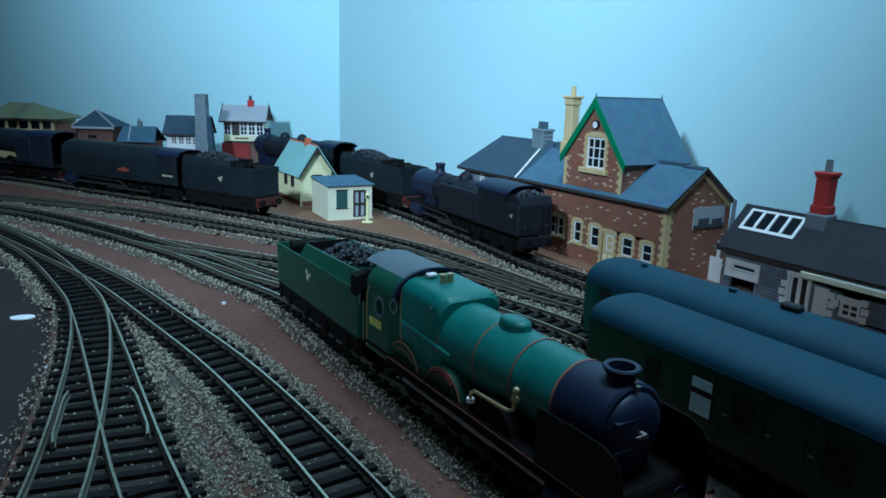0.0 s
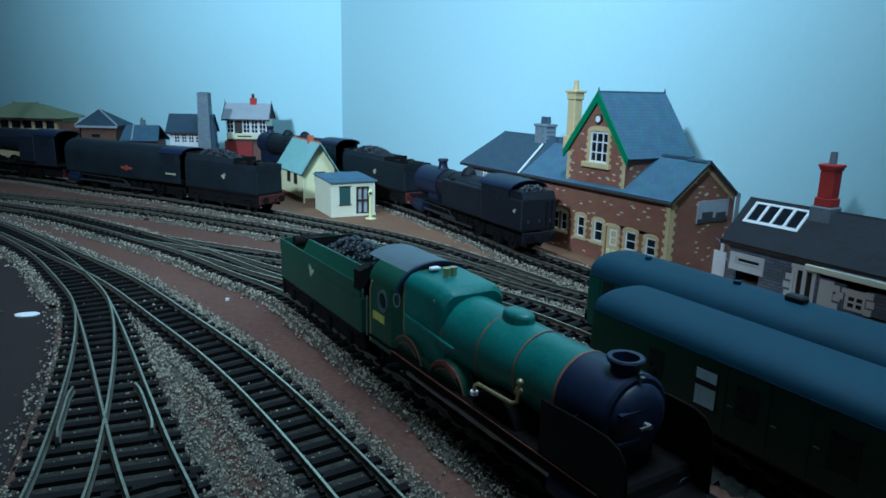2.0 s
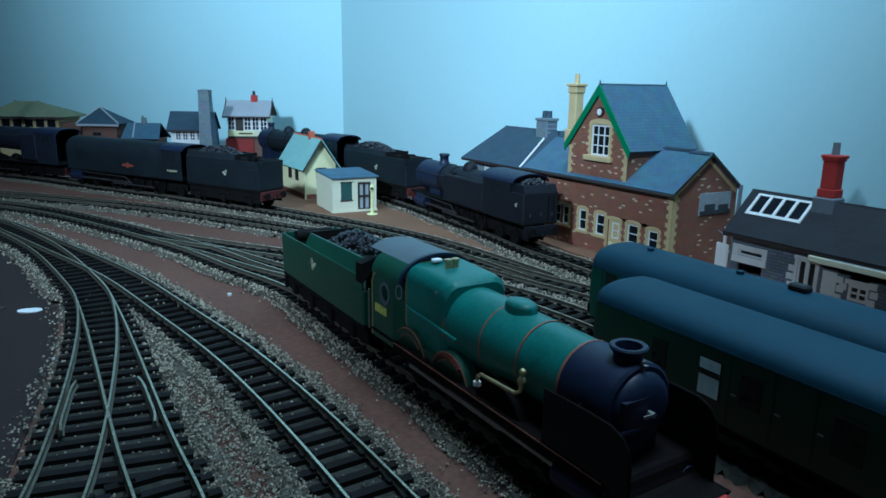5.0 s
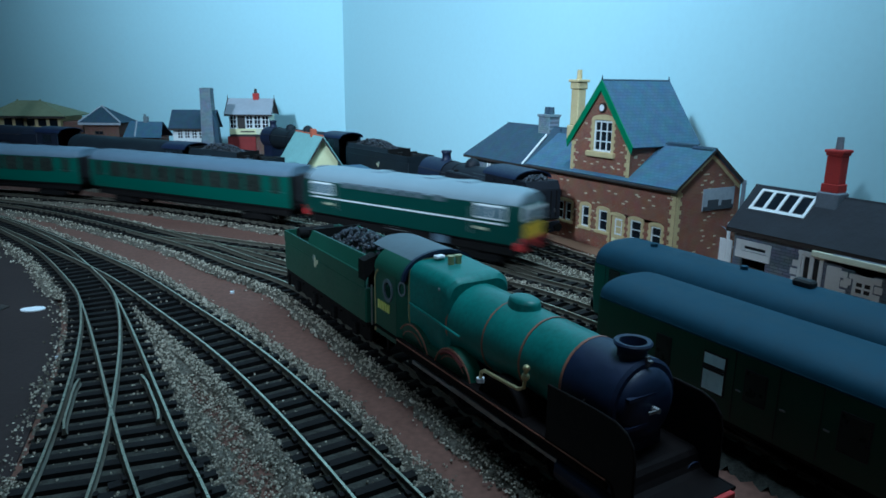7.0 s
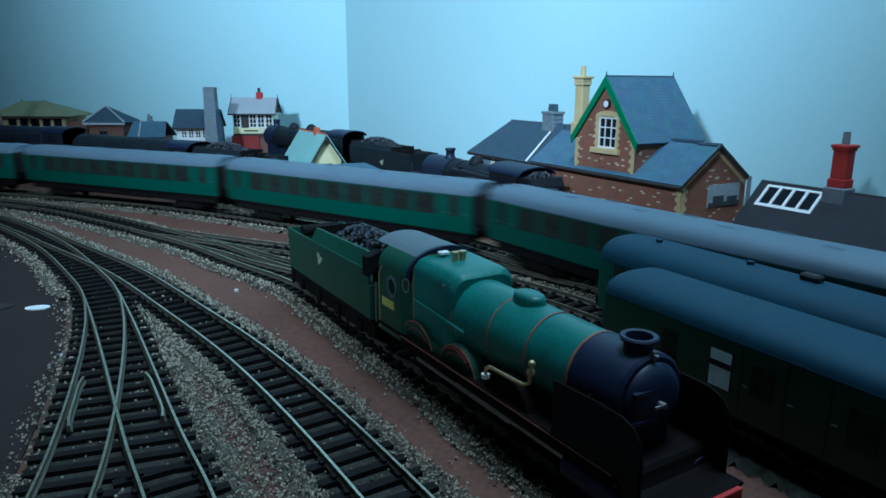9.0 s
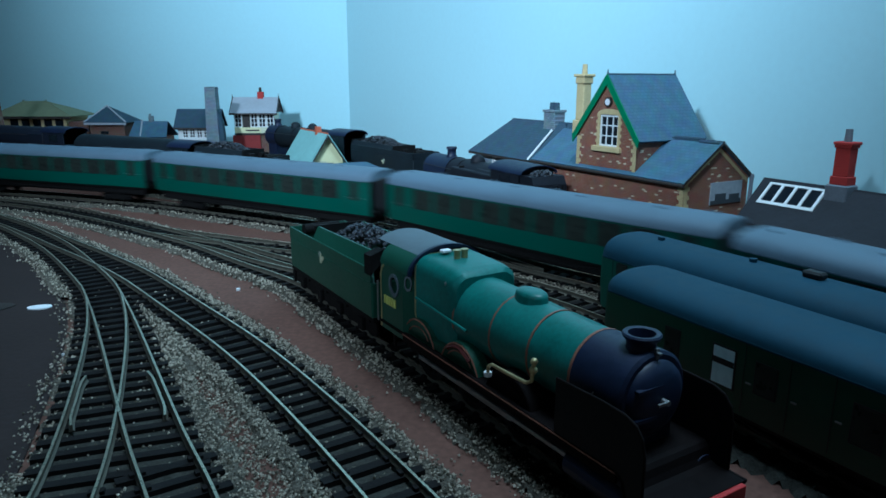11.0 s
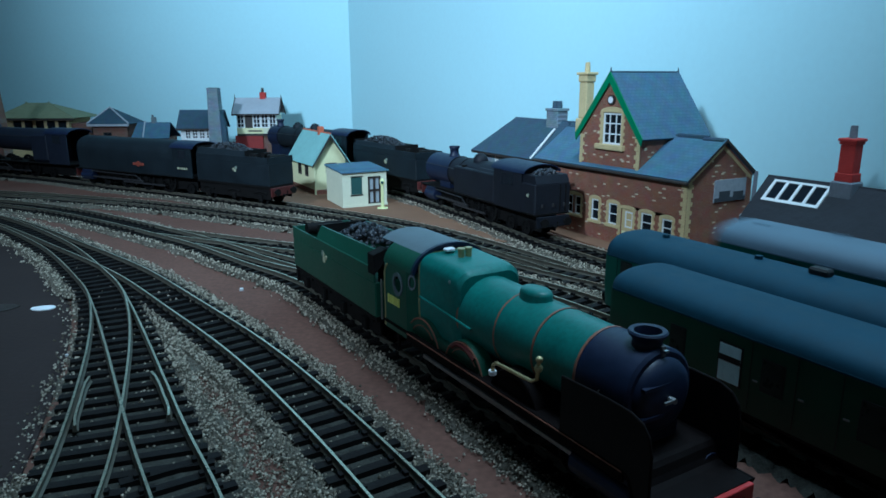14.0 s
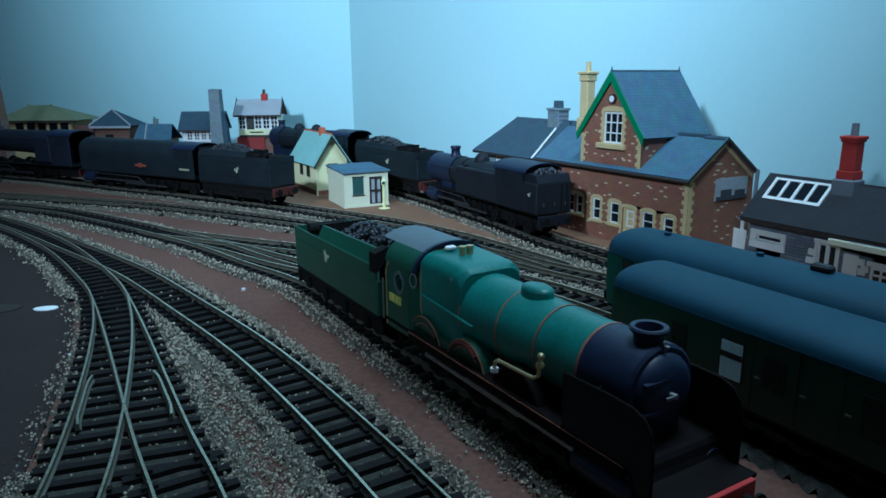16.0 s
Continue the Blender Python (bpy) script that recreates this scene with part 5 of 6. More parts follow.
def lumps(x0, x1, half, z, rise, seed, n=160, size=.0016):
    rng = random.Random(seed)
    bm = B()
    for _ in range(n):
        u, v = rng.uniform(-1, 1), rng.uniform(-1, 1)
        x, y = (x0 + x1) / 2 + u * (x1 - x0) / 2, v * half
        zz = z + rise * (1 - abs(v) ** 2.2) * (1 - abs(u) ** 3) + rng.uniform(-.0006, .0006)
        m = Matrix.Translation((x, y, zz)) @ Euler((rng.uniform(0, 3), rng.uniform(0, 3), rng.uniform(0, 3))).to_matrix().to_4x4() @ Matrix.Diagonal((rng.uniform(.7, 1.3), rng.uniform(.7, 1.3), rng.uniform(.6, 1.1), 1))
        bmesh.ops.create_icosphere(bm, subdivisions=1, radius=size * rng.uniform(.7, 1.25), matrix=m)
    return bm


def writing_bars(parent, x0, x1, y, z0, z1, n, mat, side):
    """Numerals as plain bars on a side sheet."""
    w = (x1 - x0) / (n * 1.75)
    for i in range(n):
        x = x0 + (x1 - x0) * (i + .5) / n
        part("numeral_bar", box(B(), x - w / 2, x + w / 2, y - .00025, y + .00025, z0, z1), mat, parent)


def emblem(parent, x, y, z, s=1.0):
    e = part("crest", box(B(), x - .0006 * s, x + .0006 * s, y - .0003, y + .0003, z - .0016 * s, z + .0022 * s, .0001), "emblem", parent, "faded cream tender crest")
    part("crest_lion", cyl(B(), (x - .0012 * s, y - .00028, z + .0016 * s), (x - .0012 * s, y + .00028, z + .0016 * s), .0017 * s, 9), "emblem_dull", e)
    part("crest_wheel", cyl(B(), (x + .0004 * s, y - .00034, z - .0014 * s), (x + .0004 * s, y + .00034, z - .0014 * s), .0015 * s, 14), "emblem", e)
    part("crest_scroll", cyl(B(), (x + .0028 * s, y - .00028, z + .0002 * s), (x + .0028 * s, y + .00028, z + .0002 * s), .0012 * s, 10), "emblem", e)


def tender(m, x0, x1, label, paint="tender_green", side_z=.0462, bunker_z=.0522, wheels=4, lined=True, rail=RAIL):
    """A tender from x0 (rear) to x1 (front)."""
    h = empty("tender", m, label, "tender")
    hw, up = .0162, rail - RAIL
    part("tank", box(B(), x0, x1, -hw, hw, .0245, side_z - .006, .0006), paint, h)
    for s in (-1, 1):
        part("side_sheet", box(B(), x0, x1 - .001, s * hw - (.0009 if s > 0 else 0), s * hw + (0 if s > 0 else .0009), side_z - .0062, side_z, .0002), paint, h)
        xa, xb = x0 + (x1 - x0) * .32, x1 - .0005
        part("bunker_side", loft(B(), [[(x, s * (hw - .0008), side_z - .0008), (x, s * (hw - .0020), side_z - .0008), (x, s * .0116, zt), (x, s * .0126, zt)] for x, zt in ((xa, bunker_z - .0004), (xb, bunker_z + .0006))]), paint, h, "inward-sloping coal plate")
    part("rear_sheet", box(B(), x0, x0 + .0009, -hw, hw, side_z - .0062, side_z), paint, h)
    part("bunker_back", box(B(), x0 + (x1 - x0) * .32 - .0008, x0 + (x1 - x0) * .32 + .0004, -.0140, .0140, side_z - .006, bunker_z), "frames", h)
    part("bunker_front", box(B(), x1 - .0016, x1 - .0006, -.0140, .0140, side_z - .006, bunker_z + .0015), "frames", h)
    part("coal_load", lumps(x0 + (x1 - x0) * .38, x1 - .003, .0105, side_z - .0002, .0100, 3, 420, .0012), "coal", h, "heaped black coal")
    d = part("filler", cyl(B(), (x0 + .012, 0, side_z - .006), (x0 + .012, 0, side_z + .0012), .0038, 16), "frames", h)
    for y in (-.0085, .0085):
        part("tank_vent", cyl(B(), (x0 + .024, y, side_z - .006), (x0 + .024, y, side_z + .0022), .0022, 10), "frames", h)
        part("tool_box", cyl(B(), (x0 + .0285, y * .9 - .003, side_z - .0005), (x0 + .0285, y * .9 + .003, side_z - .0005), .0026, 12), "frames", h)
    part("vacuum_tank", cyl(B(), (x0 + .005, -.010, side_z - .0015), (x0 + .005, .010, side_z - .0015), .0030, 14), "frames", h)
    part("frame_plate", box(box(box(B(), x0 + .001, x1 - .001, -.0138, -.0128, .0115 + up * .7, .0245), x0 + .001, x1 - .001, .0128, .0138, .0115 + up * .7, .0245), x0, x1, -.0158, .0158, .0228, .0246), "frames", h)
    n = wheels
    for i in range(n):
        x = x0 + (x1 - x0) * (.14 + .72 * i / (n - 1))
        wheelset(h, x, .0066, 0, rail=rail)
        for s in (-1, 1):
            part("axlebox", box(B(), x - .0024, x + .0024, s * .0145 - .0012, s * .0145 + .0012, .0095 + up, .0155 + up, .0004), "frames", h)
            part("spring", tube(B(), [(x - .0085, s * .0144, .0170 + up * .8), (x - .004, s * .0144, .0182 + up * .8), (x, s * .0144, .0186 + up * .8), (x + .004, s * .0144, .0182 + up * .8), (x + .0085, s * .0144, .0170 + up * .8)], .0008, 5), "frames", h)
    buffers(h, x0 - .0006, d=-1, beam="frames" if paint == "tender_green" else "dull_red")
    if lined:
        for s in (-1, 1):
            emblem(h, x0 + (x1 - x0) * .44, s * (hw + .0001), .0388, .95)
    return h


LOCO_AT = pose(.05723, .17588, 0, 0, 0, math.degrees(math.atan2(-.8555, .5175)))
GROW, SINK = 1.05, .006125            # drawn at 1/1.05 of its size, then brought to full size and set on the rails
RP = (RAIL + SINK) / GROW


def enlarge(h):
    for ob in h.children_recursive:
        if ob.data:
            ob.data.transform(Matrix.Scale(GROW, 4))
        at = ob.matrix_basis.translation * GROW
        ob.matrix_basis.translation = at
        if ob.parent == h:
            ob.location = at - Vector((0, 0, SINK))
    return h


def green_locomotive():
    h = empty("steam_locomotive", LOCO_AT, "green express steam locomotive with black smokebox and orange lining", "locomotive")
    zc, r = .0424, .0124
    part("running_plate", box(B(), -.123, .0098, -.0168, .0168, .0266, .0279, .0002), "footplate", h, "brown-black running plate")
    for s in (-1, 1):
        part("valance", box(B(), -.103, .0098, s * .0166 - .0004, s * .0166 + .0004, .0245, .0267), "footplate", h)
        part("edge_lining", box(B(), -.103, .0098, s * .01705 - .0001, s * .01705 + .0001, .0272, .0276), "lining", h)
    drop = [(.0097, .0279), (.0110, .0275), (.0120, .0264), (.0126, .0244), (.0134, .0228), (.0150, .0222), (.0236, .0221)]
    part("front_drop_plate", loft(B(), [[(x, -.0166, z - .0011), (x, .0166, z - .0011), (x, .0166, z), (x, -.0166, z)] for x, z in drop]), "footplate", h, "curved black front footplate")
    for s in (-1, 1):
        part("front_valance", tube(B(), [(x, s * .0166, z - .0004) for x, z in drop], .0006, 6), "footplate", h)
        # smoke deflector with a rounded leading edge
        edge = [(-.0140, .0279), (-.0140, .0438), (.0030, .0443), (.0112, .0440), (.0150, .0426), (.0172, .0400), (.0181, .0360), (.0182, .0222), (.0136, .0222), (.0122, .0256), (.0098, .0279)]
        df = part("smoke_deflector", loft(B(), [[(x, y, z) for x, z in edge] for y in (s * .0161, s * .0168)]), "deflector", h, "black smoke deflector plate with rounded front")
        part("deflector_edge", tube(B(), [(x, s * .01645, z) for x, z in edge[1:8]], .00042, 6), "footplate", df)
        part("deflector_stay", tube(B(), [(-.004, s * .0164, .0400), (-.004, s * .0105, .0440)], .0004, 5), "footplate", df)
    # boiler barrel, slightly coned, and smokebox
    part("boiler", loft(B(), [ring_section(-.074, zc - .0002, r + .0010), ring_section(-.046, zc, r + .0003), ring_section(-.030, zc, r), ring_section(-.0134, zc, r - .0002)]), "loco_green", h, "green boiler barrel", smooth=40)
    sm = part("smokebox", loft(B(), [ring_section(-.0134, zc, r + .0001), ring_section(.0046, zc, r + .0001), ring_section(.0054, zc, r - .0008)]), "smokebox", h, "blue-black smokebox", smooth=40)
    dr = part("smokebox_door", loft(B(), [ring_section(.0050, zc, .0104), ring_section(.0066, zc, .0098), ring_section(.0080, zc, .0072), ring_section(.0085, zc, .0030)]), "smokebox", sm, smooth=50)
    part("door_handle", box(cyl(B(), (.0083, 0, zc), (.0106, 0, zc), .0008, 8), .0098, .0104, -.0035, .0004, zc - .0004, zc + .0004), "steel", dr, "bright steel door handle")
    part("door_strap", box(box(B(), .0070, .0084, -.0090, .0008, zc + .0034, zc + .0044), .0070, .0084, -.0090, .0008, zc - .0048, zc - .0038), "smokebox", dr)
    part("saddle", box(B(), -.008, .0045, -.0095, .0095, .0275, .0345, .0006), "smokebox", h)
    for x in (-.0725, -.0515, -.0325):
        band(h, x, zc - (.0002 if x < -.04 else 0), r + (.0010 if x < -.06 else .0004 if x < -.04 else .0001))
    band(h, -.0139, zc, r, "lining", .0009)
    # flat-topped firebox
    def fbox(x, top, hw, zb):
        c = .0052
        p = [(-hw * .90, zb), (hw * .90, zb), (hw, zb + .010)]
        p += [(hw - c + c * math.cos(a), top - c + c * math.sin(a)) for a in [math.pi / 2 * k / 5 for k in range(6)]]
        p += [(-hw + c - c * math.sin(a), top - c + c * math.cos(a)) for a in [math.pi / 2 * k / 5 for k in range(6)]]
        p += [(-hw, zb + .010)]
        return [(x, y, z) for y, z in p]
    part("firebox", loft(B(), [fbox(-.0990, .0594, .0138, .0275), fbox(-.0765, .0588, .0136, .0275), fbox(-.0728, .0580, .0134, .0275), fbox(-.0715, .0566, .0124, .0285)]), "loco_green", h, "flat-topped green firebox", smooth=35)
    part("firebox_band", loft(B(), [fbox(-.0985, .05965, .01405, .0275), fbox(-.0977, .05965, .01405, .0275)]), "brass", h)
    for s in (-1, 1):
        part("safety_valve", cyl(cyl(B(), (-.0880, s * .0016, .0588), (-.0880, s * .0016, .0618), .0012, 10), (-.0880, s * .0016, .0618), (-.0880, s * .0016, .0624), .0015, 10), "brass", h, "brass safety valve")
        part("washout_plug", ball(B(), (-.0770, s * .0130, .0540), .0009, 8), "steel", h)
    # small block in white, its colour standing for a highlight
    part("whistle", box(B(), -.0962, -.0935, -.0045, -.0005, .0600, .0612, .0003), "paper", h)
    # low oval dome
    part("dome", loft(B(), [[(-.0462 + .0066 * a * math.cos(t), .0044 * a * math.sin(t), z) for t in [2 * math.pi * k / 24 for k in range(24)]] for a, z in ((1.12, .0535), (1.0, .0550), (.99, .0562), (.93, .0572), (.75, .0578), (.3, .0580))]), "loco_green", h, smooth=50)
    # wide flared chimney with open top
    n = 24
    prof = [(.0056, .0520), (.0043, .0536), (.0039, .0552), (.0041, .0566), (.0050, .0573), (.0053, .0581), (.0049, .0586), (.0037, .0584), (.0031, .0545)]
    part("chimney", loft(B(), [[(a * math.cos(2 * math.pi * k / n), a * math.sin(2 * math.pi * k / n), z) for k in range(n)] for a, z in prof]), "smokebox", h, "flared black chimney", smooth=50)
    part("lamp_iron", box(box(B(), .0050, .0058, -.0006, .0006, .0530, .0558), .0050, .0068, -.0006, .0006, .0543, .0549), "steel", h)
    # cab
    hw = .0163
    holes = [(-.1140, -.1075, .0415, .0485)]
    for s in (-1, 1):
        mm = Matrix.Translation((0, s * hw, 0)) if s < 0 else Matrix.Translation((0, s * hw, 0)) @ Matrix.Diagonal((1, -1, 1, 1))
        cs = panel("cab_side", "tender_green", h, -.1222, -.1040, .0245, .0520, holes, thick=.0008, m=mm, label="green cab side sheet")
        part("window_rim", loft(B(), [[(-.11075 + a * math.cos(t), b, .0450 + 1.12 * a * math.sin(t)) for t in [2 * math.pi * k / 20 for k in range(20)]] for a, b in ((.0030, s * hw - .0003 * s), (.0030, s * hw + .0005 * s), (.0042, s * hw + .0005 * s), (.0042, s * hw - .0003 * s))], cap=False), "cab_roof", h)
        part("cab_beading", tube(B(), [(-.1222, s * hw, .0250), (-.1222, s * hw, .0475), (-.1210, s * hw, .0500), (-.1195, s * hw, .0515)], .0005, 6), "brass", h)
        part("grab_rail", tube(B(), [(-.1235, s * (hw + .001), .0270), (-.1235, s * (hw + .001), .0440)], .0004, 5), "steel", h)
        writing_bars(h, -.1195, -.1090, s * (hw + .0003), .0358, .0392, 5, "numerals", s)
        # steps, splashers, wheels' outer gear
        part("cab_step", box(box(B(), -.1190, -.1120, s * .0150 - .0010, s * .0150 + .0010, .0165, .0173), -.1160, -.1145, s * .0140 - .0004, s * .0140 + .0004, .0165, .0245), "footplate", h)
        for i, xw in enumerate((-.0935, -.0655, -.0375)):
            rr = .0124
            cz = RP + .0125
            th = [math.asin((.0279 - cz) / rr) + (math.pi - 2 * math.asin((.0279 - cz) / rr)) * k / 14 for k in range(15)]
            pr = [(xw + rr * math.cos(a), cz + rr * math.sin(a)) for a in th]
            # front splasher and lining take footplate black to stand for shade under the boiler
            sp = part("splasher", loft(B(), [[(x, y, z) for x, z in pr] for y in (s * .0085, s * .0150)]), "tender_green" if i < 2 else "footplate", h, smooth=30)
            part("splasher_lining", tube(B(), [(xw + (rr - .0004) * math.cos(a), s * .01515, cz + (rr - .0004) * math.sin(a)) for a in th], .00035, 5), "lining" if i < 2 else "footplate", sp)
            part("splasher_inner_lining", tube(B(), [(xw + (rr - .0030) * math.cos(a), s * .01515, max(.0282, cz + (rr - .0030) * math.sin(a))) for a in th[2:-2]], .00025, 5), "lining" if i < 2 else "footplate", sp)
        part("splasher_join", box(B(), -.103, -.056, s * .0118 - .0032, s * .0118 + .0032, .0277, .0312, .0004), "tender_green", h)
        part("name_plate", tube(B(), [(-.0655 + .0106 * math.cos(a), s * .0154, RP + .0125 + .0110 * math.sin(a)) for a in [math.radians(50 + 8 * k) for k in range(11)]], .0008, 5), "dull_red", h, "curved red nameplate")
        part("firebox_pipe", tube(B(), [(-.0965, s * .0146, .0437), (-.0620, s * .0146, .0415)], .0005, 6), "loco_green", h)
        part("cylinder", cyl(box(B(), -.0080, .0120, s * .0120 - .0040, s * .0120 + .0040, .0160, .0262, .0010), (-.0090, s * .0135, .0205), (.0130, s * .0135, .0205), .0042, 16), "smokebox", h)
        part("slide_bar", box(B(), -.0300, -.0080, s * .0140 - .0006, s * .0140 + .0006, .0228, .0236), "footplate", h)
        part("connecting_rod", box(B(), -.0655, -.0080, s * .0152 - .0005, s * .0152 + .0005, .0212, .0228, .0002), "steel", h)
        part("coupling_rod", box(B(), -.0945, -.0365, s * .0142 - .0005, s * .0142 + .0005, .0198, .0214, .0002), "steel", h)
    part("ejector_pipe", tube(B(), [(-.0455, -.0172, .0336), (-.0452, -.0172, .0358), (-.0435, -.0172, .0370), (-.0300, -.0172, .0375), (-.0262, -.0172, .0378), (-.0238, -.0172, .0392), (-.0230, -.0172, .0455)], .0006, 8), "brass", h, "bent brass-coloured ejector pipe")
    part("ejector_valve", ball(ball(B(), (-.0233, -.0172, .0428), .0013, 10), (-.0230, -.0172, .0456), .0011, 10), "brass", h)
    part("pipe_foot", cyl(B(), (-.0455, -.0172, .0324), (-.0455, -.0172, .0338), .0013, 10), "paper", h)
    # cab front drawn in towards the firebox, with lookout windows
    for s in (-1, 1):
        part("cab_front", loft(B(), [[(-.1042, s * .0163, z), (-.0990, s * .0136, z), (-.0998, s * .0134, z), (-.1048, s * .0158, z)] for z in (.0275, .0400, .0540)]), "tender_green", h)
        part("lookout_rim", loft(B(), [[(-.1016 + a * .62 * math.cos(t) + b, s * (.0150 - a * .32 * math.cos(t) + b), .0480 + 1.25 * a * math.sin(t)) for t in [2 * math.pi * k / 18 for k in range(18)]] for a, b in ((.0018, 0), (.0018, .0005), (.0025, .0005), (.0025, 0))], cap=False), "lead", h)
    part("cab_front_arch", loft(B(), [[(x, y, z) for y, z in [(.0163 * math.cos(math.pi * k / 16), .0515 + .0098 * math.sin(math.pi * k / 16)) for k in range(17)] + [(-.0100, .0530), (.0100, .0530)]] for x in (-.1000, -.0990)]), "smokebox", h)

    def roof_strip(k0, k1, x0, x1, n=20, lift=0.0):
        arc = [math.pi * k / n for k in range(k0, k1 + 1)]
        prof = [((.0166 + lift) * math.cos(a), .0518 + (.0102 + lift) * math.sin(a)) for a in arc] + [(.0157 * math.cos(a), .0518 + .0093 * math.sin(a)) for a in reversed(arc)]
        return loft(B(), [[(x, y, z) for y, z in prof] for x in (x0, x1)])
    part("cab_roof", roof_strip(5, 15, -.1330, -.0985), "cab_roof", h, "grey weathered cab roof", smooth=40)
    part("cab_roof_side", roof_strip(0, 5, -.1222, -.0985), "tender_green", h, smooth=40)
    part("cab_roof_side", roof_strip(15, 20, -.1222, -.0985), "tender_green", h, smooth=40)
    part("roof_rib", roof_strip(0, 20, -.0992, -.0976, lift=.0004), "smokebox", h)
    part("cab_floor", box(B(), -.1230, -.0990, -.0155, .0155, .0245, .0256), "frames", h)
    part("backhead", box(B(), -.1010, -.0982, -.0120, .0120, .0256, .0500, .0010), "frames", h)
    part("tender_fall_plate", box(B(), -.1310, -.1225, -.0140, .0140, .0246, .0254), "frames", h)
    part("weather_sheet", loft(B(), [[(-.1365, -.0172, .0440), (-.1300, -.0172, .0440), (-.1300, -.0100, .0515), (-.1365, -.0100, .0515)], [(-.1362, -.0172, .0525), (-.1305, -.0172, .0525), (-.1305, -.0110, .0545), (-.1362, -.0110, .0545)]]), "frames", h, "black storm sheet behind the cab")
    # chassis
    part("main_frame", box(box(B(), -.118, .0225, -.0068, -.0058, .0150, .0220), -.118, .0225, .0058, .0068, .0150, .0220), "frames", h)
    for xw in (-.0935, -.0655, -.0375):
        wheelset(h, xw, .0125, 18, rail=RP)
    for xw in (-.0160, .0110):
        wheelset(h, xw, .0058, 10, rail=RP)
    buffers(h, .0242, d=1, z=.0178)
    part("front_steps", box(box(B(), .0170, .0200, -.0160, -.0148, .0145, .0215), .0170, .0200, .0148, .0160, .0145, .0215), "frames", h)
    return h


enlarge(green_locomotive())
enlarge(tender(LOCO_AT, -.2335, -.1318, "green eight-wheeled tender with cream crest and heaped coal", rail=RP))


# ---- grimy engines standing in the yard ----
def yard_engine(m, label, paint, x_front, chim, dome, cab0, cab1, boiler_top, roof_z, drivers, carrying, tank=None, bunker=None, red_rear=True, deflector=False, streamlined=False, rr=.0115):
    """An engine that looks along +x. Distances along its own axis; tank: (rear, front, top) of side tanks; bunker: (rear, top)."""
    h = empty("steam_locomotive", m, label, "locomotive")
    r = .0142
    zc = boiler_top - r
    rear = bunker[0] if bunker else cab0
    part("running_plate", box(B(), rear, x_front - .004, -.0160, .0160, .0238, .0250, .0002), "frames", h)
    if streamlined:
        prof = [(-.0160, .0250), (.0160, .0250), (.0165, .0420)] + [(.0165 * math.cos(math.pi * k / 10), .0480 + (boiler_top - .0480) * math.sin(math.pi * k / 10)) for k in range(11)] + [(-.0165, .0420)]
        part("casing", extrude_x(B(), prof, cab1 - .001, x_front - .012), paint, h, "slab-sided boiler casing", smooth=35)
        part("casing_band", extrude_x(B(), [(y * 1.01, z + (.0002 if z > .03 else 0)) for y, z in prof], x_front - .030, x_front - .0292), "loco_black", h)
        for s in (-1, 1):
            part("nameplate", cyl(box(B(), x_front - .129, x_front - .111, s * .0166 - .0004, s * .0166 + .0004, .0335, .0362, .0002), (x_front - .120, s * .0166 - .0005, .0350), (x_front - .120, s * .0166 + .0005, .0350), .0030, 16), "nameplate_red", h, "red nameplate with round badge")
            writing_bars(h, cab0 + .006, cab1 - .006, s * .0168, .0330, .0350, 5, "emblem", s)
    else:
        part("boiler", loft(B(), [ring_section(cab1 - .001, zc - .0012, r + .0012), ring_section((cab1 + chim) / 2, zc, r), ring_section(x_front - .022, zc, r - .0008)]), paint, h, smooth=40)
        part("smokebox", loft(B(), [ring_section(chim - .012, zc, r), ring_section(x_front - .012, zc, r), ring_section(x_front - .0105, zc, r - .0015), ring_section(x_front - .0095, zc, r * .5)]), "smokebox", h, smooth=40)
        part("firebox", box(B(), cab1 - .001, cab1 + .034, -.0158, .0158, .0250, boiler_top - .004, .0040), paint, h, smooth=35)
        part("handrail", tube(tube(B(), [(cab1 + .01, -.0148, zc + .005), (x_front - .012, -.0142, zc + .005)], .0004, 5), [(cab1 + .01, .0148, zc + .005), (x_front - .012, .0142, zc + .005)], .0004, 5), "grimy_steel", h)
        for x in ((cab1 + .034 + chim) / 2, chim - .013):
            band(h, x, zc, r, "frames")
    if chim is not None and not streamlined:
        part("chimney", loft(B(), [[(chim + a * math.cos(2 * math.pi * k / 16), a * math.sin(2 * math.pi * k / 16), z) for k in range(16)] for a, z in ((.0062, boiler_top - .002), (.0042, boiler_top + .0015), (.0040, boiler_top + .0055), (.0050, boiler_top + .0066), (.0048, boiler_top + .0084), (.0030, boiler_top + .0082))]), "smokebox", h, smooth=45)
        part("saddle", box(B(), chim - .010, chim + .010, -.010, .010, .0248, zc - .008), "smokebox", h)
    for dx in dome:
        part("dome", ball(B(), (dx, 0, boiler_top - .001), .0068, 16, (1, 1, 1.05)), paint, h, smooth=60)
    part("cab_side", box(B(), cab0, cab1, -.0163, -.0153, .0246, roof_z - .006), paint, h)
    part("cab_side", box(B(), cab0, cab1, .0153, .0163, .0246, roof_z - .006), paint, h)
    cw = (cab1 - cab0) * .4
    for s in (-1, 1):
        part("cab_window", box(B(), cab0 + (cab1 - cab0) * .3, cab0 + (cab1 - cab0) * .3 + cw, s * .0163 - .0003, s * .0163 + .0003, roof_z - .0175, roof_z - .0085), "window_dark", h)
    part("cab_front", extrude_x(B(), arch_profile(.0160, .0250, roof_z - .006, roof_z - .0004), cab1 - .001, cab1), paint, h)
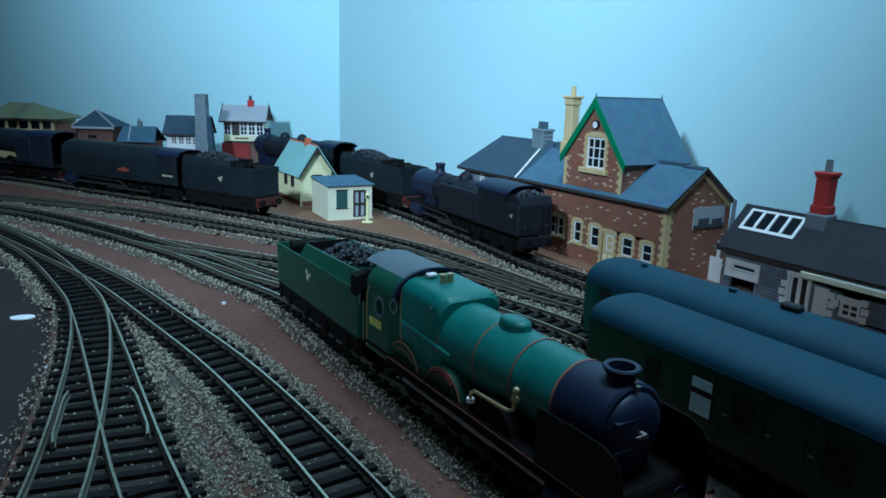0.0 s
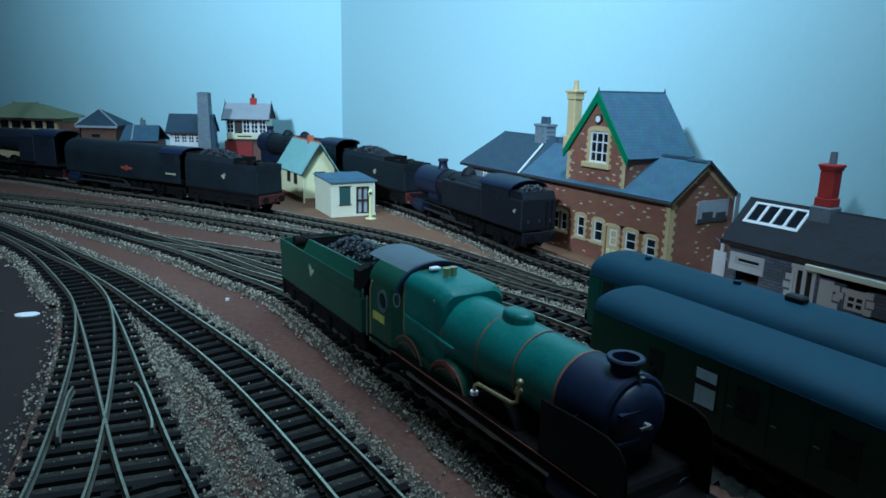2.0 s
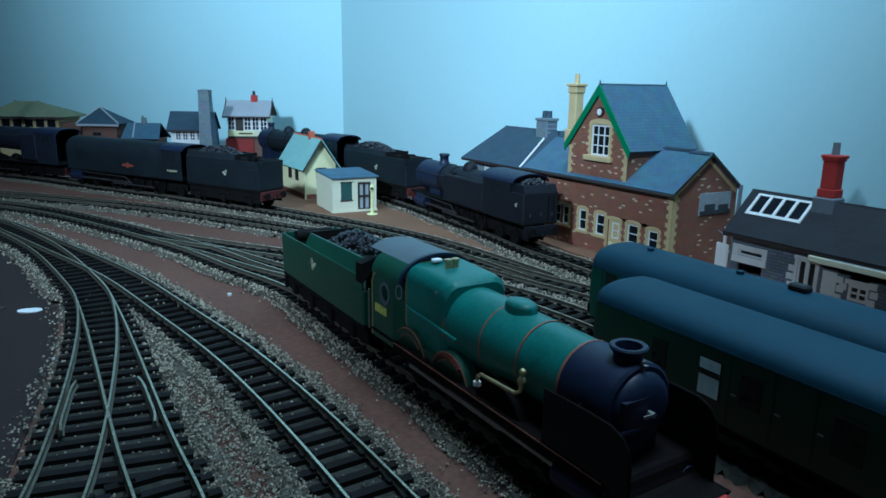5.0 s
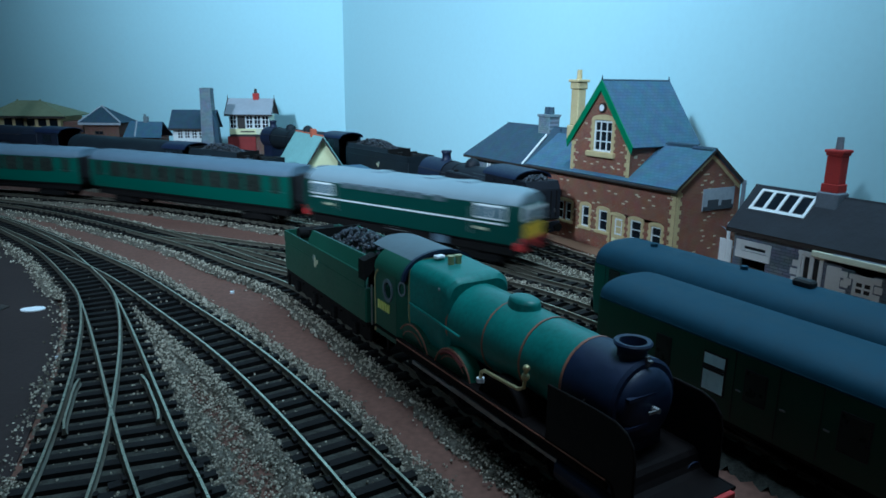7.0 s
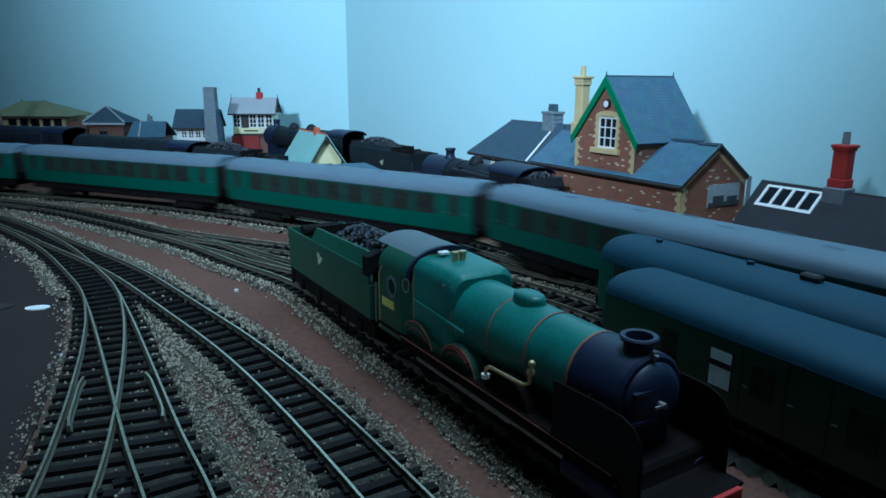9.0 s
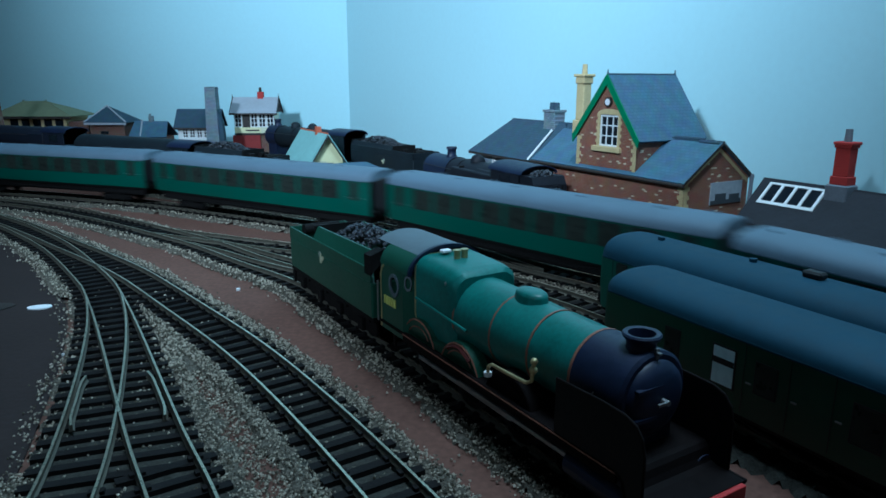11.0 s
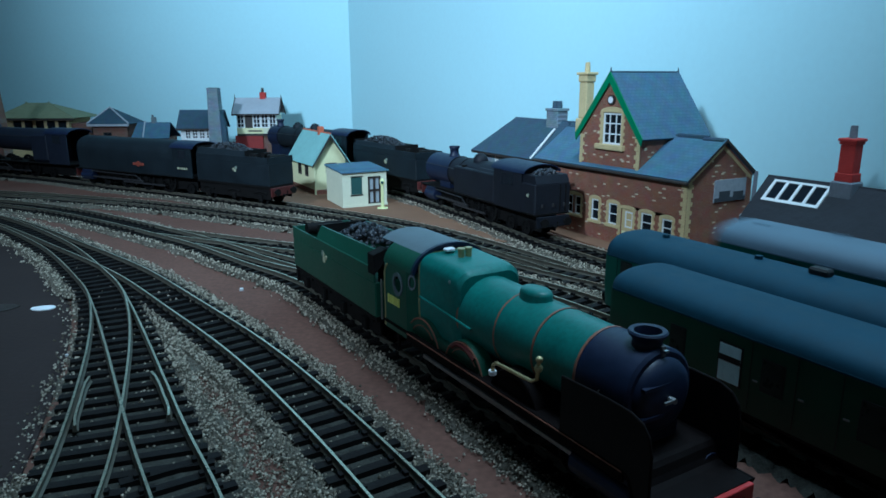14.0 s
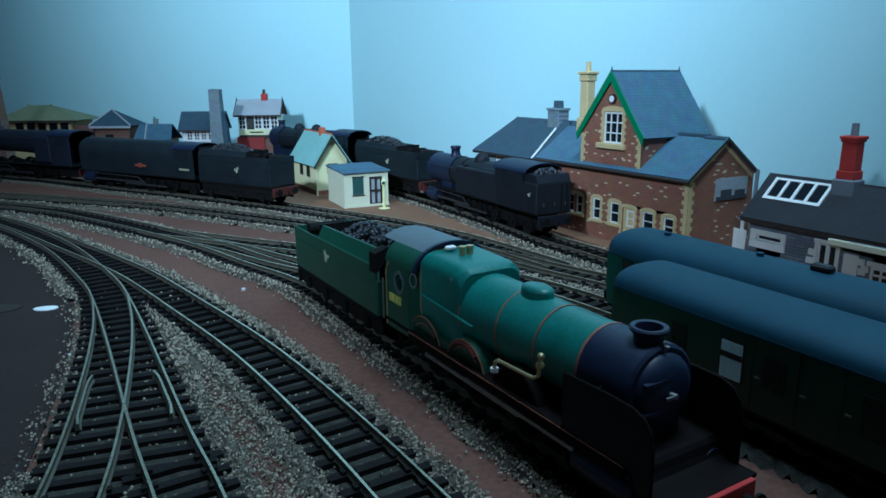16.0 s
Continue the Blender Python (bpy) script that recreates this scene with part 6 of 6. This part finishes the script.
    part("cab_roof", roof_shell(.0164, roof_z - .0065, roof_z - .0008, cab0 - .004, cab1 + .003), "smokebox", h, smooth=40)
    part("cab_floor", box(B(), cab0, cab1, -.0153, .0153, .0244, .0254), "frames", h)
    if tank:
        for s in (-1, 1):
            part("side_tank", box(B(), tank[0], tank[1], s * .0122 - .0042, s * .0122 + .0042, .0248, tank[2], .0010), paint, h)
            part("tank_filler", cyl(B(), (tank[1] - .012, s * .0115, tank[2]), (tank[1] - .012, s * .0115, tank[2] + .0018), .0024, 12), "frames", h)
    if bunker:
        part("bunker", box(B(), bunker[0], cab0 + .001, -.0162, .0162, .0246, bunker[1] - .006, .0008), paint, h)
        part("bunker_top", loft(B(), [[(x0, -.0150, z), (x1, -.0150, z), (x1, .0150, z), (x0, .0150, z)] for x0, x1, z in ((bunker[0], cab0, bunker[1] - .006), (bunker[0] + .003, cab0, bunker[1]))]), paint, h)
        part("cab_back", extrude_x(B(), arch_profile(.0160, .0250, roof_z - .006, roof_z - .0004), cab0, cab0 + .001), paint, h)
        part("bunker_coal", lumps(bunker[0] + .005, cab0 - .002, .011, bunker[1] - .001, .004, 5, 60), "coal", h)
        part("bunker_ladder", box(box(B(), bunker[0] - .0004, bunker[0], -.0120, -.0112, .026, bunker[1] - .007), bunker[0] - .0004, bunker[0], -.0070, -.0062, .026, bunker[1] - .007), "frames", h)
        emblem(h, (bunker[0] + cab0) / 2, -.0164, .0385, .5)
        emblem(h, (bunker[0] + cab0) / 2, .0164, .0385, .5)
        for y in (-.010, 0, .010):
            part("lamp_bracket", box(B(), bunker[0] - .0014, bunker[0], y - .0006, y + .0006, .0300, .0325), "grimy_steel", h)
        buffers(h, bunker[0] - .0008, d=-1, beam="loco_black")
    if deflector:
        for s in (-1, 1):
            part("smoke_deflector", box(B(), x_front - .034, x_front - .008, s * .0160 - .0004, s * .0160 + .0004, .0265, boiler_top - .007, .0002), paint, h)
    for s in (-1, 1):
        part("cylinder", cyl(box(B(), x_front - .034, x_front - .016, s * .0125 - .0038, s * .0125 + .0038, .0120, .0235, .0008), (x_front - .035, s * .0135, .0165), (x_front - .015, s * .0135, .0165), .0042, 14), "smokebox", h)
        part("connecting_rod", box(B(), drivers[len(drivers) // 2], x_front - .034, s * .0150 - .0005, s * .0150 + .0005, .0150, .0168), "grimy_steel", h)
        part("coupling_rod", box(B(), min(drivers), max(drivers), s * .0142 - .0005, s * .0142 + .0005, .0125, .0142), "grimy_steel", h)
        part("valve_gear", tube(B(), [(drivers[len(drivers) // 2], s * .0152, .0150), (drivers[len(drivers) // 2] + .012, s * .0152, .0215), (x_front - .034, s * .0152, .0222)], .0006, 5), "grimy_steel", h)
    part("main_frame", box(box(B(), rear + .004, x_front - .006, -.0068, -.0058, .0100, .0240), rear + .004, x_front - .006, .0058, .0068, .0100, .0240), "frames", h)
    for x in drivers:
        wheelset(h, x, rr, 16)
    for x in carrying:
        wheelset(h, x, .0060, 0)
    buffers(h, x_front - .0040, d=1, beam="dull_red")
    return h


def on_path(path, s, forward=1, half=.03):
    m = TRACKS[path].place(s, half)
    return m if forward > 0 else m @ pose(0, 0, 0, 0, 0, 180)


# tank engine by the station house: bunker towards the house end
yard_engine(on_path("siding", .303, 1, .05), "grimy black tank locomotive standing on the siding", "loco_black", .078, .034, [-.014], -.102, -.062, .0545, .0605, [-.046, -.018, .010], [.046, -.078, -.100],
            tank=(-.062, .006, .0485), bunker=(-.120, .0535))
# tender engine behind the huts
yard_engine(on_path("siding", .620, 1, .06), "grimy dark green tender locomotive behind the cream hut", "loco_grime", .118, .094, [.050, .010], -.078, -.048, .0640, .0665, [-.028, .006, .040], [.070, .096], rr=.0125)
tender(on_path("siding", .466, 1, .04), -.072, .060, "grimy dark tender with a faded crest behind a black engine", "loco_grime", .0520, .0560, 3, True)
# express engine and tender on the back road
yard_engine(on_path("back_road", .780, -1, .06), "grimy dark blue-green express locomotive with a red nameplate", "loco_grime", .108, .080, [], -.096, -.068, .0615, .0615, [-.050, -.015, .020], [.056, .084, -.084], streamlined=True, rr=.0122)
tender(on_path("back_road", .927, -1, .04), -.064, .040, "grimy dark tender with a red buffer beam and faded crest", "loco_grime", .0520, .0570, 3, True)
yard_engine(on_path("back_road", .522, -1, .06), "dark blue-black steam locomotive with pale-edged cab roof", "loco_blue", .110, .080, [.030], -.126, -.090, .0660, .0675, [-.050, -.015, .020], [.056, .084, -.084], rr=.0122)


# ---- carriages ----
def coach_section(x, half, z0, ze):
    return [(x, y, z) for y, z in [(-half * .93, z0), (half * .93, z0), (half, z0 + (ze - z0) * .42), (half * .985, ze), (-half * .985, ze), (-half, z0 + (ze - z0) * .42)]]


def bogie(parent, x, wb=.0165):
    b = part("bogie", box(box(box(B(), x - wb, x + wb, -.0125, -.0112, .0085, .0125, .0004), x - wb, x + wb, .0112, .0125, .0085, .0125, .0004), x - .004, x + .004, -.0120, .0120, .0090, .0130), "frames", parent)
    for dx in (-.0115, .0115):
        for s in (-1, 1):
            ob = part("wheel", wheel_mesh(.0062, 0), "frames", b)
            ob.matrix_basis = Matrix.Translation((x + dx, s * .0078, RAIL + .0062)) @ (Matrix.Identity(4) if s > 0 else pose(0, 0, 0, 0, 0, 180))
            part("axlebox", box(B(), x + dx - .002, x + dx + .002, s * .0126 - .0008, s * .0126 + .0008, .0080, .0130, .0003), "frames", b)
    return b


def carriage(label, length=.2530, paint="coach_green", roof="coach_roof", windows=(), blinds=(), group="", doors=(), vents=8, height=.0492, eave=.0408):
    h = empty("carriage", pose(0, 0, 0), label, "railway carriage", group)
    a, b, half = -length / 2, length / 2, .0174
    part("body", loft(B(), [coach_section(x, half * k, .0140, eave) for x, k in ((a, .97), (a + .002, 1), (b - .002, 1), (b, .97))]), paint, h, smooth=25)
    n = 14
    rings = []
    for x, k, dz in ((a - .0004, .90, -.0012), (a + .0012, .985, -.0002), (a + .004, 1.0, 0), (b - .004, 1.0, 0), (b - .0012, .985, -.0002), (b + .0004, .90, -.0012)):
        rings.append([(x, (half + .0003) * k * math.copysign(abs(math.cos(math.pi * j / n)) ** .72, math.cos(math.pi * j / n)), eave - .0004 + (height - eave + dz) * math.sin(math.pi * j / n) ** .9) for j in range(n + 1)])
    part("roof", loft(B(), rings), roof, h, smooth=50)
    for s in (-1, 1):
        part("rain_strip", box(B(), a + .002, b - .002, s * (half + .0001) - .0003, s * (half + .0001) + .0003, eave - .0008, eave - .0001), roof, h)
        for i, (x, w, z0, z1) in enumerate(windows):
            y = s * half * .999
            wd = part("window", box(B(), x - w / 2 - .0006, x + w / 2 + .0006, y - .0002, y + .0002, z0 - .0006, z1 + .0006, .0001), "coach_end", h)
            part("pane", box(B(), x - w / 2, x + w / 2, y - .00032, y + .00032, z0, z1), "blind" if i in blinds else "carpane", wd)
            if i in blinds:
                part("glazing_bar", box(B(), x - w / 2, x + w / 2, y - .0005, y + .0005, z0 + (z1 - z0) * .55, z0 + (z1 - z0) * .71), "coach_end", wd)
        for x in doors:
            y = s * half
            part("door_seam", box(B(), x - .0001, x + .0001, y - .0001, y + .0001, .0160, .0405), "coach_end", h)
            part("door_handle", box(B(), x + .0012, x + .0030, y - .0004, y + .0004, .0268, .0273), "steel", h)
    for x, d in ((a, -1), (b, 1)):
        part("gangway", box(B(), min(x, x + d * .0032), max(x, x + d * .0045), -.0060, .0060, .0150, .0415, .0006), "coach_end", h, "black corridor connection")
        part("end_panel", box(B(), min(x, x + d * .0004), max(x, x + d * .0004), -.0160, .0160, .0145, .0405), "coach_end", h)
        buffers(h, x - d * .0004, d=d, beam="frames", z=.0165)
    part("solebar", box(B(), a, b, -.0150, .0150, .0122, .0142), "frames", h)
    part("battery_box", box(B(), -.030, -.008, -.0125, .0125, .0072, .0124, .0006), "frames", h)
    part("vacuum_cylinder", cyl(B(), (.015, -.006, .0085), (.015, .006, .0085), .0032, 12), "frames", h)
    part("truss_rod", tube(tube(B(), [(-.07, -.0135, .0122), (-.04, -.0135, .0082), (.04, -.0135, .0082), (.07, -.0135, .0122)], .0006, 5), [(-.07, .0135, .0122), (-.04, .0135, .0082), (.04, .0135, .0082), (.07, .0135, .0122)], .0006, 5), "frames", h)
    for i in range(vents):
        x = a + length * (i + .5) / vents
        y = .0045 if i % 2 else -.0045
        part("roof_vent", cyl(B(), (x, y, height - .0014), (x, y, height + .0006), .0014, 8), roof, h)
    for x in (a + .042, b - .042):
        bogie(h, x)
    return h


def raise_body(h, up, length):
    """Lift the body on its bogies and fill in the underframe below it."""
    for ob in list(h.children):
        if not ob.name.startswith("bogie"):
            ob.location.z += up
    part("underframe", box(B(), -length / 2 + .004, length / 2 - .004, -.0128, .0128, .0142, .0124 + up, .0006), "frames", h)
    for x in (-length / 2 + .042, length / 2 - .042):
        part("bolster", box(B(), x - .006, x + .006, -.0118, .0118, .0110, .0150), "frames", h)


M_PITCH = 0.2716
std = [(-.112, .0060, .0258, .0384)] + [(-.0870 + i * .0218, .0172, .0258, .0384) for i in range(9)] + [(.112, .0060, .0258, .0384)]
first = carriage("green passenger carriage with blue-grey roof running on the main line", windows=std, group="carriages of the moving train", doors=(-.118, -.105, .105, .118), vents=10)
raise_body(first, .0082, .2530)
TRAIN.append((first, M_PITCH * .5, .089))
for k in range(1, 7):
    TRAIN.append((copy_thing(first, pose(0, 0, 0)), M_PITCH * (k + .5), .089))
brake = [(.1185, .0095, .0245, .0375), (.096, .006, .0262, .0382), (.074, .014, .0262, .0382), (.052, .014, .0262, .0382), (.030, .014, .0262, .0382), (.008, .014, .0262, .0382), (-.035, .006, .0262, .0382), (-.085, .006, .0262, .0382)]
last = carriage("green brake carriage with white end window, last in train", windows=brake, blinds=(0,), group="carriages of the moving train", doors=(-.1, -.06, -.05, .09), vents=8)
raise_body(last, .0082, .2530)
TRAIN.append((last, M_PITCH * 7.5, .089))

# two carriages standing on the near roads
van = [(-.0680, .0084, .0226, .0358), (-.0905, .0060, .0250, .0350), (-.0520, .0070, .0250, .0350), (-.0200, .0080, .0230, .0345), (.010, .008, .0230, .0345), (.06, .008, .0230, .0345)]
HEAD = -61.0
c1 = carriage("dark green brake carriage with white window on the near road", paint="van_green", roof="van_roof", windows=van, blinds=(0,), doors=(-.060, -.044, -.03, .03), vents=0, height=.0487, eave=.0410)
c1.matrix_world = pose(.085, .27, 0, 0, 0, HEAD) @ Matrix.Translation((.1245, 0, 0))
c2 = carriage("green carriage with dark blue-grey vented roof standing on the second road", paint="coach_green", roof="van_roof", windows=std, doors=(-.118, .118), vents=0, height=.0507, eave=.0405)
c2.matrix_world = pose(.1041, .3131, 0, 0, 0, HEAD) @ Matrix.Translation((.1085, 0, 0))
for x, y, w in ((-.105, .000, .0016), (-.058, .003, .0016), (.016, .005, .0016)):
    part("roof_vent", cyl(B(), (x, y, .0495), (x, y, .0517), w, 8), "van_roof", c2)
part("roof_vent", box(B(), -.0350, -.0270, .0000, .0050, .0500, .0530, .0008), "coach_end", c2)


# ---- the diesel at the head of the train ----
def diesel():
    h = empty("diesel_locomotive", pose(0, 0, 0), "green diesel locomotive, pale grey roof, white stripe, yellow panel", "locomotive")
    L = .2030
    a, b, half = -L / 2, L / 2, .0176
    secs = []
    for x, k, ze in ((a, .86, .0395), (a + .0075, .97, .0408), (a + .020, 1, .0412), (b - .020, 1, .0412), (b - .0075, .97, .0408), (b, .86, .0395)):
        secs.append([(x, y, z) for y, z in [(-half * k * .95, .0145), (half * k * .95, .0145), (half * k, .0270), (half * k * .97, ze), (-half * k * .97, ze), (-half * k, .0270)]])
    part("body", loft(B(), secs), "diesel_green", h, smooth=25)
    n = 14
    rings = []
    for x, k, dz in ((a + .0022, .80, -.0026), (a + .0060, .93, -.0008), (a + .016, .99, 0), (b - .016, .99, 0), (b - .0060, .93, -.0008), (b - .0022, .80, -.0026)):
        rings.append([(x, half * k * math.copysign(abs(math.cos(math.pi * j / n)) ** .75, math.cos(math.pi * j / n)), .0402 + (.0102 + dz) * math.sin(math.pi * j / n)) for j in range(n + 1)])
    part("roof", loft(B(), rings), "diesel_roof", h, "pale grey roof", smooth=50)
    for s in (-1, 1):
        y = s * half
        part("stripe", box(B(), a + .012, b - .012, y - .00028, y + .00028, .0270, .0281), "white", h, "white waist stripe")
        for d in (-1, 1):
            x0, x1 = sorted((d * (L / 2 - .0110), d * (L / 2 - .0345)))
            w = part("cab_window", box(B(), x0, x1, y * .985 - .0007, y * .985 + .0007, .0298, .0394, .0002), "white", h, "white framed cab side windows")
            xm = (x0 + x1) / 2
            for p0, p1 in ((x0 + .0010, xm - .0006), (xm + .0006, x1 - .0010)):
                part("pane", box(B(), p0, p1, y * .985 - .0009, y * .985 + .0009, .0310, .0382), "diesel_pane", w)
            part("cab_door_rail", tube(B(), [(d * (L / 2 - .038), y * 1.01, .0190), (d * (L / 2 - .038), y * 1.01, .0370)], .0004, 5), "steel", h)
            part("number_patch", box(B(), d * (L / 2 - .030) - .0045, d * (L / 2 - .030) + .0045, y - .00025, y + .00025, .0222, .0240), "emblem", h)
        for x in (-.052, -.038, -.024, -.010, .004, .018, .036):
            part("side_grille", box(B(), x - .0055, x + .0055, y * .97 - .0006, y * .97 + .0006, .0372, .0416, .0002), "cab_roof", h)
        part("battery_box", box(B(), .030, .042, s * .0135 - .0015, s * .0135 + .0015, .0075, .0140, .0004), "coach_roof", h, "pale blue-grey equipment box")
        part("fuel_tank", box(B(), -.018, .022, s * .0125 - .0020, s * .0125 + .0020, .0080, .0140, .0008), "frames", h)
        part("tank_rib", box(box(B(), -.014, .006, s * .0147 - .0002, s * .0147 + .0002, .0108, .0112), -.014, .000, s * .0147 - .0002, s * .0147 + .0002, .0128, .0131), "steel", h)
    for d in (-1, 1):
        x = d * L / 2
        f = part("end_face", loft(B(), [[(x - d * .0002, -.0142, .0145), (x - d * .0002, .0142, .0145), (x - d * .0010, .0140, .0390), (x - d * .0010, -.0140, .0390)], [(x + d * .0010, -.0120, .0150), (x + d * .0010, .0120, .0150), (x + d * .0002, .0115, .0385), (x + d * .0002, -.0115, .0385)]]), "diesel_green", h)
        part("warning_panel", box(B(), min(x + d * .0008, x + d * .0013), max(x + d * .0008, x + d * .0013), -.0122, .0122, .0180, .0280, .0001), "warning", f, "yellow warning panel")
        for y in (-.0092, 0, .0092):
            w = part("windscreen", box(B(), min(x, x + d * .0010), max(x, x + d * .0010), y - .0042, y + .0042, .0300, .0390, .0002), "white", f)
            part("pane", box(B(), min(x + d * .0008, x + d * .0012), max(x + d * .0008, x + d * .0012), y - .0034, y + .0034, .0310, .0382), "diesel_pane", w)
        buffers(h, x + d * .0006, d=d, beam="red_paint", z=.0150)
        part("buffer_skirt", box(B(), min(x - d * .004, x + d * .0008), max(x - d * .004, x + d * .0008), -.0162, .0162, .0110, .0160, .0003), "red_paint", h)
    part("solebar", box(B(), a + .004, b - .004, -.0150, .0150, .0130, .0150), "frames", h)
    for x in (-.064, .064):
        bogie(h, x, .0215)
    for x in (-.03, .02, .05):
        part("roof_fan", cyl(B(), (x, 0, .0495), (x, 0, .0510), .0070, 18), "diesel_roof", h)
    return h


engine = diesel()
raise_body(engine, .0082, .2030)
TRAIN.append((engine, -.110, .064))


# ---- what moves ----

SPEED, START, PITCH = 0.3583, 1.438, 0.2716


def motions():
    for ob, behind, half in TRAIN:
        rows = []
        for i in range(81):
            t = i * 0.2
            gain = float(np.interp(t, (0, 6.0, 6.5, 7.5, 9.0, 12.5, 13.5, 16.0), (0, 0, .003, .014, .012, .014, .012, .012)))
            rows.append((t, MAIN.place(START + gain + SPEED * t - behind, half)))
        walk(ob, rows)


motions()
